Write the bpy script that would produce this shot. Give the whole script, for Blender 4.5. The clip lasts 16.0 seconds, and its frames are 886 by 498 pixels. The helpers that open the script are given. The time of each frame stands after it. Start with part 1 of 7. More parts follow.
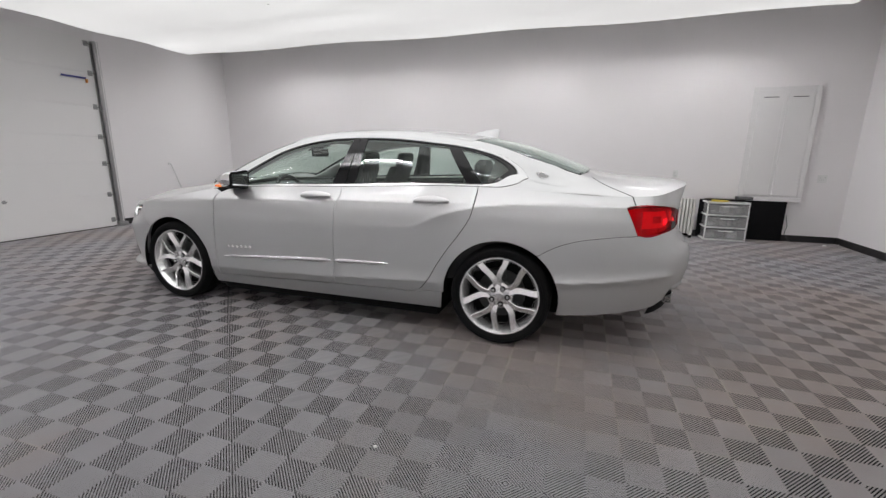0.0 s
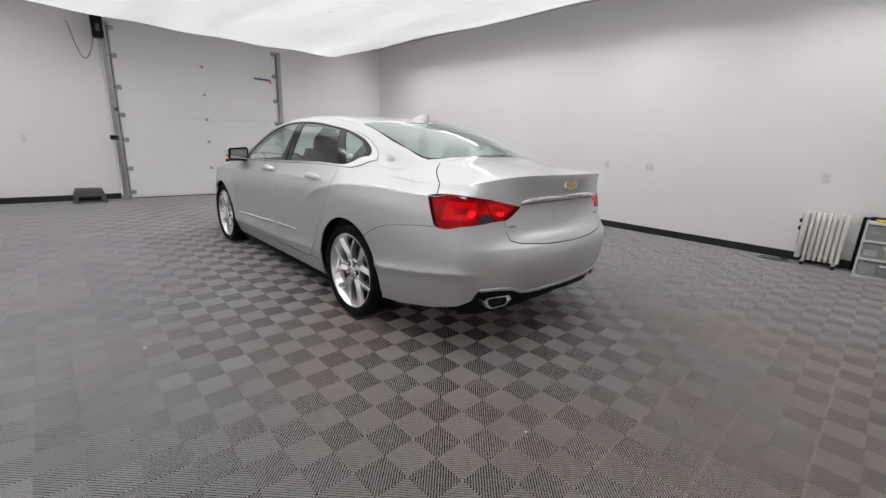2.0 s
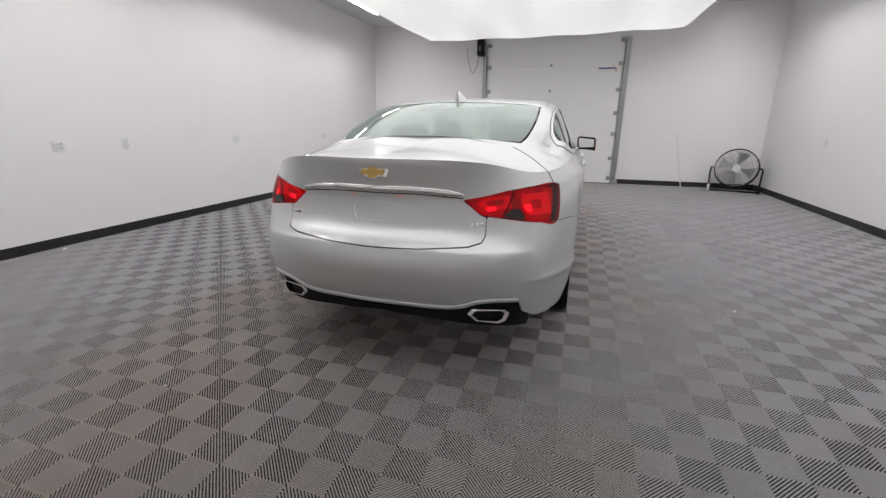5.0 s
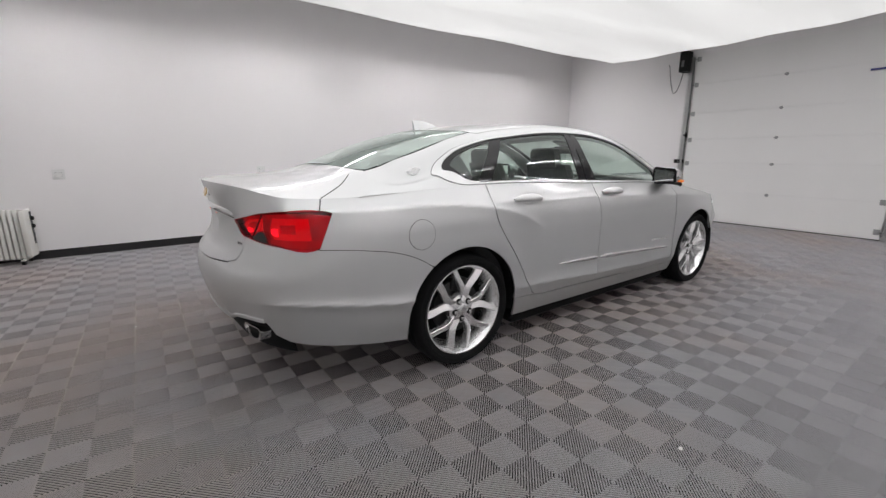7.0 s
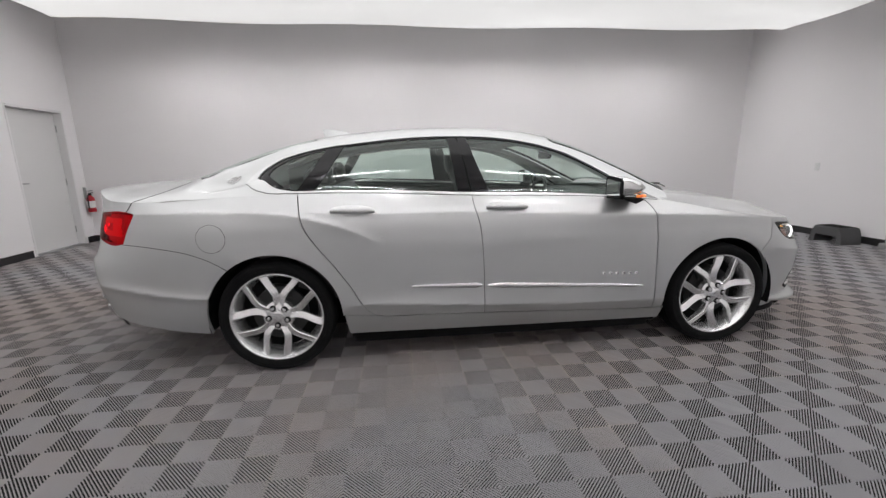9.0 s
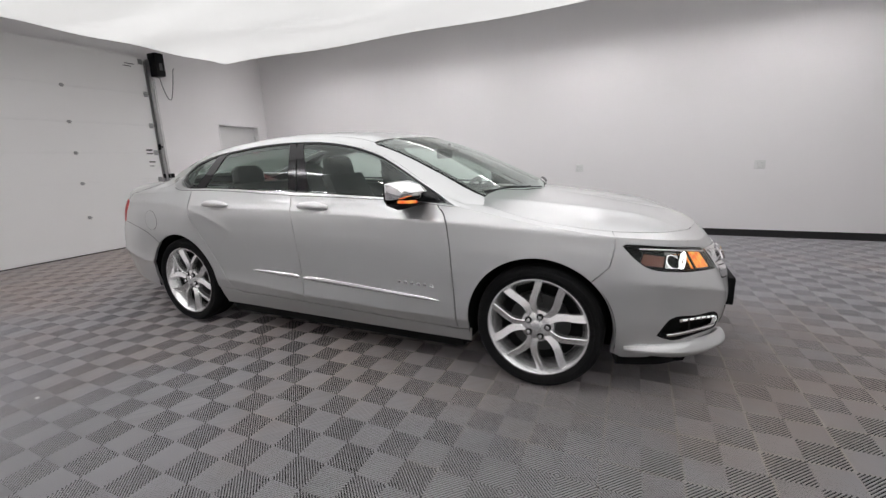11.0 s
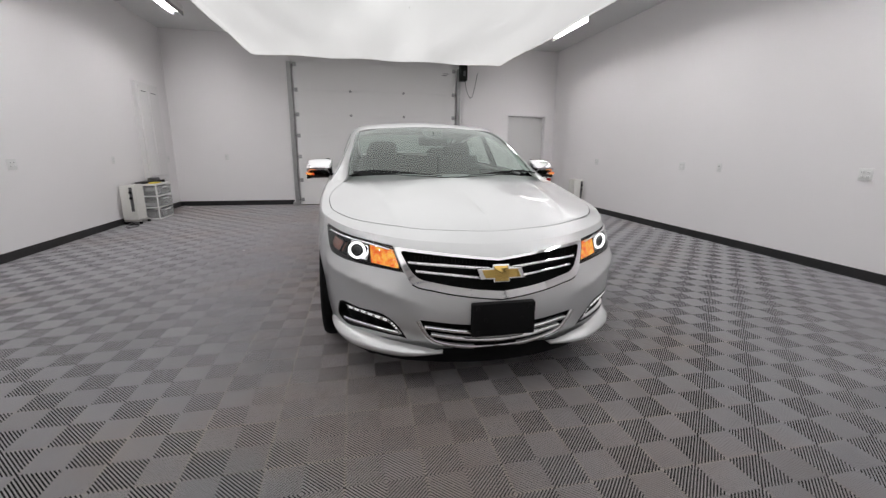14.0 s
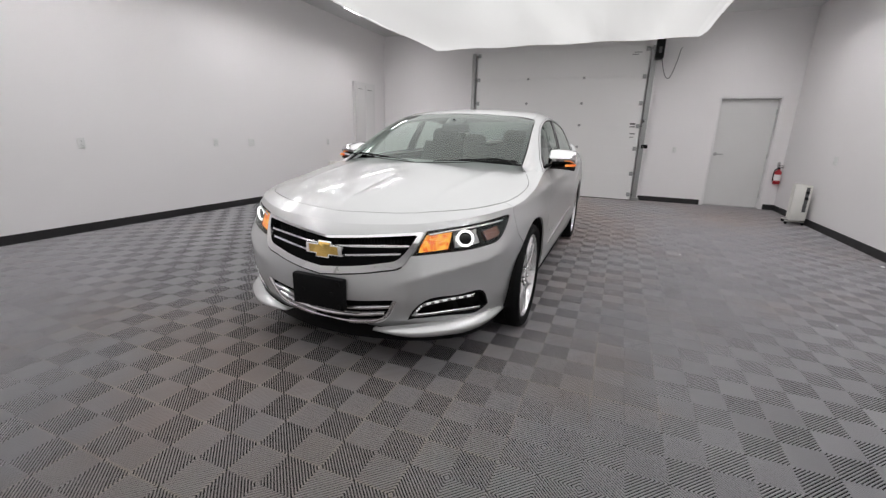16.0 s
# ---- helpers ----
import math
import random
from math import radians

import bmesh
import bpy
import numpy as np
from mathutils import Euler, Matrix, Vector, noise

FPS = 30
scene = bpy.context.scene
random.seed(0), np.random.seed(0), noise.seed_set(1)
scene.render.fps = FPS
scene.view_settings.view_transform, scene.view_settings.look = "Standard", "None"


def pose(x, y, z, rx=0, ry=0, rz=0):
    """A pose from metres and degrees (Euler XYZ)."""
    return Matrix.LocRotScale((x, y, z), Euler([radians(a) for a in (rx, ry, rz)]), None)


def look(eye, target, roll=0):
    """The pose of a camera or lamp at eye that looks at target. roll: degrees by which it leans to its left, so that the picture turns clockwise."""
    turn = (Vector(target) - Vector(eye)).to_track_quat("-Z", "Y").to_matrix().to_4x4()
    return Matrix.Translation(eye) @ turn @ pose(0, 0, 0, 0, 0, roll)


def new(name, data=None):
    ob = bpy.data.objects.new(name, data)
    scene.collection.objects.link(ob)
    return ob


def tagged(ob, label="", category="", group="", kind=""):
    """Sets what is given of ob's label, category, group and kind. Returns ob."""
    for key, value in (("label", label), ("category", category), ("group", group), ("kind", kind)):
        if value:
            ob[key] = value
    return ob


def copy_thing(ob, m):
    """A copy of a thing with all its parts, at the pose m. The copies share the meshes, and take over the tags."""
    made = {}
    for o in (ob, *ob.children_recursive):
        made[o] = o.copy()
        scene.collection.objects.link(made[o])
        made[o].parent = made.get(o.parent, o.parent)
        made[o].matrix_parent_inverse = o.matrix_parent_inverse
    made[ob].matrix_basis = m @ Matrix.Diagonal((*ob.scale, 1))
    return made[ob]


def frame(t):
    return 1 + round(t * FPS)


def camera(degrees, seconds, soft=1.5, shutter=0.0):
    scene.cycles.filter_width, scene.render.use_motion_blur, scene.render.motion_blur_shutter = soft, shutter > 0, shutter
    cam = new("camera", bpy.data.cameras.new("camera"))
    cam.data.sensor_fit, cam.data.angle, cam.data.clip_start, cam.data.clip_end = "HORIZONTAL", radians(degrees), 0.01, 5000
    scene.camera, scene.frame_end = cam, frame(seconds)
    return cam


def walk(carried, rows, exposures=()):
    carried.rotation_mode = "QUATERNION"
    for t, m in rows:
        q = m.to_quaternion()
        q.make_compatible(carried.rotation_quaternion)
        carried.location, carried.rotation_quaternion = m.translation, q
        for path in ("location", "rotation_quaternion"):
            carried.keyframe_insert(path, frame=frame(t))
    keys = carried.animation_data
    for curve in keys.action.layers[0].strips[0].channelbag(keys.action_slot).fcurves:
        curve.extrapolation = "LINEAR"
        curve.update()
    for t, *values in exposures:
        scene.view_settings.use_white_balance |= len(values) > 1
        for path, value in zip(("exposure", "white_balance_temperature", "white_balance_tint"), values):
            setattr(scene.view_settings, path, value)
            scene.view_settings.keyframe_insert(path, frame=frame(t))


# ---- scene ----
cam = camera(93.6, 16.0, soft=1.35, shutter=0.2)
# camera stations round the car: seconds, eye, target, roll
PATH = [
    (0, (-1.876, 3.544, 1.264), (-1.278, 1.686, 0.828), 0.7),
    (0.5, (-2.488, 3.37, 1.258), (-1.685, 1.593, 0.812), 1.5),
    (1, (-3.045, 3.107, 1.255), (-2.024, 1.453, 0.783), 1.9),
    (1.5, (-3.515, 2.755, 1.275), (-2.309, 1.236, 0.784), 2.3),
    (2, (-3.952, 2.367, 1.269), (-2.545, 1.036, 0.769), 2.3),
    (2.5, (-4.253, 1.862, 1.261), (-2.665, 0.76, 0.747), 2.1),
    (3, (-4.492, 1.29, 1.259), (-2.74, 0.477, 0.738), 1.9),
    (3.5, (-4.606, 0.705, 1.252), (-2.744, 0.209, 0.717), 1.9),
    (4, (-4.672, 0.123, 1.248), (-2.755, 0.011, 0.688), 1.3),
    (4.2, (-4.634, -0.079, 1.25), (-2.716, -0.047, 0.681), 1.1),
    (6.5, (-3.324, -2.337, 1.242), (-1.99, -0.926, 0.761), -0.2),
    (7, (-2.873, -2.702, 1.237), (-1.739, -1.115, 0.796), -0.1),
    (7.5, (-2.367, -2.958, 1.241), (-1.434, -1.24, 0.821), 0.1),
    (8, (-1.821, -3.164, 1.242), (-1.098, -1.342, 0.843), 0.1),
    (8.5, (-1.287, -3.329, 1.247), (-0.81, -1.431, 0.834), -0.2),
    (10.8, (1.643, -3.086, 1.236), (0.909, -1.277, 0.801), -2.3),
    (11, (1.861, -2.982, 1.247), (1.035, -1.211, 0.821), -2.0),
    (11.5, (2.383, -2.716, 1.213), (1.319, -1.08, 0.776), -1.7),
    (12, (2.848, -2.389, 1.217), (1.555, -0.927, 0.782), -1.3),
    (12.5, (3.339, -2.076, 1.229), (1.832, -0.842, 0.772), -1.0),
    (13, (3.684, -1.653, 1.216), (2.011, -0.655, 0.764), -0.3),
    (13.5, (3.97, -1.18, 1.192), (2.152, -0.483, 0.734), -0.0),
    (14, (4.184, -0.675, 1.203), (2.279, -0.273, 0.745), 0.5),
    (14.5, (4.34, -0.134, 1.201), (2.4, -0.06, 0.72), 0.7),
    (15, (4.334, 0.391, 1.211), (2.408, 0.176, 0.716), 1.1),
    (15.5, (4.233, 0.9, 1.217), (2.362, 0.411, 0.706), 1.3),
    (16, (4.034, 1.351, 1.212), (2.248, 0.621, 0.687), 1.6),
]
walk(cam, [(t, look(eye, target, roll)) for t, eye, target, roll in PATH],
     [(0.0, 0.02), (2.0, 0.08), (4.0, 0.16), (6.5, 0.10), (8.5, 0.06), (11.0, 0.07), (14.0, -0.05), (16.0, -0.02)])

# ---------------------------------------------------------------- light
world = bpy.data.worlds.new("room_world")
scene.world = world
world.use_nodes = True
world.node_tree.nodes["Background"].inputs[0].default_value = (0.5, 0.5, 0.52, 1)
world.node_tree.nodes["Background"].inputs[1].default_value = 0.02
CANOPY_GLOW = 0.56    # lit fabric of the light canopy over the car
CANOPY_WATTS = 50.0    # light that the lit fabric throws down
TUBE_GLOW = 50.0       # ceiling tubes beside the canopy

# room, metres: car stands at the origin, nose towards +x, its left towards +y
XF, XR, YL, YR, ZC = 5.86, -5.75, 4.19, -4.37, 3.52
WT = 0.16


# ---------------------------------------------------------------- helpers
def thing(name, loc, label, category, group="", kind=""):
    ob = new(name)
    ob.location = loc
    ob.empty_display_size = 0.1
    return tagged(ob, label, category, group, kind)


def mesh_of(name, bm, material, smooth=35):
    me = bpy.data.meshes.new(name)
    bm.to_mesh(me)
    bm.free()
    if material is not None:
        me.materials.append(material)
    if smooth:
        me.polygons.foreach_set("use_smooth", [True] * len(me.polygons))
        me.set_sharp_from_angle(angle=radians(smooth))
    return me


def part(name, bm, material, parent, label="", smooth=35):
    ob = new(name, mesh_of(name, bm, material, smooth))
    ob.parent = parent
    if label:
        ob["label"] = label
    return ob


def solo(name, bm, material, label, category, group="", kind="", loc=(0, 0, 0), smooth=35):
    ob = new(name, mesh_of(name, bm, material, smooth))
    ob.location = loc
    return tagged(ob, label, category, group, kind)


def box(bm, x0, x1, y0, y1, z0, z1, bevel=0.0, seg=2):
    v = [bm.verts.new(p) for p in ((x0, y0, z0), (x1, y0, z0), (x1, y1, z0), (x0, y1, z0), (x0, y0, z1), (x1, y0, z1), (x1, y1, z1), (x0, y1, z1))]
    fs = [bm.faces.new([v[i] for i in q]) for q in ((0, 3, 2, 1), (4, 5, 6, 7), (0, 1, 5, 4), (1, 2, 6, 5), (2, 3, 7, 6), (3, 0, 4, 7))]
    if bevel:
        es = list({e for f in fs for e in f.edges})
        bmesh.ops.bevel(bm, geom=es, offset=bevel, segments=seg, affect="EDGES", profile=0.5)
    return bm


def ring_loft(bm, rings, closed=True, cap0=False, cap1=False):
    rows = [[bm.verts.new(p) for p in r] for r in rings]
    n = len(rows[0])
    for a, b in zip(rows, rows[1:]):
        for i in range(n if closed else n - 1):
            j = (i + 1) % n
            bm.faces.new((a[i], a[j], b[j], b[i]))
    if cap0:
        bm.faces.new(list(reversed(rows[0])))
    if cap1:
        bm.faces.new(rows[-1])
    return rows


def tube(bm, pts, r, n=8, caps=True, radii=None):
    pts = [Vector(p) for p in pts]
    rings, side = [], None
    for i, p in enumerate(pts):
        d = (pts[min(i + 1, len(pts) - 1)] - pts[max(i - 1, 0)]).normalized()
        if side is None:
            side = d.orthogonal().normalized()
        side = (side - d * side.dot(d)).normalized()
        up = d.cross(side)
        rr = radii[i] if radii else r
        rings.append([p + rr * (math.cos(a) * side + math.sin(a) * up) for a in (2 * math.pi * k / n for k in range(n))])
    ring_loft(bm, rings, True, caps, caps)
    return bm


def lathe(bm, prof, origin=(0, 0, 0), axis="y", n=32, sign=1):
    """prof: rows of (radius, along); turned round the axis."""
    o = Vector(origin)
    rings = []
    for r, h in prof:
        ring = []
        for k in range(n):
            a = sign * 2 * math.pi * k / n
            c, s = r * math.cos(a), r * math.sin(a)
            q = {"x": (h, c, s), "y": (c, h, -s), "z": (c, s, h)}[axis]
            ring.append(o + Vector(q))
        rings.append(ring)
    ring_loft(bm, rings)
    return bm


def flip_out(bm):
    bmesh.ops.recalc_face_normals(bm, faces=bm.faces)
    return bm


# ---------------------------------------------------------------- materials
def rgb(v):
    return (v[0], v[1], v[2], 1) if not isinstance(v, (int, float)) else (v, v, v, 1)


def material(name, color, rough=0.5, metal=0.0, vary=0.06, scale=6.0, bump=0.0, bump_scale=60.0, rough_vary=0.08, coat=0.0, coat_rough=0.03, spec=0.5, island=0.0, obj_vary=0.0, ior=1.5):
    """A plain surface with stains at one scale and grain at another."""
    m = bpy.data.materials.new(name)
    m.use_nodes = True
    nt = m.node_tree
    b = nt.nodes["Principled BSDF"]
    b.inputs["Roughness"].default_value = rough
    b.inputs["Metallic"].default_value = metal
    b.inputs["Specular IOR Level"].default_value = spec
    b.inputs["IOR"].default_value = ior
    b.inputs["Coat Weight"].default_value = coat
    b.inputs["Coat Roughness"].default_value = coat_rough
    tc = nt.nodes.new("ShaderNodeTexCoord")
    n1 = nt.nodes.new("ShaderNodeTexNoise")
    n1.inputs["Scale"].default_value = scale
    n1.inputs["Detail"].default_value = 6
    nt.links.new(tc.outputs["Object"], n1.inputs["Vector"])
    mix = nt.nodes.new("ShaderNodeMix")
    mix.data_type = "RGBA"
    c = rgb(color)
    mix.inputs[6].default_value = tuple(max(0, x * (1 - vary)) for x in c[:3]) + (1,)
    mix.inputs[7].default_value = tuple(min(1, x * (1 + vary)) for x in c[:3]) + (1,)
    nt.links.new(n1.outputs["Fac"], mix.inputs[0])
    col = mix.outputs[2]
    if obj_vary or island:
        src = nt.nodes.new("ShaderNodeObjectInfo") if obj_vary else nt.nodes.new("ShaderNodeNewGeometry")
        mr = nt.nodes.new("ShaderNodeMapRange")
        k = obj_vary or island
        mr.inputs[3].default_value, mr.inputs[4].default_value = 1 - k, 1 + k
        nt.links.new(src.outputs["Random" if obj_vary else "Random Per Island"], mr.inputs[0])
        mul = nt.nodes.new("ShaderNodeVectorMath")
        mul.operation = "SCALE"
        nt.links.new(col, mul.inputs[0])
        nt.links.new(mr.outputs[0], mul.inputs["Scale"])
        col = mul.outputs[0]
    nt.links.new(col, b.inputs["Base Color"])
    if rough_vary:
        n3 = nt.nodes.new("ShaderNodeTexNoise")
        n3.inputs["Scale"].default_value = scale * 3.7
        n3.inputs["Detail"].default_value = 4
        nt.links.new(tc.outputs["Object"], n3.inputs["Vector"])
        mr = nt.nodes.new("ShaderNodeMapRange")
        mr.inputs[3].default_value, mr.inputs[4].default_value = max(0.02, rough - rough_vary), min(1, rough + rough_vary)
        nt.links.new(n3.outputs["Fac"], mr.inputs[0])
        nt.links.new(mr.outputs[0], b.inputs["Roughness"])
    if bump:
        n2 = nt.nodes.new("ShaderNodeTexNoise")
        n2.inputs["Scale"].default_value = bump_scale
        n2.inputs["Detail"].default_value = 5
        nt.links.new(tc.outputs["Object"], n2.inputs["Vector"])
        bp = nt.nodes.new("ShaderNodeBump")
        bp.inputs["Strength"].default_value = 1.0
        bp.inputs["Distance"].default_value = bump
        nt.links.new(n2.outputs["Fac"], bp.inputs["Height"])
        nt.links.new(bp.outputs[0], b.inputs["Normal"])
    return m


def glowing(name, color, strength, base=None):
    m = bpy.data.materials.new(name)
    m.use_nodes = True
    b = m.node_tree.nodes["Principled BSDF"]
    b.inputs["Base Color"].default_value = rgb(base or color)
    b.inputs["Emission Color"].default_value = rgb(color)
    b.inputs["Emission Strength"].default_value = strength
    b.inputs["Roughness"].default_value = 0.6
    return m


def glass(name, tint, rough=0.0, body=0.0, reflect=1.0):
    """Thin clear glass: tinted see-through with a mirror on it that grows at a slant."""
    m = bpy.data.materials.new(name)
    m.use_nodes = True
    nt = m.node_tree
    for n in list(nt.nodes):
        nt.nodes.remove(n)
    out = nt.nodes.new("ShaderNodeOutputMaterial")
    tr = nt.nodes.new("ShaderNodeBsdfTransparent")
    tr.inputs[0].default_value = rgb(tint)
    gl = nt.nodes.new("ShaderNodeBsdfGlossy")
    gl.inputs["Roughness"].default_value = rough
    gl.inputs["Color"].default_value = (0.95, 1.0, 0.97, 1)
    lw = nt.nodes.new("ShaderNodeLayerWeight")     # the same gloss from both sides of the thin pane
    lw.inputs[0].default_value = 0.5
    pw = nt.nodes.new("ShaderNodeMath")
    pw.operation = "POWER"
    pw.inputs[1].default_value = 5.0
    nt.links.new(lw.outputs["Facing"], pw.inputs[0])
    mul = nt.nodes.new("ShaderNodeMath")
    mul.operation = "MULTIPLY_ADD"
    mul.inputs[1].default_value, mul.inputs[2].default_value = 0.95 * reflect, 0.045 * reflect
    mul.use_clamp = True
    nt.links.new(pw.outputs[0], mul.inputs[0])
    mx = nt.nodes.new("ShaderNodeMixShader")
    nt.links.new(mul.outputs[0], mx.inputs[0])
    nt.links.new(tr.outputs[0], mx.inputs[1])
    nt.links.new(gl.outputs[0], mx.inputs[2])
    last = mx.outputs[0]
    if body:
        df = nt.nodes.new("ShaderNodeBsdfDiffuse")
        df.inputs[0].default_value = rgb(tint)
        m2 = nt.nodes.new("ShaderNodeMixShader")
        m2.inputs[0].default_value = body
        nt.links.new(last, m2.inputs[1])
        nt.links.new(df.outputs[0], m2.inputs[2])
        last = m2.outputs[0]
    nt.links.new(last, out.inputs[0])
    return m


M_WALL = material("wall_paint", (0.88, 0.860, 0.864), 0.55, vary=0.015, scale=1.3, bump=0.0008, bump_scale=90, rough_vary=0.1)
M_CEIL = material("ceiling_paint", (0.72, 0.72, 0.72), 0.8, vary=0.03, scale=2.0, bump=0.001, bump_scale=120)
M_BASE = material("black_rubber_base", (0.018, 0.017, 0.018), 0.45, vary=0.2, scale=3.0)
M_DOORW = material("white_door_paint", (0.82, 0.81, 0.81), 0.42, vary=0.02, scale=2.0, bump=0.0004, bump_scale=40)
M_WALKDOOR = material("grey_white_door_paint", (0.71, 0.705, 0.70), 0.45, vary=0.03, scale=2.0, bump=0.0004, bump_scale=40)
M_GARAGE = material("garage_door_paint", (0.85, 0.842, 0.835), 0.42, vary=0.02, scale=1.5, bump=0.0004, bump_scale=40)
M_STEEL = material("galvanised_steel", (0.42, 0.42, 0.42), 0.42, metal=0.85, vary=0.15, scale=14.0)
M_DARKSTEEL = material("dark_steel", (0.36, 0.36, 0.36), 0.5, metal=0.6, vary=0.2, scale=20.0)
M_BLACK = material("black_plastic", (0.008, 0.008, 0.0085), 0.55, spec=0.15, vary=0.15, scale=12.0)
M_BLACKMATT = material("black_board", (0.006, 0.006, 0.007), 0.8, vary=0.2, scale=4.0, spec=0.2)
M_WHITEPL = material("white_plastic", (0.78, 0.78, 0.77), 0.38, vary=0.02, scale=10.0)
M_RADI = material("cream_enamel", (0.74, 0.73, 0.69), 0.35, vary=0.04, scale=9.0)
M_YELLOW = material("yellow_plastic", (0.75, 0.58, 0.05), 0.5, vary=0.08, scale=14.0)
M_BLUE = material("blue_paint", (0.05, 0.06, 0.25), 0.4, vary=0.1, scale=14.0)
M_ORANGE = material("orange_plastic", (0.75, 0.28, 0.03), 0.4, vary=0.1, scale=14.0)
M_RED = material("red_enamel", (0.42, 0.012, 0.022), 0.35, vary=0.1, scale=14.0)
M_GREYPL = material("grey_plastic", (0.09, 0.09, 0.092), 0.55, vary=0.1, scale=14.0)
M_CANOPY = glowing("lit_fabric", (1.0, 0.995, 0.985), CANOPY_GLOW, 0.8)
M_TUBE = glowing("lit_tube", (1.0, 0.985, 1.0), TUBE_GLOW, 0.8)
M_DRAWER = glass("cloudy_drawer_plastic", (0.90, 0.90, 0.90), 0.2, body=0.22)


def canopy_fabric():
    """Fabric lit from behind by rows of tubes: brighter bands along it, soft folds."""
    nt = M_CANOPY.node_tree
    b = nt.nodes["Principled BSDF"]
    tc = nt.nodes.new("ShaderNodeTexCoord")
    mp = nt.nodes.new("ShaderNodeMapping")
    mp.inputs["Scale"].default_value = (0.16, 0.9, 1)
    nz = nt.nodes.new("ShaderNodeTexNoise")
    nz.inputs["Scale"].default_value = 1.6
    nz.inputs["Detail"].default_value = 3
    mr = nt.nodes.new("ShaderNodeMapRange")
    mr.inputs[1].default_value, mr.inputs[2].default_value = 0.3, 0.7
    mr.inputs[3].default_value, mr.inputs[4].default_value = 0.8 * CANOPY_GLOW, 1.2 * CANOPY_GLOW
    nt.links.new(tc.outputs["Object"], mp.inputs["Vector"])
    nt.links.new(mp.outputs[0], nz.inputs["Vector"])
    nt.links.new(nz.outputs["Fac"], mr.inputs[0])
    nt.links.new(mr.outputs[0], b.inputs["Emission Strength"])


canopy_fabric()


# ---------------------------------------------------------------- setting
def wall_with_opening(name, axis_x, x_in, out, y0, y1, o0, o1, oh, label, extra=None):
    """A wall across x with one or two openings that reach the floor; extra: (y0, y1, height) of a second one."""
    bm = bmesh.new()
    xa, xb = sorted((x_in, x_in + out * WT))
    cuts = sorted([(o0, o1, oh)] + ([extra] if extra else []))
    y = y0
    for c0, c1, h in cuts:
        box(bm, xa, xb, y, c0, 0, ZC)
        box(bm, xa, xb, c0, c1, h, ZC)
        y = c1
    box(bm, xa, xb, y, y1, 0, ZC)
    return solo(name, bm, M_WALL, label, "wall", kind="structure")


GF = (-1.56, 1.30)     # front garage door, y
GR = (-1.87, 1.645)     # rear garage door, y
DR = (3.00, 3.95)      # rear walk door, y
wall_with_opening("wall_front", 0, XF, 1, YR, YL, GF[0] + 0.05, GF[1] - 0.05, 2.95, "white painted wall round a garage door")
wall_with_opening("wall_rear", 0, XR, -1, YR, YL, GR[0] + 0.05, GR[1] - 0.05, 2.95, "white painted wall round a garage door and a door", (DR[0] - 0.005, DR[1] + 0.005, 2.045))
for nm, ya, yb in (("wall_left", YL, YL + WT), ("wall_right", YR - WT, YR)):
    bm = bmesh.new()
    box(bm, XR - WT, XF + WT, ya, yb, 0, ZC)
    solo(nm, bm, M_WALL, "long plain white painted wall with sockets", "wall", kind="structure")
bm = bmesh.new()
box(bm, XR - WT, XF + WT, YR - WT, YL + WT, ZC, ZC + 0.12)
solo("ceiling", bm, M_CEIL, "grey-white flat ceiling above the light canopy", "ceiling", kind="structure")
bm = bmesh.new()
box(bm, XR - WT - 0.4, XF + WT + 0.4, YR - WT, YL + WT, -0.2, -0.017)
solo("floor", bm, material("slab_black", (0.022, 0.022, 0.022), 0.9, vary=0.2, scale=3, spec=0.1), "dark slab under the floor tiles", "floor", kind="structure")


def baseboard(x0, y0, x1, y1, nx, ny):
    bm = bmesh.new()
    t, h = 0.012, 0.10
    xs = sorted((x0, x1 + nx * t if nx else x1)) if nx else (min(x0, x1), max(x0, x1))
    ys = sorted((y0, y1 + ny * t if ny else y1)) if ny else (min(y0, y1), max(y0, y1))
    box(bm, xs[0], xs[1], ys[0], ys[1], -0.014, h, 0.003, 1)
    solo("baseboard", bm, M_BASE, "low black rubber baseboard along a white wall", "baseboard", kind="structure")


baseboard(XR, YL, XF, YL, 0, -1)
baseboard(XR, YR, XF, YR, 0, 1)
baseboard(XF, YR + 0.012, XF, GF[0] - 0.12, -1, 0)
baseboard(XF, GF[1] + 0.12, XF, YL - 0.012, -1, 0)
baseboard(XR, YR + 0.012, XR, GR[0] - 0.12, 1, 0)
baseboard(XR, GR[1] + 0.12, XR, DR[0] - 0.06, 1, 0)
baseboard(XR, DR[1] + 0.06, XR, YL - 0.012, 1, 0)


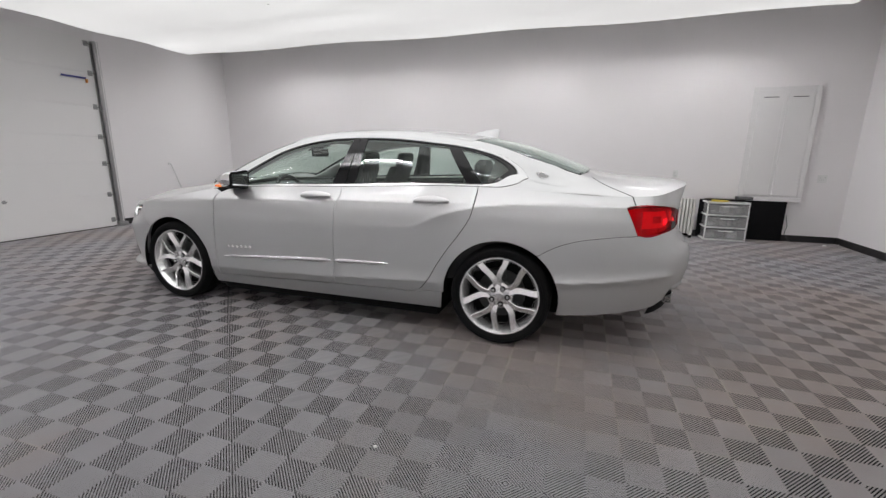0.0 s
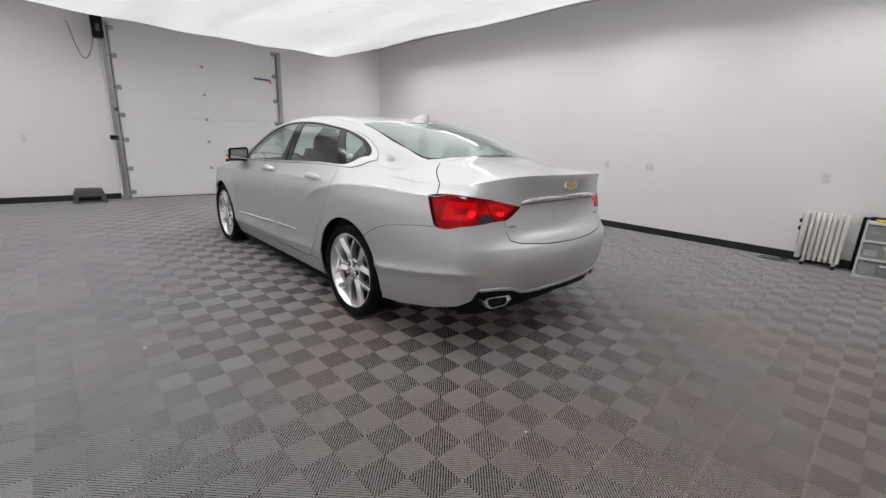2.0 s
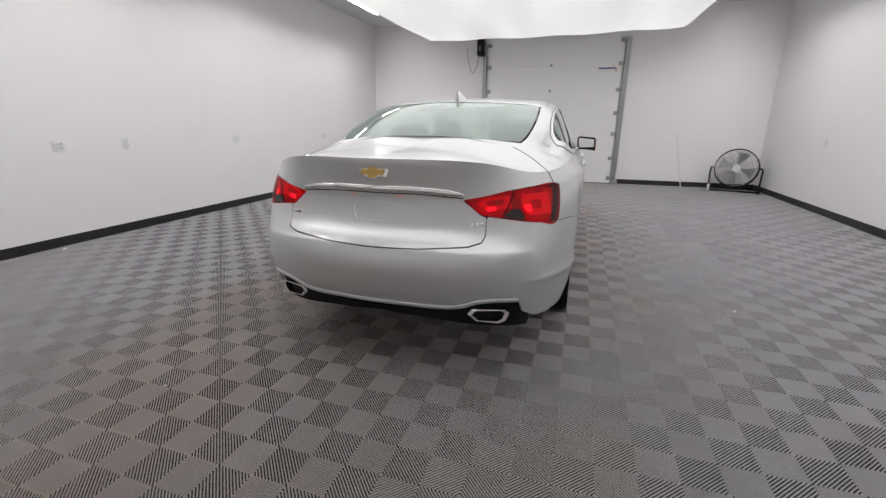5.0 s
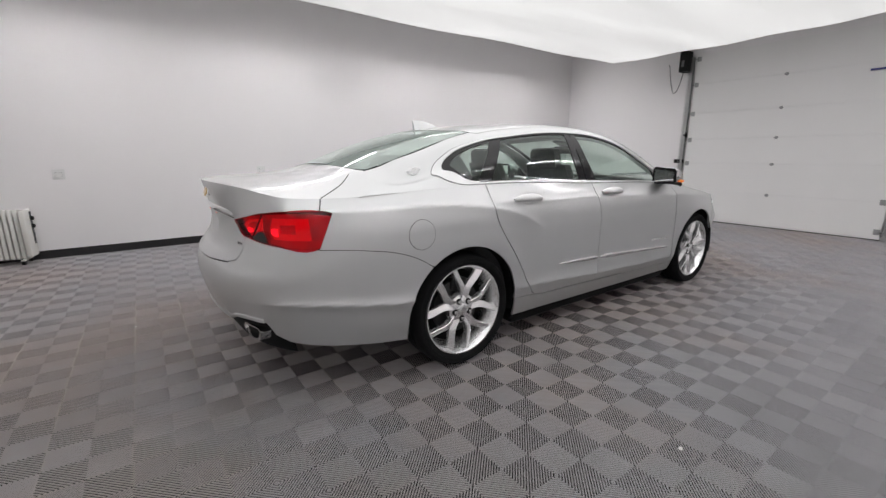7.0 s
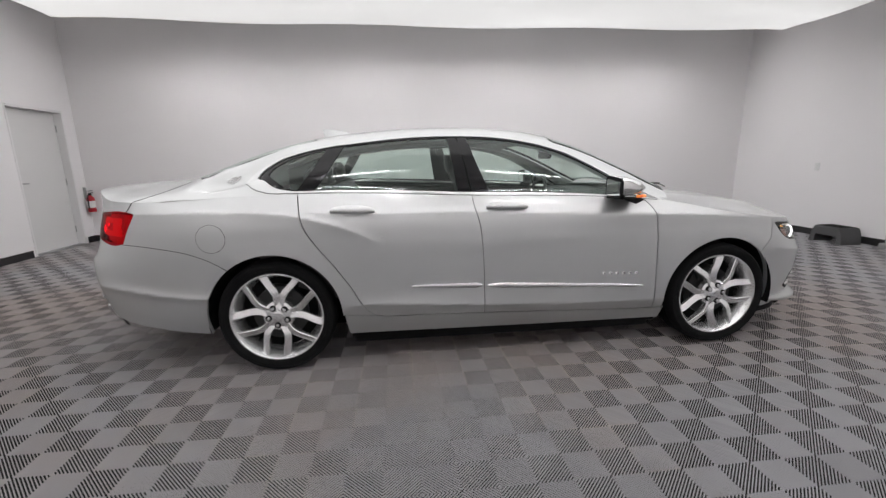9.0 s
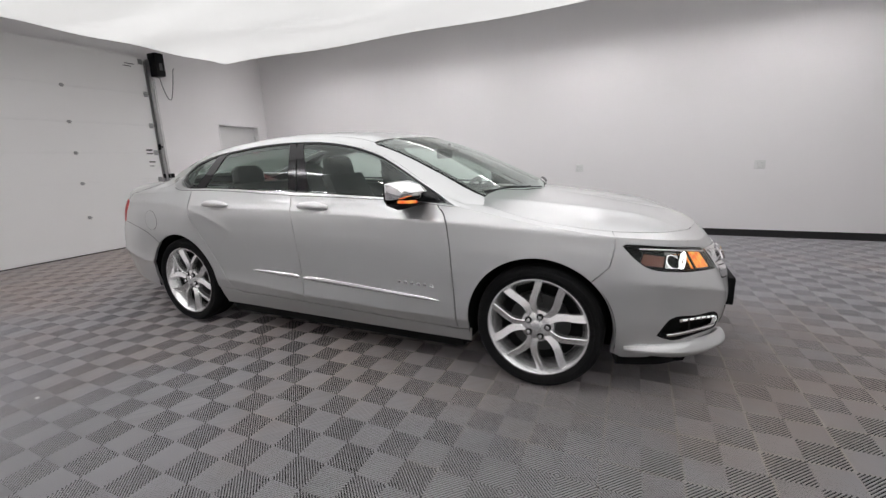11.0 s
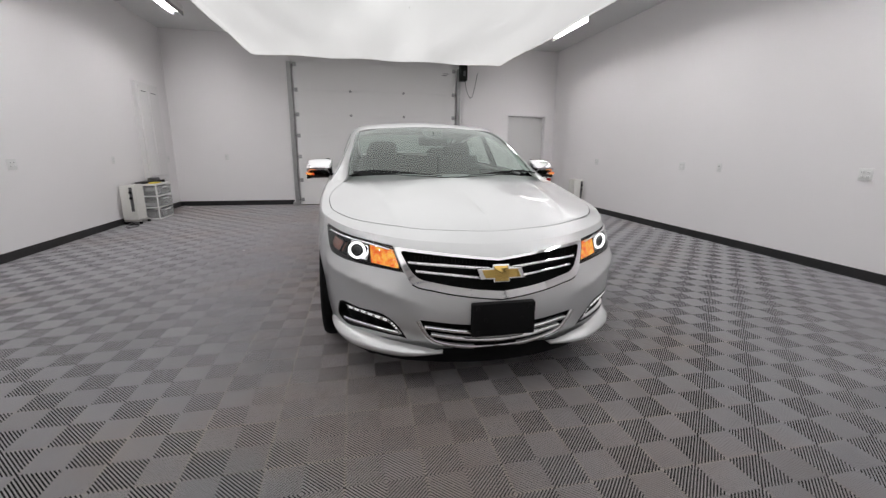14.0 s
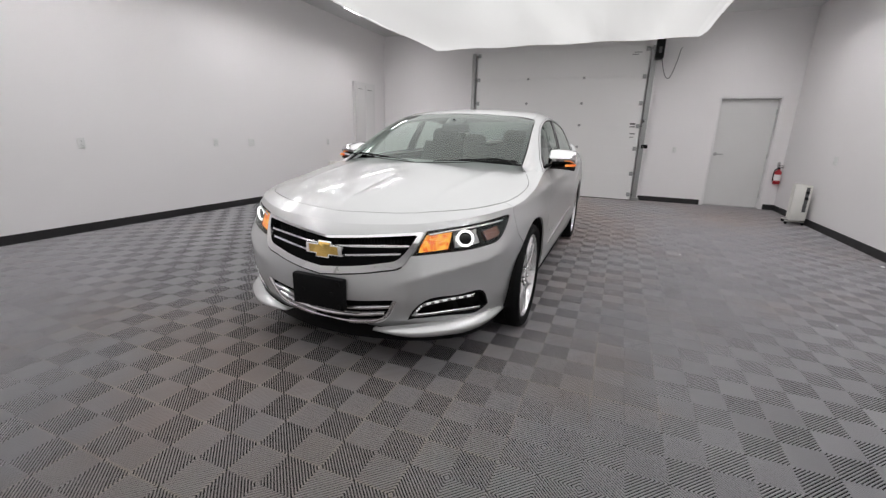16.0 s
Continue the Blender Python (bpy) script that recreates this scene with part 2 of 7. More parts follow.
# ---------------------------------------------------------------- light canopy
def canopy():
    x0, x1, y0, y1, z = -4.62, 4.78, -2.53, 2.42, 2.88
    root = thing("light_canopy", (0, 0, z), "large white fabric light canopy hung under the ceiling", "light canopy")
    bm = bmesh.new()
    nx, ny, rc = 94, 50, 0.35
    rows = []
    for i in range(nx + 1):
        row = []
        for j in range(ny + 1):
            u, v = i / nx, j / ny
            x, y = x0 + (x1 - x0) * u, y0 + (y1 - y0) * v
            dx, dy = max(0, rc - min(x - x0, x1 - x)), max(0, rc - min(y - y0, y1 - y))
            if dx and dy:     # round the corners off
                k = max(dx, dy) / math.hypot(dx, dy)
                x += (1 if x < 0 else -1) * dx * (1 - k)
                y += (1 if y < 0 else -1) * dy * (1 - k)
            e = min(x - x0, x1 - x, y - y0, y1 - y)
            lip = 0.10 * max(0, 1 - e / 0.22) ** 2
            zz = lip + 0.014 * math.sin(x * 2.3 + 0.7) * math.cos(y * 1.1) + 0.010 * math.sin(y * 5.1 + x * 0.6) - 0.02 * math.cos(x * 0.33)
            row.append(bm.verts.new((x, y, zz)))
        rows.append(row)
    for a, b in zip(rows, rows[1:]):
        for j in range(ny):
            bm.faces.new((a[j], a[j + 1], b[j + 1], b[j]))
    part("fabric", bm, M_CANOPY, root, "softly glowing white stretched fabric", 0)
    bm = bmesh.new()
    for xa, xb, ya, yb in ((x0 + 0.3, x1 - 0.3, y0 + 0.07, y0 + 0.11), (x0 + 0.3, x1 - 0.3, y1 - 0.11, y1 - 0.07), (x0 + 0.07, x0 + 0.11, y0 + 0.3, y1 - 0.3), (x1 - 0.11, x1 - 0.07, y0 + 0.3, y1 - 0.3)):
        box(bm, xa, xb, ya, yb, 0.12, 0.16, 0.004, 1)
    part("frame", bm, M_WHITEPL, root, "white tube frame")
    bm = bmesh.new()
    box(bm, x0 + 0.1, x1 - 0.1, y0 + 0.1, y1 - 0.1, 0.30, 0.32)
    part("backing", bm, M_WHITEPL, root)
    for x in (x0 + 0.5, 0, x1 - 0.5):
        for y in (y0 + 0.3, y1 - 0.3):
            bm = bmesh.new()
            tube(bm, [(x, y, 0.14), (x, y, ZC - z)], 0.006, 6)
            part("hanger", bm, M_STEEL, root)
    bm = bmesh.new()
    tube(bm, [(0.95, 0.0, -0.005), (0.96, 0.01, -0.035), (0.985, 0.012, -0.045)], 0.007, 6)
    part("hook", bm, M_DARKSTEEL, root, "small dark metal hook")


canopy()


def canopy_hook(x, y):
    """A small dark hook through the fabric."""
    bm = bmesh.new()
    tube(bm, [(0, 0, 0.06), (0, 0, -0.01), (0.012, 0, -0.03), (0.026, 0, -0.022), (0.026, 0, -0.008)], 0.004, 6)
    solo("canopy_hook", bm, M_DARKSTEEL, "small dark hook hanging through the fabric canopy", "hook", "hooks in the canopy", loc=(x, y, 2.862))


canopy_hook(-1.20, 0.03)
canopy_hook(1.45, -0.58)
lamp = bpy.data.lights.new("canopy_light", "AREA")
lamp.shape, lamp.size, lamp.size_y = "RECTANGLE", 8.9, 4.5
lamp.energy, lamp.spread, lamp.color = CANOPY_WATTS, radians(165), (1.0, 0.985, 1.0)
lob = new("canopy_light", lamp)
lob.location = (0.08, -0.04, 2.80)


def strip_light(x, y):
    root = thing("ceiling_light", (x, y, ZC), "slim white fluorescent strip light on the ceiling", "ceiling light", "strip lights on the ceiling")
    bm = bmesh.new()
    box(bm, -0.655, 0.655, -0.078, 0.078, -0.088, 0, 0.006)
    part("housing", bm, M_WHITEPL, root)
    bm = bmesh.new()
    box(bm, -0.64, 0.64, -0.068, 0.068, -0.091, -0.0885, 0.001, 1)
    part("diffuser", bm, M_TUBE, root, "glowing white diffuser")
    # unseen baffles, added to keep the tubes' light off the upper walls
    for sg in (-1, 1):
        bm = bmesh.new()
        box(bm, -0.655, 0.655, *sorted((sg * 0.070, sg * 0.076)), -0.160, -0.0885, 0.001, 1)
        part("added_baffle", bm, M_STEEL, root, "thin metal baffle added to cut light towards the upper wall")


for sx in (-3.56, -1.14, 1.28, 3.70):
    strip_light(sx, 3.23)
    strip_light(sx, -3.45)


# ---------------------------------------------------------------- garage doors
def garage_door(name, x, nx, y0, y1, seams, columns, label, motor_y):
    """nx: the way from the door into the room along x."""
    root = thing(name, (x, 0, 0), label, "garage door", kind="structure")
    th = 0.045

    def bx(bm, a, b, *rest, **kw):
        lo, hi = sorted((nx * a, nx * b))
        return box(bm, lo, hi, *rest, **kw)

    lv = [0.012] + seams + [3.02]
    for za, zb in zip(lv, lv[1:]):
        bm = bmesh.new()
        bx(bm, -th, 0, y0, y1, za + 0.0004, zb - 0.0004, bevel=0.0010, seg=1)
        p = part("panel", bm, M_GARAGE, root)
        bm = bmesh.new()     # pressed rib along each section's edge
        bx(bm, 0.0, 0.002, y0 + 0.03, y1 - 0.03, za + 0.012, za + 0.030, bevel=0.002, seg=1)
        part("rib", bm, M_GARAGE, p)
    bm = bmesh.new()
    bx(bm, -th, 0.004, y0, y1, 0.0, 0.011)
    part("bottom_seal", bm, M_BLACK, root, "black rubber seal")
    for z in seams:
        for yc in columns:
            bm = bmesh.new()
            bx(bm, 0.003, 0.010, yc - 0.020, yc + 0.020, z - 0.024, z + 0.024, bevel=0.003, seg=1)
            tube(bm, [(nx * 0.014, yc - 0.03, z), (nx * 0.014, yc + 0.03, z)], 0.007, 8)
            part("hinge", bm, M_DARKSTEEL, root, "grey steel hinge")
    for z in lv[1:-1] + [0.12, 2.95]:
        for ye, sg in ((y0, -1), (y1, 1)):
            bm = bmesh.new()
            bx(bm, 0.003, 0.010, *sorted((ye - sg * 0.08, ye - sg * 0.01)), z - 0.04, z + 0.04, bevel=0.003, seg=1)
            tube(bm, [(nx * 0.022, ye - sg * 0.06, z), (nx * 0.022, ye + sg * 0.045, z)], 0.007, 8)
            tube(bm, [(nx * 0.022, ye + sg * 0.03, z), (nx * 0.022, ye + sg * 0.048, z)], 0.021, 12)
            part("roller_bracket", bm, M_DARKSTEEL, root, "grey steel bracket with a roller")
    for ye, sg in ((y0, -1), (y1, 1)):
        bm = bmesh.new()
        ya = ye + sg * 0.035
        for a, b, c, d in ((-0.004, 0.046, 0.030, 0.033), (-0.004, 0.0, 0.0, 0.033), (0.043, 0.046, 0.0, 0.033)):
            bx(bm, a, b, *sorted((ya + sg * c, ya + sg * d)), 0.03, 3.0)
        part("track", bm, M_STEEL, root, "bare steel roller track")
        bm = bmesh.new()
        bx(bm, -0.10, -0.005, *sorted((ya + sg * 0.03, ya + sg * 0.11)), 0.0, 3.0, bevel=0.004, seg=1)
        part("jamb", bm, M_DOORW, root)
        bm = bmesh.new()     # steel angle that carries the track
        bx(bm, -0.004, 0.0, *sorted((ya + sg * 0.036, ya + sg * 0.085)), 0.02, 3.0)
        bx(bm, -0.004, 0.05, *sorted((ya + sg * 0.034, ya + sg * 0.037)), 0.02, 3.0)
        for z in (0.3, 0.9, 1.5, 2.1, 2.7):
            bx(bm, 0.0, 0.012, *sorted((ya + sg * 0.04, ya + sg * 0.08)), z, z + 0.05)
        part("angle", bm, M_STEEL, root)
        bm = bmesh.new()
        bx(bm, -0.01, 0.07, *sorted((ya - sg * 0.02, ya + sg * 0.13)), 0.0, 0.07, bevel=0.006, seg=1)
        part("foot_bracket", bm, M_STEEL, root)
        bm = bmesh.new()
        tube(bm, [(nx * 0.055, ya + sg * 0.07, 0.08), (nx * 0.055, ya + sg * 0.07, 3.0)], 0.003, 5)
        part("cable", bm, M_DARKSTEEL, root)
    # opener beside the top of the track
    my, sg = motor_y, (1 if motor_y > 0 else -1)
    bm = bmesh.new()
    bx(bm, 0.0, 0.20, my - 0.075, my + 0.075, 2.74, 3.10, bevel=0.015)
    motor = part("opener", bm, M_BLACK, root, "black wall-mounted door opener")
    bm = bmesh.new()
    bx(bm, 0.201, 0.204, my - 0.02, my + 0.03, 2.83, 2.94)
    part("cover_plate", bm, M_GREYPL, motor)
    bm = bmesh.new()
    pts = []
    for k in range(15):
        q = k / 14
        pts.append((nx * (0.03 - 0.08 * q), my + sg * (0.06 + 0.33 * q), 2.76 - 0.36 * math.sin(math.pi * min(1, q * 1.08)) ** 0.8 + 0.42 * max(0, q - 0.55)))
    tube(bm, pts, 0.006, 6)
    part("power_cord", bm, M_GREYPL, root)
    # small boxes on the jamb
    for z, w, h, yo in ((1.11, 0.16, 0.075, 0.11), (1.60, 0.05, 0.10, 0.05)):
        bm = bmesh.new()
        ye = (y1 if sg > 0 else y0) + sg * yo
        bx(bm, -0.02, 0.045, ye - w / 2, ye + w / 2, z - h / 2, z + h / 2, bevel=0.006)
        bx(bm, 0.045, 0.05, ye - w / 4, ye + w / 4, z - h / 5, z + h / 5)
        part("control_box", bm, M_BLACK, root, "small black control box")
    return root


gd = garage_door("door_1", XF - 0.075, -1, GF[0], GF[1], [0.555, 1.073, 1.51, 1.983, 2.50], [-0.11], "white sectional garage door with steel tracks, closed", 1.45)
bm = bmesh.new()
box(bm, -0.03, -0.006, -1.43, -1.09, 2.398, 2.424, 0.004)
part("lock_bar", bm, M_BLUE, gd, "thin blue slide bar")
bm = bmesh.new()
box(bm, -0.035, -0.006, -1.45, -1.425, 2.345, 2.40, 0.004)
part("bar_tag", bm, M_ORANGE, gd, "small orange tag")
gd = garage_door("door_2", XR + 0.14, 1, GR[0], GR[1], [0.552, 1.062, 1.505, 1.945, 2.446], [-0.70, 0.46], "white sectional garage door with steel tracks, closed", 1.80)
for yc, zc, w, h in ((1.50, 1.548, 0.10, 0.03), (1.50, 1.49, 0.10, 0.02), (1.52, 1.355, 0.10, 0.02), (1.51, 1.287, 0.08, 0.012), (1.43, 2.895, 0.14, 0.012), (1.39, 2.857, 0.12, 0.012)):
    bm = bmesh.new()
    box(bm, 0.001, 0.003, yc - w / 2, yc + w / 2, zc - h / 2, zc + h / 2)
    part("sticker", bm, M_GREYPL, gd, "small dark label, not legible")


# ---------------------------------------------------------------- rear walk door
def walk_door():
    root = thing("door_3", (XR, 0, 0), "plain pale grey steel door in a narrow white frame, closed", "door", kind="structure")
    bm = bmesh.new()
    box(bm, -0.150, -0.105, DR[0] + 0.015, DR[1] - 0.015, 0.012, 2.03, 0.003, 1)
    leaf = part("leaf", bm, M_WALKDOOR, root)
    for y0, y1, z0, z1 in ((DR[0] - 0.02, DR[0] + 0.010, 0, 2.07), (DR[1] - 0.010, DR[1] + 0.02, 0, 2.07), (DR[0] + 0.011, DR[1] - 0.011, 2.035, 2.07)):
        bm = bmesh.new()
        box(bm, -0.16, 0.006, y0, y1, z0, z1, 0.004, 1)
        part("frame", bm, M_DOORW, root)
    bm = bmesh.new()
    box(bm, -0.16, 0.0, DR[0] + 0.011, DR[1] - 0.011, -0.01, 0.011)
    part("threshold", bm, M_STEEL, root, "bare aluminium threshold")
    bm = bmesh.new()
    lathe(bm, [(0.001, 0.0), (0.033, 0.0), (0.033, 0.008), (0.014, 0.012), (0.012, 0.05), (0.001, 0.052)], (-0.105, DR[0] + 0.08, 1.01), "x", 20)
    box(bm, -0.069, -0.053, DR[0] + 0.07, DR[0] + 0.20, 1.0, 1.02, 0.006)
    flip_out(bm)
    part("handle", bm, M_STEEL, leaf, "brushed steel lever handle")
    for z in (0.25, 1.0, 1.8):
        bm = bmesh.new()
        tube(bm, [(-0.100, DR[1] - 0.014, z - 0.05), (-0.100, DR[1] - 0.014, z + 0.05)], 0.007, 8)
        part("hinge", bm, M_STEEL, root)


walk_door()


# ---------------------------------------------------------------- sockets
def socket(x, y, z, axis, sg, wide=0.075, high=0.118):
    """Wall plate with two sockets; axis: the wall's normal, sg: its way into the room."""
    root = thing("wall_socket", (x, y, z), "white plastic wall socket plate on a white wall", "wall socket", "sockets on the walls")

    def bx(a, b, c, d, e, f, bv):
        bm = bmesh.new()
        if axis == "y":
            box(bm, c, d, *sorted((sg * a, sg * b)), e, f, bv, 2)
        else:
            box(bm, *sorted((sg * a, sg * b)), c, d, e, f, bv, 2)
        return bm

    part("plate", bx(0, 0.007, -wide / 2, wide / 2, -high / 2, high / 2, 0.003), M_WHITEPL, root)
    n = 2 if wide > 0.1 else 1
    for k in range(n):
        c = (k - (n - 1) / 2) * 0.05
        for zo in (0.02, -0.02):
            p = part("receptacle", bx(0.007, 0.011, c - 0.016, c + 0.016, zo - 0.014, zo + 0.014, 0.003), M_WHITEPL, root)
            for s in (-0.006, 0.006):
                part("slot", bx(0.0105, 0.0115, c + s - 0.0012, c + s + 0.0012, zo - 0.004, zo + 0.006, 0), M_GREYPL, p)


for x, w in ((-3.39, 0.075), (-1.36, 0.13), (-0.68, 0.075), (1.09, 0.075), (3.54, 0.075), (-5.40, 0.12)):
    socket(x, YR, 1.02 if x > -5 else 0.99, "y", 1, w)
for x, w in ((-3.69, 0.12), (-1.37, 0.12), (-0.69, 0.075), (1.01, 0.12), (3.40, 0.13)):
    socket(x, YL, 1.015, "y", -1, w)
socket(XF, 2.60, 1.06, "x", -1)
socket(XR, 2.34, 1.06, "x", 1)
socket(XR, -3.35, 1.04, "x", 1)


# ---------------------------------------------------------------- things along the walls
def oil_radiator(loc, rz, panel_side, label):
    root = thing("oil_radiator", loc, label, "heater", "oil-filled radiators by the walls")
    root.rotation_euler = (0, 0, rz)
    for k in range(7):
        y = -0.15 + k * 0.05
        bm = bmesh.new()
        out = [(-0.07, 0.07), (-0.055, 0.06), (0.055, 0.06), (0.07, 0.075), (0.07, 0.60), (0.05, 0.63), (-0.05, 0.63), (-0.07, 0.60)]
        ring_loft(bm, [[(x * 0.92, y - 0.017, z) for x, z in out], [(x, y - 0.011, z) for x, z in out], [(x, y + 0.011, z) for x, z in out], [(x * 0.92, y + 0.017, z) for x, z in out]], True, True, True)
        flip_out(bm)
        part("fin", bm, M_RADI, root)
    for z in (0.12, 0.56):
        bm = bmesh.new()
        tube(bm, [(0, -0.17, z), (0, 0.17, z)], 0.022, 12)
        part("pipe", bm, M_RADI, root)
    bm = bmesh.new()
    box(bm, -0.115, 0.10, 0.18, 0.235, 0.08, 0.63, 0.015)
    pan = part("control_panel", bm, M_RADI, root)
    bm = bmesh.new()
    box(bm, -0.085, -0.040, 0.236, 0.242, 0.22, 0.60, 0.004)
    part("control_strip", bm, M_GREYPL, pan, "dark control strip with dials")
    for z in (0.52, 0.43):
        bm = bmesh.new()
        lathe(bm, [(0.024, 0.242), (0.022, 0.262), (0.001, 0.264)], (-0.062, 0, z), "y", 16)
        flip_out(bm)
        part("dial", bm, M_BLACK, pan)
    for y in (-0.13, 0.15):
        bm = bmesh.new()
        box(bm, -0.12, 0.12, y - 0.02, y + 0.02, 0.045, 0.062, 0.005)
        leg = part("foot", bm, M_RADI, root)
        for x in (-0.105, 0.105):
            bm = bmesh.new()
            tube(bm, [(x, y - 0.016, 0.023), (x, y + 0.016, 0.023)], 0.023, 12)
            part("castor", bm, M_BLACK, leg)
    return root


oil_radiator((-3.54, -4.22, 0), radians(-90), 1, "cream oil-filled radiator on castors by a black board")
oil_radiator((-4.24, 4.04, 0), radians(-98), 1, "cream oil-filled radiator with dark controls in a corner")


def drawer_tower():
    root = thing("drawer_tower", (-4.13, -4.18, 0), "white plastic storage tower with three cloudy drawers", "storage drawers")
    w, d, h = 0.29, 0.17, 0.62
    for x in (-w, w - 0.02):
        for y in (-d, d - 0.02):
            bm = bmesh.new()
            box(bm, x, x + 0.02, y, y + 0.02, 0, h, 0.003, 1)
            part("post", bm, M_WHITEPL, root)
    for k, z in enumerate((0.0, 0.195, 0.39, 0.585)):
        bm = bmesh.new()
        for xa, xb, ya, yb in ((-w, w, d - 0.022, d + 0.002), (-w, w, -d, -d + 0.02), (-w - 0.001, -w + 0.02, -d, d), (w - 0.02, w + 0.001, -d, d)):
            box(bm, xa, xb, ya, yb, z, z + 0.026, 0.003, 1)
        if k in (0, 3):
            box(bm, -w + 0.01, w - 0.01, -d + 0.01, d - 0.01, z + 0.004, z + 0.02)
        part("shelf_frame", bm, M_WHITEPL, root)
        if k < 3:
            bm = bmesh.new()
            za, zb = z + 0.03, z + 0.18
            box(bm, -w + 0.025, w - 0.025, d + 0.004, d + 0.010, za, zb, 0.002, 1)
            box(bm, -w + 0.025, w - 0.025, -d + 0.03, -d + 0.033, za, zb)
            box(bm, -w + 0.022, -w + 0.025, -d + 0.03, d, za, zb)
            box(bm, w - 0.025, w - 0.022, -d + 0.03, d, za, zb)
            box(bm, -w + 0.025, w - 0.025, -d + 0.03, d, za, za + 0.003)
            dr = part("drawer", bm, M_DRAWER, root, "cloudy see-through drawer")
            bm = bmesh.new()
            box(bm, -0.10, 0.10, d + 0.010, d + 0.028, zb - 0.03, zb - 0.018, 0.004, 1)
            part("handle", bm, M_WHITEPL, dr)
    # what lies in the drawers and on top
    rnd = random.Random(5)
    for k, z in enumerate((0.04, 0.235, 0.43)):
        for q in range(3):
            bm = bmesh.new()
            x = -0.2 + 0.17 * q + rnd.uniform(-0.02, 0.02)
            hh = rnd.uniform(0.04, 0.11)
            box(bm, x, x + rnd.uniform(0.09, 0.14), -0.10, 0.09, z, z + hh, 0.008)
            solo("storage_item", bm, (M_WHITEPL, M_GREYPL, M_STEEL)[(k + q) % 3], "small box lying in a cloudy drawer", "box", "things in the drawers", loc=(-4.13, -4.18, 0))
    bm = bmesh.new()
    box(bm, -0.05, 0.17, 0.03, 0.13, 0.613, 0.635, 0.006)
    solo("yellow_case", bm, M_YELLOW, "flat yellow plastic case on the drawer tower", "case", loc=(-4.08, -4.18, 0))
    bm = bmesh.new()
    box(bm, -0.27, 0.27, -0.15, -0.01, 0.613, 0.642, 0.004)
    solo("black_tray", bm, M_BLACK, "flat black tray on the drawer tower", "tray", loc=(-4.13, -4.18, 0))
    bm = bmesh.new()
    box(bm, -0.20, 0.02, -0.13, -0.02, 0.644, 0.690, 0.006)
    solo("grey_box", bm, M_GREYPL, "low grey box on a black tray", "box", loc=(-4.30, -4.18, 0))


drawer_tower()

bm = bmesh.new()
box(bm, -5.0, -3.80, YR + 0.014, YR + 0.05, 0.0, 0.625, 0.004)
solo("black_board", bm, M_BLACKMATT, "matt black board leaning on the white wall", "board")
bm = bmesh.new()
tube(bm, [(-5.02, YR + 0.03, 0.42), (-5.06, YR + 0.035, 0.25), (-5.03, YR + 0.05, 0.12), (-5.10, YR + 0.09, 0.008), (-5.2, YR + 0.12, 0.006)], 0.004, 6)
solo("cable", bm, M_GREYPL, "thin grey cable hanging beside a black board", "cable")
bm = bmesh.new()
pts = [(-3.12 + 0.16 * math.cos(a) * (1 - 0.02 * a), -4.12 + 0.07 * math.sin(a), 0.006 + 0.002 * a) for a in (k * 0.5 for k in range(22))] + [(-3.36, -4.2, 0.02), (-3.40, -4.30, 0.05)]
tube(bm, pts, 0.004, 6)
solo("power_cord", bm, M_BLACK, "coiled black power cord on the floor", "cable")


def shutter():
    root = thing("wall_cabinet", (-4.725, YR, 0.66), "flat white two-door wall cabinet on the white wall", "cabinet")
    w, h, d = 0.395, 1.68, 0.075
    bm = bmesh.new()
    box(bm, -w, w, 0, d, 0, h, 0.004, 1)
    part("body", bm, M_DOORW, root)
    for s in (-1, 1):
        xa, xb = sorted((s * 0.025, s * (w - 0.05)))
        bm = bmesh.new()
        box(bm, xa, xb, d, d + 0.018, 0.06, h - 0.05, 0.004, 1)
        dr = part("door", bm, M_DOORW, root)
        bm = bmesh.new()
        box(bm, xa + 0.07, xb - 0.06, d + 0.0185, d + 0.021, h - 0.155, h - 0.145)
        part("slot", bm, M_GREYPL, dr, "dark finger slot")
    for xa, xb, za, zb in ((-w - 0.03, w + 0.03, -0.03, 0.03), (-w - 0.03, -w + 0.03, 0.031, h), (w - 0.03, w + 0.03, 0.031, h)):
        bm = bmesh.new()
        box(bm, xa, xb, d - 0.01, d + 0.008, za, zb, 0.003, 1)
        part("trim", bm, M_DOORW, root)


shutter()


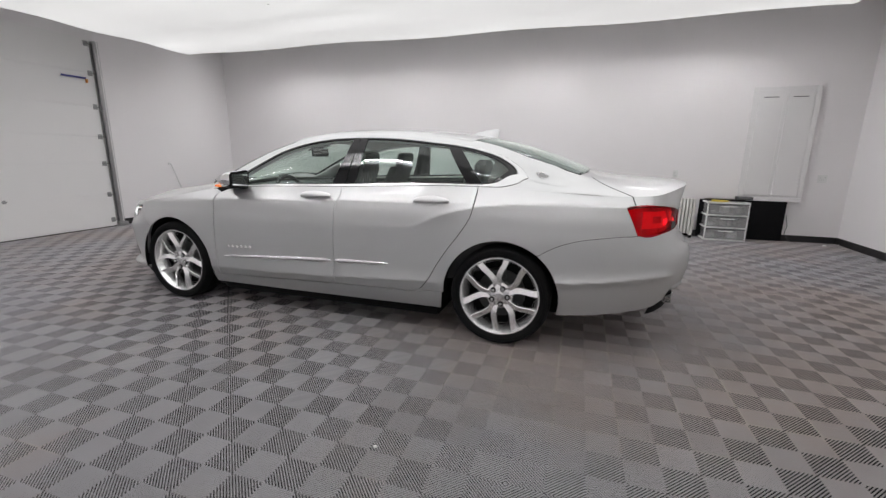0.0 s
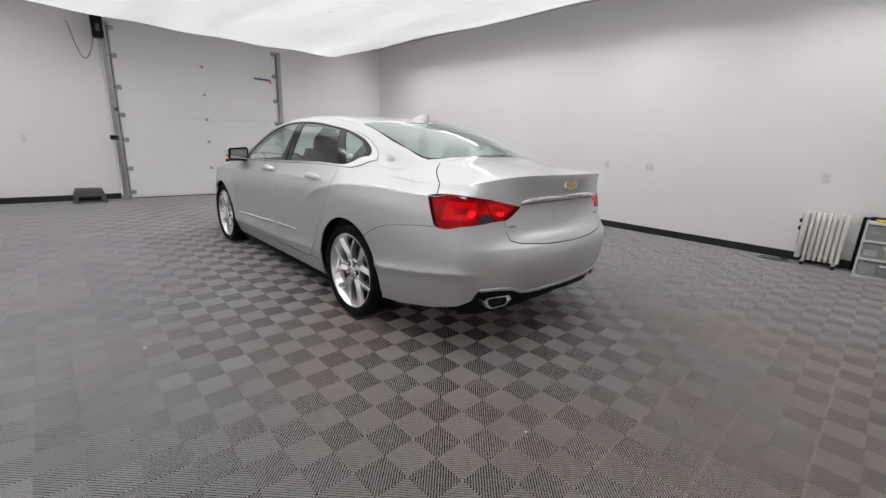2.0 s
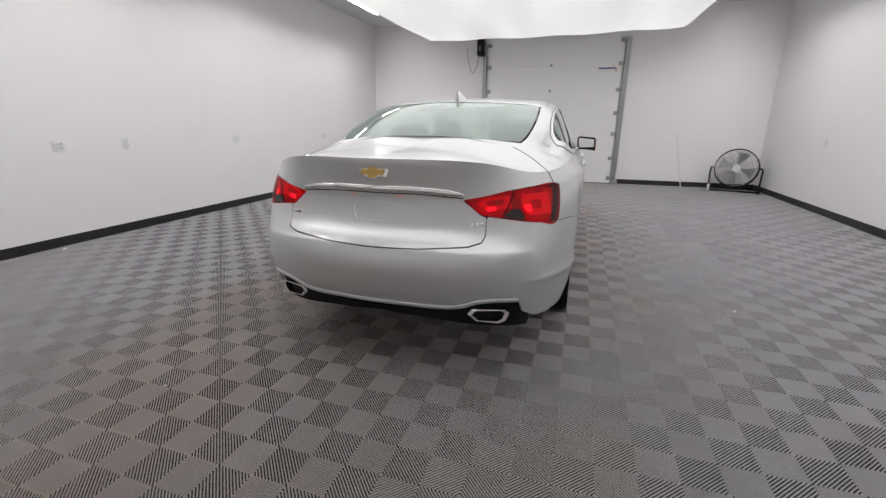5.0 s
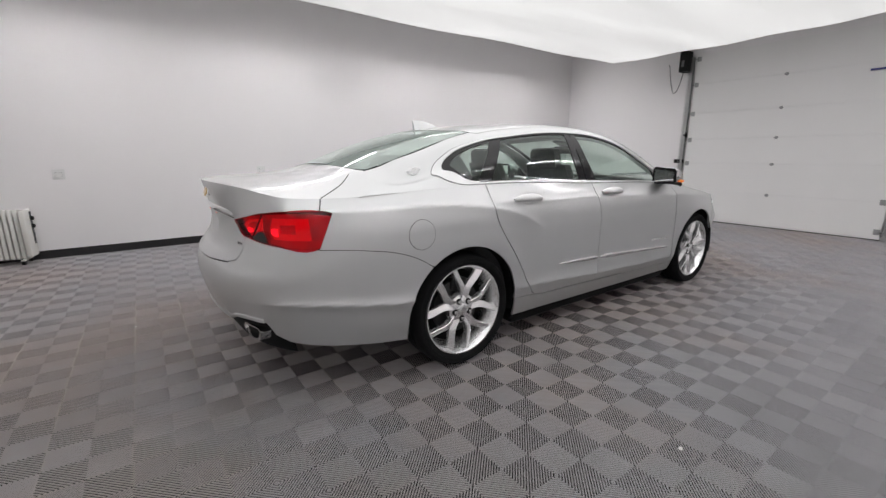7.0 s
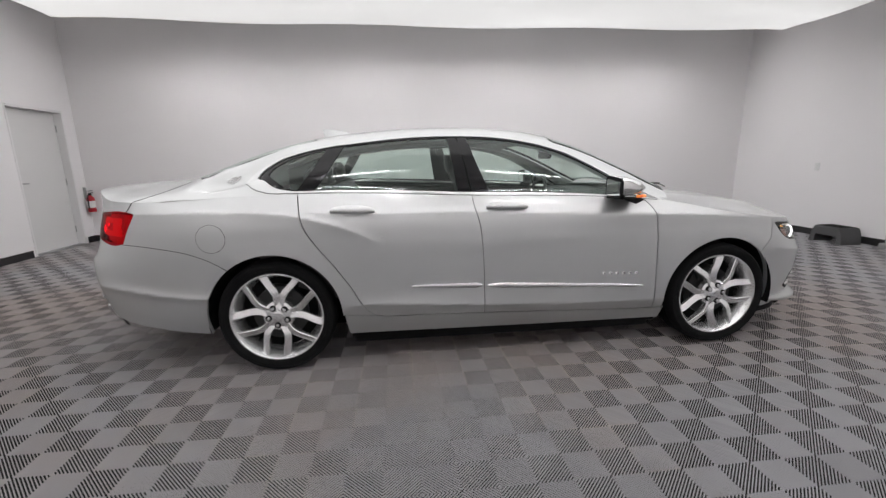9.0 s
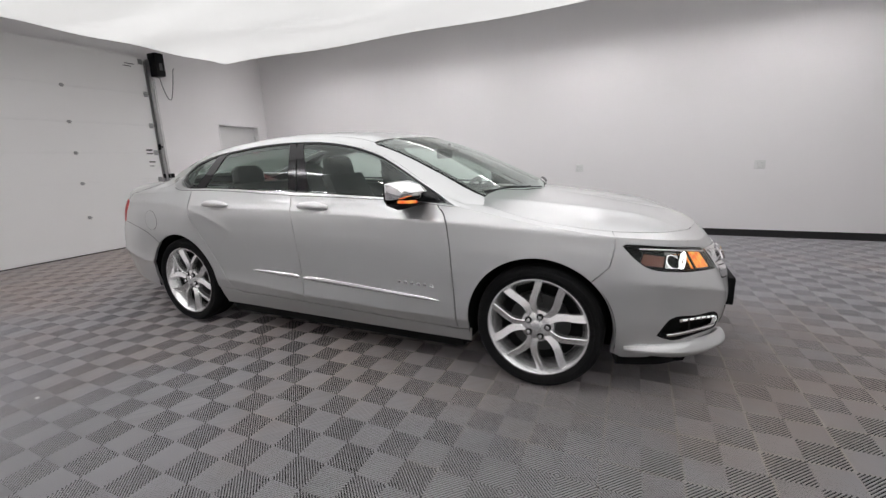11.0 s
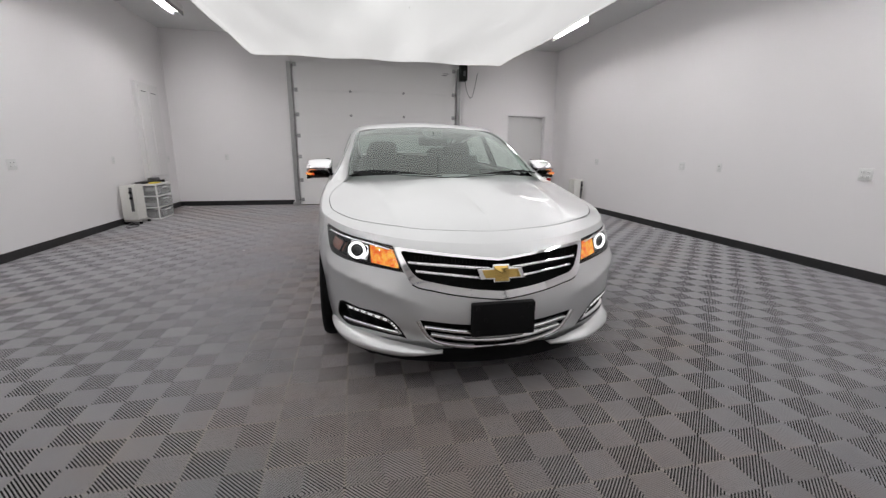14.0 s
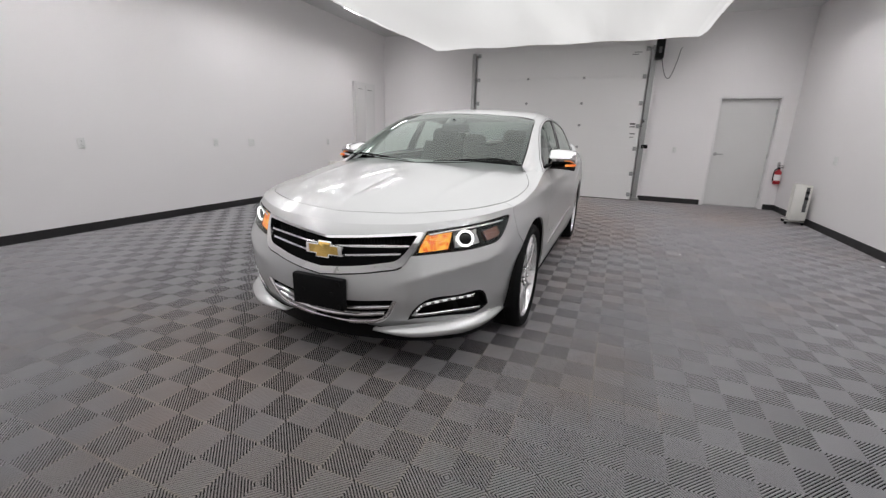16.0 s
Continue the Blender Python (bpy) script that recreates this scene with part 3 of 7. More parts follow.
def extinguisher():
    root = thing("fire_extinguisher", (XR, 4.12, 0.50), "small red fire extinguisher hung on the white wall", "fire extinguisher")
    bm = bmesh.new()
    lathe(bm, [(0.001, 0.0), (0.05, 0.0), (0.056, 0.012), (0.056, 0.20), (0.048, 0.235), (0.022, 0.26), (0.018, 0.275), (0.001, 0.275)], (0.075, 0, 0), "z", 24)
    flip_out(bm)
    part("cylinder", bm, M_RED, root)
    bm = bmesh.new()
    box(bm, 0.058, 0.092, -0.018, 0.018, 0.272, 0.30, 0.004)
    box(bm, 0.066, 0.084, -0.02, 0.09, 0.30, 0.312, 0.003)
    box(bm, 0.066, 0.084, -0.02, 0.10, 0.335, 0.345, 0.003)
    part("valve", bm, M_BLACK, root, "black valve with lever")
    bm = bmesh.new()
    tube(bm, [(0.075, -0.018, 0.285), (0.08, -0.055, 0.27), (0.08, -0.068, 0.2), (0.078, -0.066, 0.10), (0.078, -0.064, 0.06)], 0.009, 8)
    part("hose", bm, M_BLACK, root)
    bm = bmesh.new()
    lathe(bm, [(0.0565, 0.07), (0.0575, 0.07), (0.0575, 0.18), (0.0565, 0.18)], (0.075, 0, 0), "z", 24)
    part("label_band", bm, M_WHITEPL, root, "white printed band")
    bm = bmesh.new()
    box(bm, 0, 0.02, -0.02, 0.02, 0.2, 0.40, 0.002)
    part("bracket", bm, M_STEEL, root)


extinguisher()


M_FANBLADE = material("pale_blade", (0.55, 0.55, 0.55), 0.45, metal=0.3, vary=0.05, scale=12)


def drum_fan():
    root = thing("drum_fan", (5.42, -3.86, 0), "large black drum fan on a wheeled stand", "fan")
    root.rotation_euler = (0, 0, radians(-15))
    R, zc = 0.36, 0.46
    bm = bmesh.new()
    lathe(bm, [(R, -0.13), (R + 0.012, -0.13), (R + 0.012, 0.13), (R, 0.13), (R - 0.004, 0.12), (R - 0.004, -0.12), (R, -0.13)], (0, 0, zc), "x", 48)
    flip_out(bm)
    part("drum", bm, M_BLACK, root)
    for xg in (-0.125, 0.125):
        bm = bmesh.new()
        for r in (0.09, 0.15, 0.21, 0.27, 0.33):
            tube(bm, [(xg, r * math.cos(a), zc + r * math.sin(a)) for a in (2 * math.pi * k / 36 for k in range(37))], 0.0025, 5, False)
        for k in range(12):
            a = 2 * math.pi * k / 12
            tube(bm, [(xg, 0.05 * math.cos(a), zc + 0.05 * math.sin(a)), (xg, R * math.cos(a), zc + R * math.sin(a))], 0.0025, 5)
        part("guard", bm, M_FANBLADE, root, "wire guard")
    for k in range(4):
        a0 = 2 * math.pi * k / 4 + 0.3
        bm = bmesh.new()
        g = []
        for i in range(6):
            r = 0.05 + i * 0.052
            wd = 0.28 + 0.5 * i / 5
            g.append([(-0.03 + 0.06 * (j / 4), r * math.cos(a0 + wd * (j / 4 - 0.5)), zc + r * math.sin(a0 + wd * (j / 4 - 0.5))) for j in range(5)])
        ring_loft(bm, g, False)
        bmesh.ops.solidify(bm, geom=bm.faces[:], thickness=0.004)
        part("blade", bm, M_FANBLADE, root, "pale metal blade")
    bm = bmesh.new()
    lathe(bm, [(0.001, -0.13), (0.075, -0.13), (0.075, 0.1), (0.001, 0.1)], (0, 0, zc), "x", 24)
    flip_out(bm)
    part("motor", bm, M_WHITEPL, root, "pale grey motor housing")
    for s in (-1, 1):
        bm = bmesh.new()
        tube(bm, [(0, s * (R + 0.02), zc), (0, s * (R + 0.06), zc), (0, s * (R + 0.07), zc - 0.06), (-0.05, s * (R + 0.06), 0.06), (-0.2, s * (R + 0.03), 0.03)], 0.017, 8)
        part("yoke", bm, M_BLACK, root)
    bm = bmesh.new()
    tube(bm, [(-0.2, -R - 0.03, 0.03), (-0.2, R + 0.03, 0.03)], 0.017, 8)
    tube(bm, [(0.12, -R + 0.02, 0.04), (0.12, R - 0.02, 0.04)], 0.014, 8)
    tube(bm, [(-0.05, R + 0.06, 0.06), (0.12, R - 0.02, 0.04)], 0.014, 8)
    tube(bm, [(-0.05, -R - 0.06, 0.06), (0.12, -R + 0.02, 0.04)], 0.014, 8)
    part("base_frame", bm, M_BLACK, root)
    for s in (-1, 1):
        bm = bmesh.new()
        tube(bm, [(-0.2, s * (R + 0.035), 0.07), (-0.2, s * (R + 0.075), 0.07)], 0.07, 20)
        part("wheel", bm, M_WHITEPL if s > 0 else M_BLACK, root)


drum_fan()

bm = bmesh.new()
tube(bm, [(5.60, -2.97, 0.0), (5.845, -2.80, 1.03), (5.845, -2.78, 1.06), (5.83, -2.74, 1.065), (5.825, -2.72, 1.04)], 0.010, 8)
solo("pole", bm, M_WHITEPL, "thin white hooked pole leaning on the wall", "pole")


def step_ramp(x, y):
    root = thing("plastic_step", (x, y, 0), "low dark grey plastic step on the floor by the wall", "step")
    bm = bmesh.new()
    w = 0.23
    g = []
    for xx, ins in ((-0.16, 0.03), (-0.13, 0.012), (0.13, 0.012), (0.16, 0.03)):
        g.append([(xx, -w, 0.0), (xx, -w + 0.02, 0.14), (xx, -w + 0.05, 0.245 - ins), (xx, w - 0.05, 0.245 - ins), (xx, w - 0.02, 0.14), (xx, w, 0.0), (xx, w - 0.07, 0.0), (xx, w - 0.08, 0.11), (xx, -w + 0.08, 0.11), (xx, -w + 0.07, 0.0)])
    ring_loft(bm, g, True, True, True)
    flip_out(bm)
    part("body", bm, M_GREYPL, root)
    bm = bmesh.new()
    for k in range(9):
        yy = -0.15 + k * 0.0375
        box(bm, -0.12, 0.12, yy - 0.006, yy + 0.006, 0.232, 0.238)
    part("tread", bm, M_BLACK, root, "black anti-slip ribs")


step_ramp(5.58, 1.92)

# scraps on the floor
for x, y, s in ((-1.106, 2.104, 0.011), (-1.14, -2.03, 0.011), (-5.48, -4.10, 0.03), (-5.75, -4.28, 0.02), (-1.62, 4.05, 0.02), (-4.9, -4.33, 0.014), (-3.05, 0.95, 0.006), (0.5, 2.9, 0.008)):
    bm = bmesh.new()
    bmesh.ops.create_icosphere(bm, subdivisions=1, radius=s)
    for v in bm.verts:
        v.co *= 0.75 + 0.5 * noise.random()
        v.co.z = max(-0.004, v.co.z * 0.5)
    solo("paper_scrap", bm, M_WHITEPL, "small crumpled white scrap on the floor", "scrap", "scraps on the floor", loc=(x, y, 0.005), smooth=0)


# ---------------------------------------------------------------- car: surfaces
def paint_material():
    m = material("silver_paint", (0.655, 0.663, 0.663), 0.39, metal=0.76, vary=0.02, scale=3.0, rough_vary=0.015, coat=0.6, coat_rough=0.05)
    nt = m.node_tree
    b = nt.nodes["Principled BSDF"]
    tc = nt.nodes.new("ShaderNodeTexCoord")
    vo = nt.nodes.new("ShaderNodeTexVoronoi")     # metal flakes
    vo.inputs["Scale"].default_value = 900
    bp = nt.nodes.new("ShaderNodeBump")
    bp.inputs["Strength"].default_value = 0.12
    bp.inputs["Distance"].default_value = 0.0004
    nt.links.new(tc.outputs["Object"], vo.inputs["Vector"])
    nt.links.new(vo.outputs["Color"], bp.inputs["Height"])
    nt.links.new(bp.outputs[0], b.inputs["Normal"])
    return m


M_PAINT = paint_material()
M_CHROME = material("chrome", (0.86, 0.86, 0.86), 0.07, metal=1.0, vary=0.01, rough_vary=0.02)
M_ALLOY = material("polished_alloy", (0.92, 0.92, 0.92), 0.24, metal=0.85, vary=0.03, scale=12, rough_vary=0.05)
M_RIMIN = material("dull_alloy", (0.05, 0.05, 0.05), 0.5, metal=0.7, vary=0.1, scale=12)
M_TYRE = material("tyre_rubber", (0.009, 0.009, 0.0095), 0.8, spec=0.12, vary=0.15, scale=30, bump=0.0006, bump_scale=120)
M_SATINCHROME = material("satin_chrome", (0.68, 0.685, 0.685), 0.30, metal=1.0, vary=0.02, rough_vary=0.04)
M_TRIM = material("black_gloss_trim", (0.010, 0.010, 0.011), 0.12, vary=0.05, rough_vary=0.03)
M_SATIN = material("black_satin_plastic", (0.008, 0.008, 0.0085), 0.6, spec=0.13, vary=0.1, scale=20)
# also laid as black sheets where gaps and openings lie in shade
M_UNDER = material("underbody_shade_black", (0.004, 0.004, 0.004), 0.85, vary=0.2, scale=5, spec=0.2)
# body in these panes: diffuse tint that paints in the canopy's reflection
M_GLASS = glass("green_tinted_glass", (0.79, 0.88, 0.835), 0.0, reflect=1.35, body=0.045)
M_SCREEN = glass("glare_screen_glass", (0.76, 0.85, 0.80), 0.0, body=0.06, reflect=1.15)
M_REARGLASS = glass("glare_rear_glass", (0.58, 0.68, 0.63), 0.0, body=0.30, reflect=1.5)
M_GLASSD = glass("privacy_green_glass", (0.75, 0.84, 0.795), 0.0, reflect=1.35, body=0.045)
M_LENS = glass("clear_lens", (0.96, 0.97, 0.97), 0.0)
M_SEAT = material("charcoal_leather", (0.020, 0.020, 0.021), 0.5, vary=0.12, scale=14, bump=0.0001, bump_scale=150)
M_DASH = material("grey_dashboard", (0.045, 0.045, 0.045), 0.6, vary=0.1, scale=16, bump=0.0001, bump_scale=180)
M_BEIGE = material("pale_headliner", (0.42, 0.41, 0.39), 0.85, vary=0.05, scale=18)
M_GOLD = material("gold_badge", (0.70, 0.48, 0.15), 0.16, metal=0.95, vary=0.04, scale=40)
M_REFLECT = material("lamp_reflector", (0.80, 0.80, 0.80), 0.10, metal=1.0, vary=0.02)
M_AMBER = glowing("lit_amber_lamp", (1.0, 0.34, 0.05), 0.75, (0.5, 0.08, 0.015))


def amber_texture(m, deep, pale, scale):
    """Ribbed amber lens: paler where the bulb shines through."""
    nt = m.node_tree
    b = nt.nodes["Principled BSDF"]
    tc = nt.nodes.new("ShaderNodeTexCoord")
    nz = nt.nodes.new("ShaderNodeTexNoise")
    nz.inputs["Scale"].default_value = scale
    nz.inputs["Detail"].default_value = 2
    ramp = nt.nodes.new("ShaderNodeMix")
    ramp.data_type = "RGBA"
    ramp.inputs[6].default_value = deep
    ramp.inputs[7].default_value = pale
    mr = nt.nodes.new("ShaderNodeMapRange")
    mr.inputs[1].default_value, mr.inputs[2].default_value = 0.40, 0.62
    nt.links.new(tc.outputs["Object"], nz.inputs["Vector"])
    nt.links.new(nz.outputs["Fac"], mr.inputs[0])
    nt.links.new(mr.outputs[0], ramp.inputs[0])
    nt.links.new(ramp.outputs[2], b.inputs["Emission Color"])


amber_texture(M_AMBER, (0.60, 0.06, 0.012, 1), (1.0, 0.48, 0.10, 1), 26)
M_HEADAMBER = glowing("lit_amber_reflector", (1.0, 0.25, 0.05), 0.95, (0.34, 0.05, 0.015))
amber_texture(M_HEADAMBER, (0.70, 0.12, 0.010, 1), (1.0, 0.56, 0.08, 1), 40)
M_AMBERLENS = material("amber_reflector", (0.24, 0.10, 0.07), 0.18, vary=0.1, scale=60, coat=0.6)
M_RING = glowing("lit_white_ring", (1.0, 1.0, 1.0), 2.0, 0.8)
M_DRL = glowing("lit_running_light", (1.0, 1.0, 1.0), 0.6, 0.8)
M_REDGLOW = glowing("lit_red_lamp", (1.0, 0.004, 0.07), 0.46, (0.5, 0.01, 0.01))
M_REDHOT = glowing("lit_red_bulb", (1.0, 0.25, 0.25), 3.0, (0.6, 0.05, 0.02))


def red_lens():
    m = material("red_lamp_lens", (0.14, 0.002, 0.006), 0.35, vary=0.1, scale=30, coat=0.1, spec=0.2)
    nt = m.node_tree
    b = nt.nodes["Principled BSDF"]
    b.inputs["Emission Color"].default_value = (1.0, 0.002, 0.06, 1)
    tc = nt.nodes.new("ShaderNodeTexCoord")
    nz = nt.nodes.new("ShaderNodeTexNoise")
    nz.inputs["Scale"].default_value = 9
    mr = nt.nodes.new("ShaderNodeMapRange")
    mr.inputs[1].default_value, mr.inputs[2].default_value = 0.35, 0.75
    mr.inputs[3].default_value, mr.inputs[4].default_value = 0.14, 0.45
    nt.links.new(tc.outputs["Object"], nz.inputs["Vector"])
    nt.links.new(nz.outputs["Fac"], mr.inputs[0])
    nt.links.new(mr.outputs[0], b.inputs["Emission Strength"])
    return m


M_REDLENS = red_lens()


def basis(knots, x):
    """Weights of a cubic Hermite curve through the knots, at every x: rows of len(knots)."""
    k = np.asarray(knots, float)
    x = np.clip(np.asarray(x, float), k[0], k[-1])
    n = len(k)
    eye = np.eye(n)
    h = np.diff(k)
    sec = (eye[1:] - eye[:-1]) / h[:, None]
    slope = np.zeros((n, n))
    slope[0], slope[-1] = sec[0], sec[-1]
    for i in range(1, n - 1):
        slope[i] = (sec[i - 1] * h[i] + sec[i] * h[i - 1]) / (h[i - 1] + h[i])
    i = np.clip(np.searchsorted(k, x, side="right") - 1, 0, n - 2)
    t = ((x - k[i]) / h[i])[:, None]
    hh = h[i][:, None]
    return ((2 * t**3 - 3 * t**2 + 1) * eye[i] + (t**3 - 2 * t**2 + t) * hh * slope[i] + (-2 * t**3 + 3 * t**2) * eye[i + 1] + (t**3 - t**2) * hh * slope[i + 1])


def curve(knots, values, x):
    return basis(knots, np.atleast_1d(x)) @ np.asarray(values, float)


# plan outline of the lower body (half), knots run from the tail's middle round the side to the nose
SK = [-3.51, -3.25, -2.99, -2.74, -2.44, -2.10, -1.42, -0.60, 0.20, 0.95, 1.42, 1.80, 2.10, 2.36, 2.65, 2.94, 3.23]
SX = [-2.645, -2.66, -2.645, -2.59, -2.43, -2.10, -1.42, -0.60, 0.20, 0.95, 1.42, 1.80, 2.09, 2.27, 2.37, 2.405, 2.37]
SY = [-0.25, 0.0, 0.25, 0.52, 0.755, 0.875, 0.925, 0.925, 0.925, 0.922, 0.918, 0.872, 0.755, 0.55, 0.28, 0.0, -0.28]
ZK = [0.18, 0.28, 0.36, 0.50, 0.65, 0.80, 0.90, 0.98, 1.10]
# how far the body draws in from that outline, in centimetres, level by level
INSET = [
    [22, 22, 21, 17, 10, 8, 7, 8.5, 8.5, 8, 7, 7, 10, 12, 13, 14, 13],
    [10, 10, 10, 8, 6, 4.5, 4, 4, 4, 4, 4, 3.5, 4, 4, 4, 4, 4],
    [6.5, 6.5, 6.5, 6, 4, 2.5, 2, 1.8, 1.8, 1.8, 2, 2, 1.5, 1, 1, 1, 1],
    [1.2, 1.2, 1.2, 1.0, 1, 1, 0.6, 1.1, 1.1, 0.8, 0.5, 1, 0.8, 1.0, 1.2, 1.2, 1.2],
    [0, 0, 0, 0, 0, 0.3, 0, 0.5, 0.5, 0.3, 0, 0.3, 2.2, 5.0, 7.0, 7.5, 7],
    [8.5, 8.5, 8.5, 7.5, 3, 1.0, 0, 0, 0, 0.4, 1.2, 2.8, 7, 13, 17, 18, 17],
    [10, 10, 10, 9, 5, 2.5, 0.6, 0.9, 0.9, 1.6, 4.0, 7, 13, 21, 26, 28, 26],
    [9, 9, 9, 9, 8, 6, 3.2, 4.2, 4.2, 5.5, 9.5, 14, 20, 30, 36, 38, 36],
    [6.5, 6.5, 6.5, 8, 13, 14, 9.5, 9.0, 9.0, 11, 17, 22, 30, 40, 48, 50, 48],
]


def ridge(s, z, zs, ss, height, width):
    """A sharp crease along z = curve(ss, zs), fading at its ends."""
    c = curve(ss, zs, s)
    lo, hi = ss[0], ss[-1]
    f = np.clip((s - lo) / 0.22, 0, 1) * np.clip((hi - s) / 0.22, 0, 1)
    f = f * f * (3 - 2 * f)
    d = np.sqrt((z - c) ** 2 + 0.006**2)
    return height * f * np.exp(-d / width)


def low(s, z):
    """The lower body's skin: s round the car, z up."""
    s, z = np.asarray(s, float), np.asarray(z, float)
    ws = basis(SK, s)
    we = (basis(SK, s + 1e-3) - basis(SK, s - 1e-3))
    x, y = ws @ np.array(SX), ws @ np.array(SY)
    tx, ty = we @ np.array(SX), we @ np.array(SY)
    ln = np.hypot(tx, ty) + 1e-9
    nx, ny = -ty / ln, tx / ln
    inset = np.einsum("ni,nj,ji->n", ws, basis(ZK, z), np.array(INSET)) / 100
    inset -= ridge(s, z, [0.965, 0.955, 0.945, 0.925, 0.90, 0.865, 0.83], [-1.3, -0.9, -0.23, 0.26, 0.92, 1.45, 1.95], 0.011, 0.035)
    inset -= ridge(s, z, [0.955, 0.97, 0.98, 0.97, 0.945, 0.885, 0.76], [-2.45, -2.14, -1.81, -1.53, -1.28, -1.03, -0.75], 0.014, 0.042)
    inset -= ridge(s, z, [0.41, 0.40, 0.365, 0.345, 0.33], [-1.1, -0.75, -0.16, 0.4, 1.15], 0.012, 0.03)
    inset -= ridge(s, z, [0.555, 0.545, 0.512, 0.484, 0.475], [-2.58, -2.34, -2.1, -1.80, -1.62], 0.020, 0.030)
    inset -= ridge(s, z, [0.705, 0.70, 0.69, 0.69], [-3.6, -2.95, -2.72, -2.42], 0.014, 0.035)
    inset -= ridge(s, z, [0.635, 0.610, 0.565, 0.520, 0.470], [1.82, 2.05, 2.28, 2.45, 2.60], 0.030, 0.085)
    inset -= ridge(s, z, [0.748, 0.750, 0.760], [-3.7, -3.0, -2.70], 0.012, 0.022)
    inset -= ridge(s, z, [0.285, 0.285, 0.262, 0.235, 0.225], [1.88, 2.1, 2.35, 2.55, 2.75], 0.012, 0.030)
    return np.stack([x - nx * inset, y - ny * inset, z], -1)


RIMS = [-3.51, -3.25, -2.74, -2.44, -2.10, -1.90, -1.22, -0.22, 0.67, 0.95, 1.42, 1.80, 2.10, 2.36, 2.65, 2.94, 3.23]
RIMZ = [1.100, 1.102, 1.090, 1.045, 1.035, 1.045, 1.072, 1.038, 1.008, 0.985, 0.90, 0.845, 0.815, 0.785, 0.765, 0.757, 0.765]


def rim(s):
    return curve(RIMS, RIMZ, s)


# hood: lines from the rim to a spine along the middle
HX0, HX1 = 1.08, 2.03
HOODX, HOODZ = [1.0, 1.26, 1.5, 1.8, 2.1, 2.205, 2.3], [1.045, 1.02, 0.985, 0.930, 0.865, 0.832, 0.79]


def hood(s, w):
    s, w = np.asarray(s, float), np.asarray(w, float)
    e = low(s, rim(s))
    xc = HX0 + (s - 0.80) / (2.94 - 0.80) * (HX1 - HX0)
    zc = curve(HOODX, HOODZ, xc)
    k = 1 - (1 - np.clip(w, 0, 1)) ** 2.1
    z = e[:, 2] + (zc - e[:, 2]) * k
    ww = np.clip(w, 0, 2)
    x, y = e[:, 0] + (xc - e[:, 0]) * ww, e[:, 1] * (1 - ww)
    fold = 0.60 - 0.14 * (x - 1.1)     # a raised line runs forward on each side
    z = z + 0.013 * np.exp(-np.abs(y - fold) / 0.05) * np.clip((x - 1.05) / 0.25, 0, 1) * np.clip((2.15 - x) / 0.3, 0, 1)
    return np.stack([x, y, z], -1)


DECKX, DECKZ = [-2.66, -2.58, -2.45, -2.30, -2.10, -2.0, -1.80], [1.105, 1.1105, 1.1155, 1.1225, 1.139, 1.158, 1.232]


def deck(s, w):
    s, w = np.asarray(s, float), np.asarray(w, float)
    e = low(s, rim(s))
    xc = -2.54 + (s + 3.25) / (3.25 - 1.85) * (2.54 - 1.85)
    zc = curve(DECKX, DECKZ, xc)
    k = 1 - (1 - np.clip(w, 0, 1)) ** 2.6
    ww = np.clip(w, 0, 2)
    return np.stack([e[:, 0] + (xc - e[:, 0]) * ww, e[:, 1] * (1 - ww), e[:, 2] + (zc - e[:, 2]) * k], -1)


# greenhouse: sections along x; h runs from the waist over the roof rail to the middle, about in metres
GX = [-2.05, -1.80, -1.55, -1.34, -1.06, -0.86, -0.60, -0.31, -0.04, 0.22, 0.49, 0.77, 1.00, 1.28]
G2Z = [1.062, 1.10, 1.165, 1.262, 1.337, 1.364, 1.388, 1.395, 1.382, 1.338, 1.248, 1.12, 1.005, 0.90]
G2Y = [0.60, 0.685, 0.707, 0.705, 0.689, 0.681, 0.675, 0.672, 0.674, 0.685, 0.710, 0.744, 0.765, 0.77]
G4Z = [1.146, 1.252, 1.334, 1.388, 1.434, 1.453, 1.470, 1.477, 1.467, 1.441, 1.378, 1.265, 1.16, 1.018]
HK = [0.0, 0.205, 0.41, 0.50, 0.68, 0.85, 1.02]


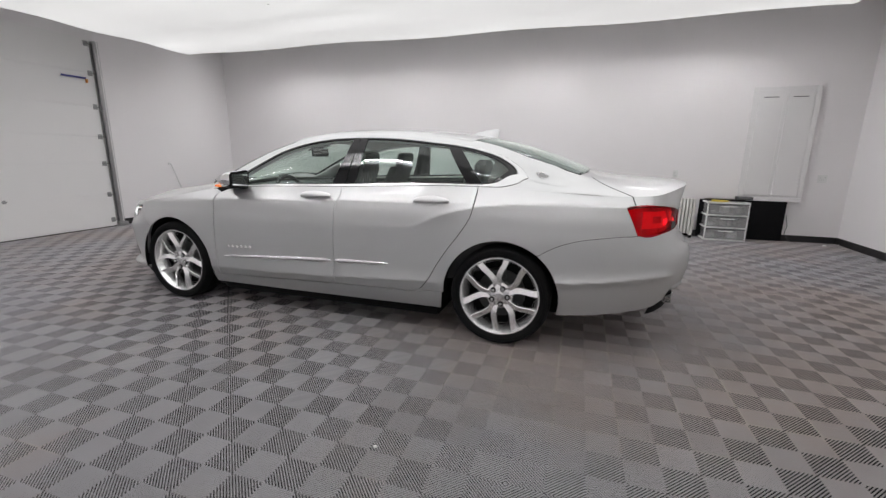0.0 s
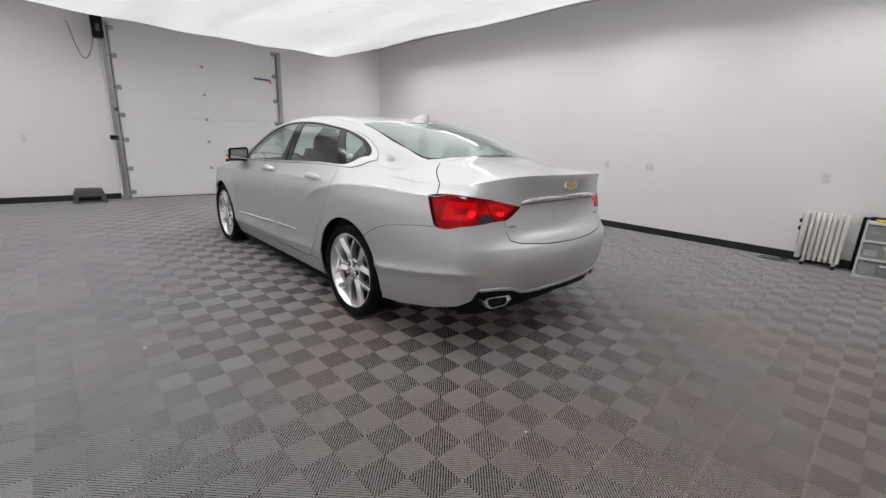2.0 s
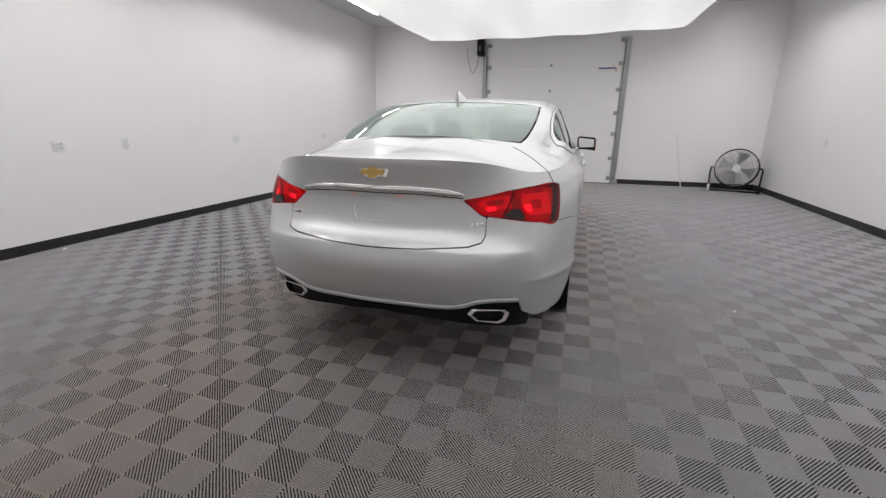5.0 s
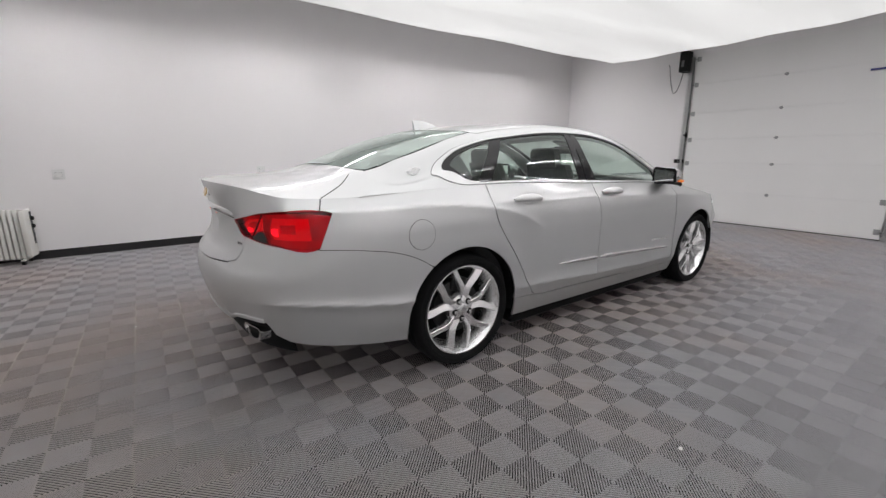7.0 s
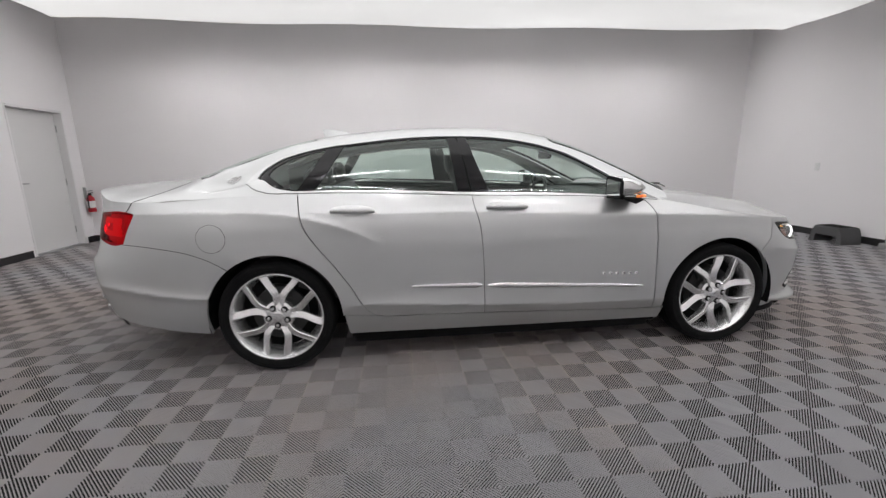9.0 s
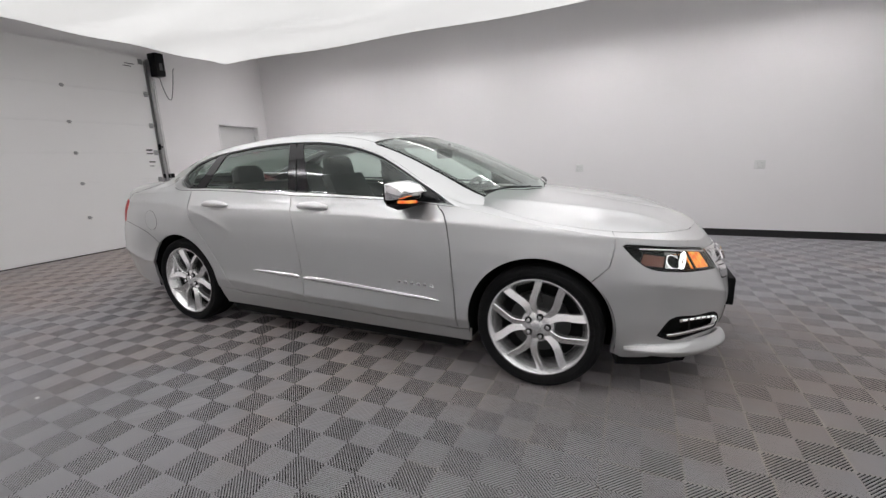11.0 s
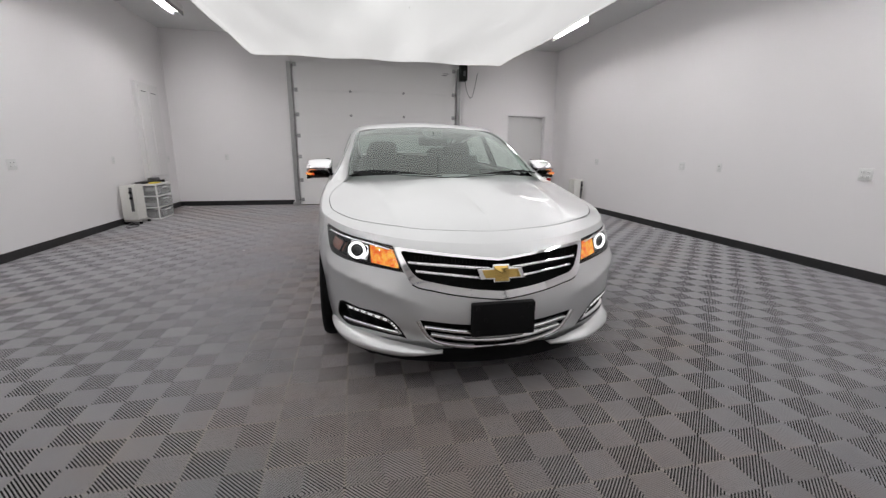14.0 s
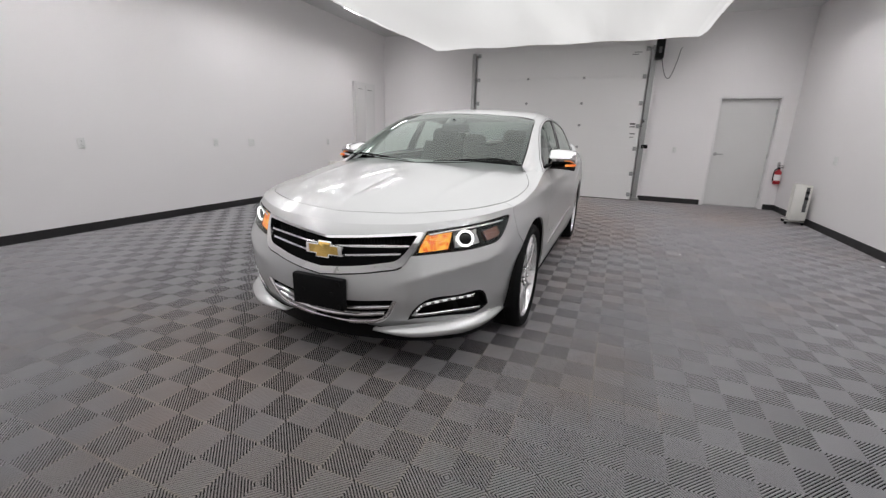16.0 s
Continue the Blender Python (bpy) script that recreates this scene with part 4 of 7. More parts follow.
def house(x, h):
    x, h = np.asarray(x, float), np.asarray(h, float)
    b = basis(GX, x)
    z2, y2, z4 = b @ np.array(G2Z), b @ np.array(G2Y), b @ np.array(G4Z)
    p0 = low(x, rim(x) - 0.004)
    y0, z0 = p0[:, 1], p0[:, 2]
    z2 = np.maximum(z2, z0 - 0.04)
    y1, z1 = (y0 + y2) / 2 + 0.014, (z0 + z2) / 2
    y3, z3 = y2 - 0.068, z2 + 0.47 * (z4 - z2)
    y5, z5 = y2 * 0.52, z4 - (z4 - z3) * 0.27
    wh = basis(HK, h)
    y = wh[:, 0] * y0 + wh[:, 1] * y1 + wh[:, 2] * y2 + wh[:, 3] * y3 + wh[:, 4] * y5 - wh[:, 6] * y5
    z = wh[:, 0] * z0 + wh[:, 1] * z1 + wh[:, 2] * z2 + wh[:, 3] * z3 + (wh[:, 4] + wh[:, 6]) * z5 + wh[:, 5] * z4
    # towards the tail the skin settles onto the deck
    b = np.clip((-1.70 - x) / 0.22, 0, 1)
    b = b * b * (3 - 2 * b)
    e = low(x, rim(x))
    zc = curve(DECKX, DECKZ, x + 0.03)
    zd = e[:, 2] + (zc - e[:, 2]) * (1 - np.clip(y / e[:, 1], 0, 1) ** 2.6) + 0.0015 * np.clip((e[:, 1] - y) / 0.06, 0, 1)
    return np.stack([x, y, z + (zd - z) * b], -1)


def pane(x, h):
    """The side glass: steeper than the skin round it, set back behind the ledge at the waist."""
    p = house(x, h)
    p[:, 1] -= 0.036 * np.clip((0.392 - np.asarray(h, float)) / 0.36, 0, 1)
    return p


def evened(outline):
    """The greenhouse skin within an outline, smoothed to one even sheet of glass."""
    o = np.array(outline)
    u, v = (a.ravel() for a in np.meshgrid(np.linspace(o[:, 0].min(), o[:, 0].max(), 40), np.linspace(0.48, 0.85, 24)))
    ok = inside(outline, u, v)
    p = house(u[ok], v[ok])
    xm = p[:, 0].mean()

    def terms(x, y):
        x, y2 = x - xm, y * y
        return np.stack([1 + 0 * x, x, x * x, x**3, y2, x * y2, x * x * y2, y2 * y2], -1)

    k = np.linalg.lstsq(terms(p[:, 0], p[:, 1]), p[:, 2], rcond=None)[0]

    def sheet(a, b):
        q = house(a, b)
        return np.stack([q[:, 0], q[:, 1], terms(q[:, 0], q[:, 1]) @ k], -1)

    return sheet


def normals(surf, u, v):
    e = 2e-3
    d = np.cross(surf(u + e, v) - surf(u - e, v), surf(u, v + e) - surf(u, v - e))
    d /= np.linalg.norm(d, axis=1)[:, None] + 1e-12
    p = surf(u, v)
    out = p - np.stack([np.clip(p[:, 0], -1.6, 1.6), 0 * p[:, 0], 0 * p[:, 0] + 0.55], -1)
    d[(d * out).sum(1) < 0] *= -1
    return d


def inside(poly, x, y):
    poly = np.asarray(poly, float)
    hit = np.zeros(len(x), bool)
    for (x0, y0), (x1, y1) in zip(poly, np.roll(poly, -1, 0)):
        c = (y0 > y) != (y1 > y)
        hit ^= c & (x < (x1 - x0) * (y - y0) / (y1 - y0 + 1e-15) + x0)
    return hit


def near_edge(poly, x, y, far):
    poly = np.asarray(poly, float)
    keep = np.ones(len(x), bool)
    p = np.stack([x, y], -1)
    for a, b in zip(poly, np.roll(poly, -1, 0)):
        d = b - a
        t = np.clip(((p - a) @ d) / (d @ d + 1e-15), 0, 1)
        keep &= np.hypot(*(p - a - t[:, None] * d).T) > far
    return keep


def dense(poly, step):
    out = []
    n = len(poly)
    for i in range(n):
        a, b = np.array(poly[i], float), np.array(poly[(i + 1) % n], float)
        k = max(1, int(math.ceil(np.hypot(*(b - a)) / step)))
        out += [tuple(a + (b - a) * j / k) for j in range(k)]
    return out


def grown(poly, d):
    """The outline moved out by d (in for a negative one)."""
    p = np.array(poly, float)
    area = 0.5 * np.sum(p[:, 0] * np.roll(p[:, 1], -1) - np.roll(p[:, 0], -1) * p[:, 1])
    sg = 1 if area > 0 else -1
    out = []
    for i in range(len(p)):
        a, b, c = p[i - 1], p[i], p[(i + 1) % len(p)]
        n1 = np.array([(b - a)[1], -(b - a)[0]])
        n2 = np.array([(c - b)[1], -(c - b)[0]])
        n1, n2 = n1 / (np.linalg.norm(n1) + 1e-12), n2 / (np.linalg.norm(n2) + 1e-12)
        m = n1 + n2
        m = m / max(0.35, (m @ m) / 2) if m @ m > 1e-6 else n1
        out.append(tuple(b + sg * d * m))
    return out


def smooth_line(pts, n=6):
    """An open curve through the points."""
    p = np.array(pts, float)
    t = np.r_[0, np.cumsum(np.hypot(*np.diff(p, axis=0).T))]
    return [tuple(q) for q in (basis(t, np.linspace(0, t[-1], n * (len(p) - 1) + 1)) @ p)]


class Skin:
    """Vertices, faces and normals that gather into one mesh."""

    def __init__(self):
        self.v, self.f, self.n = [], [], []

    def add(self, v, f, n):
        k = len(self.v)
        self.v += [tuple(p) for p in v]
        self.n += [tuple(p) for p in n]
        self.f += [tuple(i + k for i in q) for q in f]

    def mesh(self, name, mat, flip=False):
        v, f, n = self.v, self.f, self.n
        if flip:
            v, n = [(x, -y, z) for x, y, z in v], [(x, -y, z) for x, y, z in n]
            f = [tuple(reversed(q)) for q in f]
        me = bpy.data.meshes.new(name)
        me.from_pydata(v, [], f)
        me.materials.append(mat)
        me.polygons.foreach_set("use_smooth", [True] * len(me.polygons))
        me.normals_split_custom_set_from_vertices(n)
        return me


def fill(skin, surf, outline, holes=(), step=0.024, off=0.0, lip=0.012, skip=None, faceted=False):
    """Lays a piece of a surface, cut to an outline with holes, with a lip turned in along its edges.
    skip: a test of (u, v) for edges that join another piece and get no lip."""
    from mathutils.geometry import delaunay_2d_cdt
    loops = [dense(outline, step * 0.6)] + [dense(h, step * 0.6) for h in holes]
    pts, edges = [], []
    for lp in loops:
        k = len(pts)
        pts += lp
        edges += [(k + i, k + (i + 1) % len(lp)) for i in range(len(lp))]
    o = np.array(loops[0])
    gx, gy = np.meshgrid(np.arange(o[:, 0].min(), o[:, 0].max(), step), np.arange(o[:, 1].min(), o[:, 1].max(), step))
    gx, gy = gx.ravel(), gy.ravel()
    ok = inside(o, gx, gy)
    for h in loops[1:]:
        ok &= ~inside(h, gx, gy)
    gx, gy = gx[ok], gy[ok]
    ok = np.ones(len(gx), bool)
    for lp in loops:
        ok &= near_edge(lp, gx, gy, step * 0.45)
    pts += list(zip(gx[ok], gy[ok]))
    vs, _, tris, _, _, _ = delaunay_2d_cdt([Vector(p) for p in pts], edges, [], 0, 1e-6)
    uv = np.array([tuple(q) for q in vs])
    tri = np.array([t for t in tris])
    c = uv[tri].mean(1)
    ok = inside(loops[0], c[:, 0], c[:, 1])
    for h in loops[1:]:
        ok &= ~inside(h, c[:, 0], c[:, 1])
    tri = tri[ok]
    p, n = surf(uv[:, 0], uv[:, 1]), normals(surf, uv[:, 0], uv[:, 1])
    a, b, d = p[tri[:, 0]], p[tri[:, 1]], p[tri[:, 2]]
    bad = (np.cross(b - a, d - a) * n[tri[:, 0]]).sum(1) < 0
    tri[bad] = tri[bad][:, ::-1]
    if faceted:     # normals from the faces, level across the car's middle
        a, b, d = p[tri[:, 0]], p[tri[:, 1]], p[tri[:, 2]]
        fn = np.cross(b - a, d - a)
        n = np.zeros_like(p)
        for i in range(3):
            np.add.at(n, tri[:, i], fn)
        n[np.abs(p[:, 1]) < 0.002, 1] = 0
        n /= np.linalg.norm(n, axis=1)[:, None] + 1e-12
    q = p + n * off
    skin.add(q, tri.tolist(), n)
    if lip:
        for i, lp in enumerate(loops):
            lu = np.array(lp)
            pl, nl = surf(lu[:, 0], lu[:, 1]), normals(surf, lu[:, 0], lu[:, 1])
            tan = np.roll(pl, -1, 0) - np.roll(pl, 1, 0)
            side = np.cross(tan, nl)
            side /= np.linalg.norm(side, axis=1)[:, None] + 1e-12
            area = np.sum(lu[:, 0] * np.roll(lu[:, 1], -1) - np.roll(lu[:, 0], -1) * lu[:, 1])
            mid = pl.mean(0)
            if ((pl - mid) * side).sum() < 0:
                side = -side
            if i:
                side = -side
            top, bot = pl + nl * off, pl + nl * (off - lip)
            m = len(lp)
            faces = []
            for j in range(m):
                k = (j + 1) % m
                if skip and skip(*lu[j]) and skip(*lu[k]):
                    continue
                fc = (j, k, k + m, j + m)
                e1, e2 = top[k] - top[j], bot[j] - top[j]
                if np.cross(e1, e2) @ side[j] < 0:
                    fc = fc[::-1]
                faces.append(fc)
            skin.add(np.r_[top, bot], faces, np.r_[side, side])
    return skin


def pair(name, skin, mat, parent, label="", mirror=True):
    """The piece on the car's left and its mirror image on the right."""
    obs = []
    for fl in (False, True) if mirror else (False,):
        ob = new(name, skin.mesh(name, mat, fl))
        ob.parent = parent if not isinstance(parent, (list, tuple)) else parent[int(fl)]
        if label:
            ob["label"] = label
        obs.append(ob)
    return obs


def whole(name, skin, mat, parent, label=""):
    """One piece across the car: the half and its mirror image in one mesh."""
    both = Skin()
    both.add(skin.v, skin.f, skin.n)
    both.add([(x, -y, z) for x, y, z in skin.v], [tuple(reversed(q)) for q in skin.f], [(x, -y, z) for x, y, z in skin.n])
    ob = new(name, both.mesh(name, mat))
    ob.parent = parent
    if label:
        ob["label"] = label
    return ob


def strip(skin, surf, line, half, off=0.004, thick=0.006, n=3):
    """A raised moulding along a line on a surface."""
    u = np.array(line)
    p, nr = surf(u[:, 0], u[:, 1]), normals(surf, u[:, 0], u[:, 1])
    t = np.gradient(p, axis=0)
    t /= np.linalg.norm(t, axis=1)[:, None] + 1e-12
    sd = np.cross(t, nr)
    hw = np.asarray(half) * np.ones(len(u))
    prof = [(-1.0, -thick), (-1.0, 0.2 * off), (-0.75, 0.8 * off), (0.0, off), (0.75, 0.8 * off), (1.0, 0.2 * off), (1.0, -thick)]
    rows = [p + sd * (hw * a)[:, None] + nr * b for a, b in prof]
    nn = [-sd, (nr - sd) / 1.41, (nr - 0.4 * sd) / 1.08, nr, (nr + 0.4 * sd) / 1.08, (nr + sd) / 1.41, sd]
    m = len(u)
    faces = []
    for r in range(len(prof) - 1):
        for j in range(m - 1):
            faces.append((r * m + j, (r + 1) * m + j, (r + 1) * m + j + 1, r * m + j + 1))
    v, no = np.concatenate(rows), np.concatenate(nn)
    f0 = faces[3 * (m - 1)]
    if np.cross(v[f0[1]] - v[f0[0]], v[f0[2]] - v[f0[0]]) @ no[f0[0]] < 0:
        faces = [q[::-1] for q in faces]
    skin.add(v, faces, no)
    return skin


# ---------------------------------------------------------------- car: outlines on those surfaces
GAP = 0.0022
WHX, WHZ, ARCH = 1.4185, 0.343, 0.388
CUT_F = smooth_line([(0.835, 1.004), (0.905, 0.93), (0.932, 0.80), (0.945, 0.62), (0.955, 0.45), (0.962, 0.272)])
CUT_M = smooth_line([(-0.237, 1.0375), (-0.228, 0.98), (-0.200, 0.88), (-0.178, 0.70), (-0.168, 0.50), (-0.165, 0.308)])
CUT_R = smooth_line([(-1.248, 1.0715), (-1.240, 0.99), (-1.215, 0.88), (-1.150, 0.77), (-1.06, 0.65), (-0.975, 0.52), (-0.905, 0.40), (-0.85, 0.34), (-0.77, 0.318)])


def rim_line(a, b, n=12):
    xs = np.linspace(a, b, n)
    return list(zip(xs, rim(xs)))


def arch_pts(sx, a0, a1, n=40, r=ARCH):
    return [(sx * WHX + r * math.cos(radians(a0 + (a1 - a0) * k / n)), WHZ + r * math.sin(radians(a0 + (a1 - a0) * k / n))) for k in range(n + 1)]


DOOR_F = CUT_F + [(0.5, 0.285), (0.15, 0.298)] + CUT_M[::-1] + rim_line(-0.22, 0.82)[1:-1]
DOOR_R = CUT_M + [(-0.5, 0.316)] + CUT_R[::-1] + rim_line(-1.23, -0.25)[1:-1]
ARCH_F = arch_pts(1, 195, -12)
ARCH_R = arch_pts(-1, 197, -12)
HEAD = smooth_line([(1.83, 0.802), (1.872, 0.752), (1.935, 0.700), (2.067, 0.675), (2.25, 0.656), (2.436, 0.636)], 4) + smooth_line([(2.352, 0.748), (2.2, 0.770), (2.08, 0.785), (1.95, 0.799), (1.845, 0.808)], 4)
GRILLE = smooth_line([(2.368, 0.740), (2.43, 0.655), (2.487, 0.584), (2.60, 0.555), (2.763, 0.531), (2.94, 0.514)], 4) + smooth_line([(2.94, 0.692), (2.657, 0.716), (2.39, 0.742)], 4)
GRILLE_IN = smooth_line([(2.408, 0.722), (2.455, 0.665), (2.51, 0.612), (2.61, 0.588), (2.763, 0.565), (2.945, 0.549)], 4) + smooth_line([(2.945, 0.682), (2.657, 0.705), (2.42, 0.727)], 4)
LOWGR = smooth_line([(2.516, 0.405), (2.575, 0.300), (2.72, 0.248), (2.94, 0.225)], 4) + smooth_line([(2.94, 0.385), (2.7, 0.395), (2.53, 0.412)], 4)
FOG = smooth_line([(2.02, 0.375), (2.05, 0.427), (2.214, 0.435), (2.370, 0.415), (2.425, 0.365), (2.455, 0.302)], 3) + smooth_line([(2.42, 0.312), (2.237, 0.322), (2.071, 0.317), (2.005, 0.345)], 3)
TAIL = smooth_line([(-2.175, 0.970), (-2.20, 0.977), (-2.44, 0.978), (-2.60, 0.962), (-2.82, 0.925)], 4) + smooth_line([(-2.815, 0.915), (-2.735, 0.860), (-2.63, 0.847), (-2.44, 0.825), (-2.245, 0.806), (-2.235, 0.812)], 4)
TRUNK_IN = [(-2.735, 0.845), (-2.705, 0.83), (-2.715, 0.765)] + smooth_line([(-2.735, 0.738), (-2.80, 0.722), (-3.0, 0.706), (-3.25, 0.700)], 4)


def make_car():
    car = thing("car", (0, 0, 0), "silver four-door saloon car with chrome trim and lit lamps", "car")

    # ---- doors
    sk = fill(Skin(), low, grown(DOOR_F, -GAP), step=0.015)
    doors_f = pair("front_door", sk, M_PAINT, car)
    sk = fill(Skin(), low, grown(DOOR_R, -GAP), step=0.015)
    doors_r = pair("rear_door", sk, M_PAINT, car)
    # ---- sill
    o = [(1.045, 0.275), (0.962, 0.266), (0.5, 0.279), (0.15, 0.292), (-0.165, 0.302), (-0.5, 0.310), (-0.77, 0.312), (-0.85, 0.327), (-1.02, 0.338), (-1.015, 0.30), (-1.0, 0.205), (-0.5, 0.195), (0.3, 0.190), (1.03, 0.19)]
    pair("sill", fill(Skin(), low, o), M_PAINT, car)
    # ---- front fender: side piece round the arch, and the strip beside the hood
    top = rim_line(1.79, 0.84, 14)
    side = [(1.79, 0.80), (1.765, 0.70)] + [p for p in arch_pts(1, 47, 184, 36)] + [(1.03, 0.28), (0.965, 0.273)]
    o = [top[0]] + side + [(x + 0.004, z) for x, z in CUT_F[::-1]] + top[::-1][:-1]
    sk = fill(Skin(), low, o, step=0.015, skip=lambda u, v: v > rim(np.array([u]))[0] - 1e-4)
    hed = [(0.84, 0.20), (0.98, 0.175), (1.118, 0.12), (1.36, 0.060), (1.67, 0.060), (2.022, 0.088), (2.2, 0.115), (2.45, 0.148), (2.7, 0.19), (2.94, 0.235)]
    hline = smooth_line(hed, 5)
    lo = [(u, w) for u, w in hline if u <= 1.79]
    fill(sk, hood, [(u, w - 0.004) for u, w in lo] + [(1.79, lo[-1][1])] + [(u, 0.0) for u in np.linspace(1.79, 0.84, 16)], step=0.05, lip=0.006, skip=lambda u, v: v < 1e-4)
    pair("front_fender", sk, M_PAINT, car)
    # ---- front bumper with its openings; runs up to the hood's edge
    FR = np.linspace(1.793, 2.94, 30)
    o = list(zip(FR, rim(FR))) + [(2.94, 0.215), (2.75, 0.205), (2.5, 0.195), (2.25, 0.20), (2.0, 0.20), (1.86, 0.205), (1.80, 0.24)] + arch_pts(1, -8, 46, 16)[1:] + [(1.769, 0.70), (1.793, 0.79)]
    sk = fill(Skin(), low, o, [grown(HEAD, GAP), grown(GRILLE, 0.001), grown(LOWGR, 0.001), grown(FOG, 0.001)], step=0.016, lip=0.02,
              skip=lambda u, v: v > rim(np.array([u]))[0] - 1e-4 or u > 2.9395)
    up = [(u, w - 0.006) for u, w in hline if u >= 1.793]
    fill(sk, hood, [(1.793, up[0][1])] + up + [(u, 0.0) for u in np.linspace(2.94, 1.793, 24)], step=0.025, lip=0.006, skip=lambda u, v: v < 1e-4 or u > 2.9395, faceted=True)
    whole("front_bumper", sk, M_PAINT, car)
    # ---- hood
    o = [(0.87, 0.212)] + hline[3:] + [(2.94, 1.0), (0.87, 1.0)]
    sk = fill(Skin(), hood, o, step=0.026, lip=0.01, skip=lambda u, v: v > 0.9999 or u > 2.9395, faceted=True)
    whole("hood", sk, M_PAINT, car)
    # ---- rear quarter with the pillar frame round the windows
    cutb = smooth_line([(-1.6574, 0.6488), (-1.74, 0.702), (-1.84, 0.745), (-2.07, 0.788), (-2.238, 0.802)], 5)
    o = [(x - 0.004, z) for x, z in CUT_R] + [(-0.85, 0.333), (-1.02, 0.343)] + arch_pts(-1, -1, 127, 36) + cutb[1:]
    o += [(-2.236, 0.809), (-2.172, 0.971), (-2.20, 0.981), (-2.225, 0.9815)] + rim_line(-2.215, -1.252, 16)
    sk = fill(Skin(), low, o, step=0.015, skip=lambda u, v: v > rim(np.array([u]))[0] - 1e-4)
    o = [(-2.215, 0.0), (-2.145, 0.10), (-2.065, 0.21), (-1.99, 0.335), (-1.985, 0.0)]
    fill(sk, deck, o, lip=0.006, step=0.04, skip=lambda u, v: v < 1e-4 or u > -1.97)
    top = [(x, 0.473) for x in np.linspace(1.075, 0.33, 10)] + [(x, 0.492) for x in np.linspace(0.30, -1.145, 16)] + [(x, 0.524) for x in np.linspace(-1.165, -1.88, 12)]
    o = top + [(-1.925, 0.605), (-1.948, 0.70), (-1.962, 0.66), (-1.968, 0.57), (-1.985, 0.45), (-2.0, 0.30), (-2.02, 0.0)] + [(x, 0.0) for x in np.linspace(-1.95, 0.99, 30)] + [(1.01, 0.0), (1.06, 0.02), (1.085, 0.30), (1.085, 0.46)]
    fill(sk, house, o, [DLO], step=0.04, lip=0.008, skip=lambda u, v: v < 1e-4 or u < -1.97)
    pair("quarter_panel", sk, M_PAINT, car)
    # ---- roof
    o = [(x, 0.496) for x in np.linspace(0.30, -1.145, 16)] + [(-1.155, 0.51), (-1.215, 0.68), (-1.235, 0.85)] + [(0.385, 0.85), (0.365, 0.68), (0.315, 0.52)]
    sk = fill(Skin(), house, o, step=0.05, lip=0.008, skip=lambda u, v: v > 0.8499)
    whole("roof", sk, M_PAINT, car)
    # ---- windscreen and rear window
    WS = [(0.322, 0.479), (0.372, 0.68), (0.392, 0.85), (1.275, 0.85), (1.225, 0.72), (1.13, 0.60), (1.08, 0.479)]
    sk = fill(Skin(), evened(WS), [(u, 0.85 if h > 0.84 else h) for u, h in grown(WS, -0.002)], step=0.04, off=-0.004, lip=0, skip=lambda u, v: v > 0.8499)
    w = whole("windscreen", sk, M_SCREEN, car, "green-tinted laminated glass")
    w.visible_shadow = False
    band = Skin()
    fill(band, house, [WS[2], WS[1], WS[0]] + WS[:2:-1] + [(1.26, 0.85), (1.21, 0.71), (1.12, 0.595), (1.05, 0.505), (0.345, 0.518), (0.392, 0.68), (0.408, 0.85)], step=0.05, off=-0.0065, lip=0)
    whole("windscreen_border", band, M_SATIN, car, "black enamel border")
    BL = [(-1.165, 0.53), (-1.223, 0.68), (-1.243, 0.85), (-1.95, 0.85), (-1.942, 0.72), (-1.92, 0.62), (-1.865, 0.53)]
    sk = fill(Skin(), evened(BL), [(u, 0.85 if h > 0.84 else h) for u, h in grown(BL, -0.002)], step=0.04, off=-0.003, lip=0)
    w = whole("rear_window", sk, M_REARGLASS, car, "green-tinted rear glass")
    w.visible_shadow = False
    band = fill(Skin(), house, [BL[2], BL[1], BL[0]] + BL[:2:-1] + [(-1.94, 0.85), (-1.932, 0.72), (-1.91, 0.625), (-1.857, 0.54), (-1.18, 0.54), (-1.235, 0.68), (-1.255, 0.85)], step=0.05, off=-0.0055, lip=0)
    whole("rear_window_border", band, M_SATIN, car, "black enamel border")
    # ---- trunk lid: tail face and deck
    o = [(-3.25, 0.703), (-3.0, 0.709), (-2.80, 0.725), (-2.735, 0.742), (-2.717, 0.768), (-2.707, 0.845), (-2.737, 0.856), (-2.825, 0.920), (-2.60, 0.967), (-2.44, 0.982), (-2.229, 0.9815)] + rim_line(-2.219, -3.25, 18)
    sk = fill(Skin(), low, o, step=0.028, skip=lambda u, v: v > rim(np.array([u]))[0] - 1e-4 or u < -3.2495)
    o = [(-2.219, 0.0), (-2.149, 0.104), (-2.069, 0.214), (-1.99, 0.342), (-1.995, 0.6), (-1.995, 1.0), (-3.25, 1.0)] + [(u, 0.0) for u in np.linspace(-3.25, -2.23, 20)]
    fill(sk, deck, o, step=0.04, lip=0.008, skip=lambda u, v: v < 1e-4 or v > 0.999 or u < -3.2495)
    trunk = whole("trunk_lid", sk, M_PAINT, car)
    pair("trunk_gap", strip(strip(Skin(), deck, smooth_line([(-2.217, 0.003), (-2.147, 0.102), (-2.067, 0.212), (-1.988, 0.339)], 6), 0.0030, 0.0015, 0.001), low, [(-2.227, 0.982), (-2.222, 1.005), (-2.217, float(rim(np.array([-2.217]))[0]) - 0.002)], 0.0030, 0.0015, 0.001), M_UNDER, trunk)
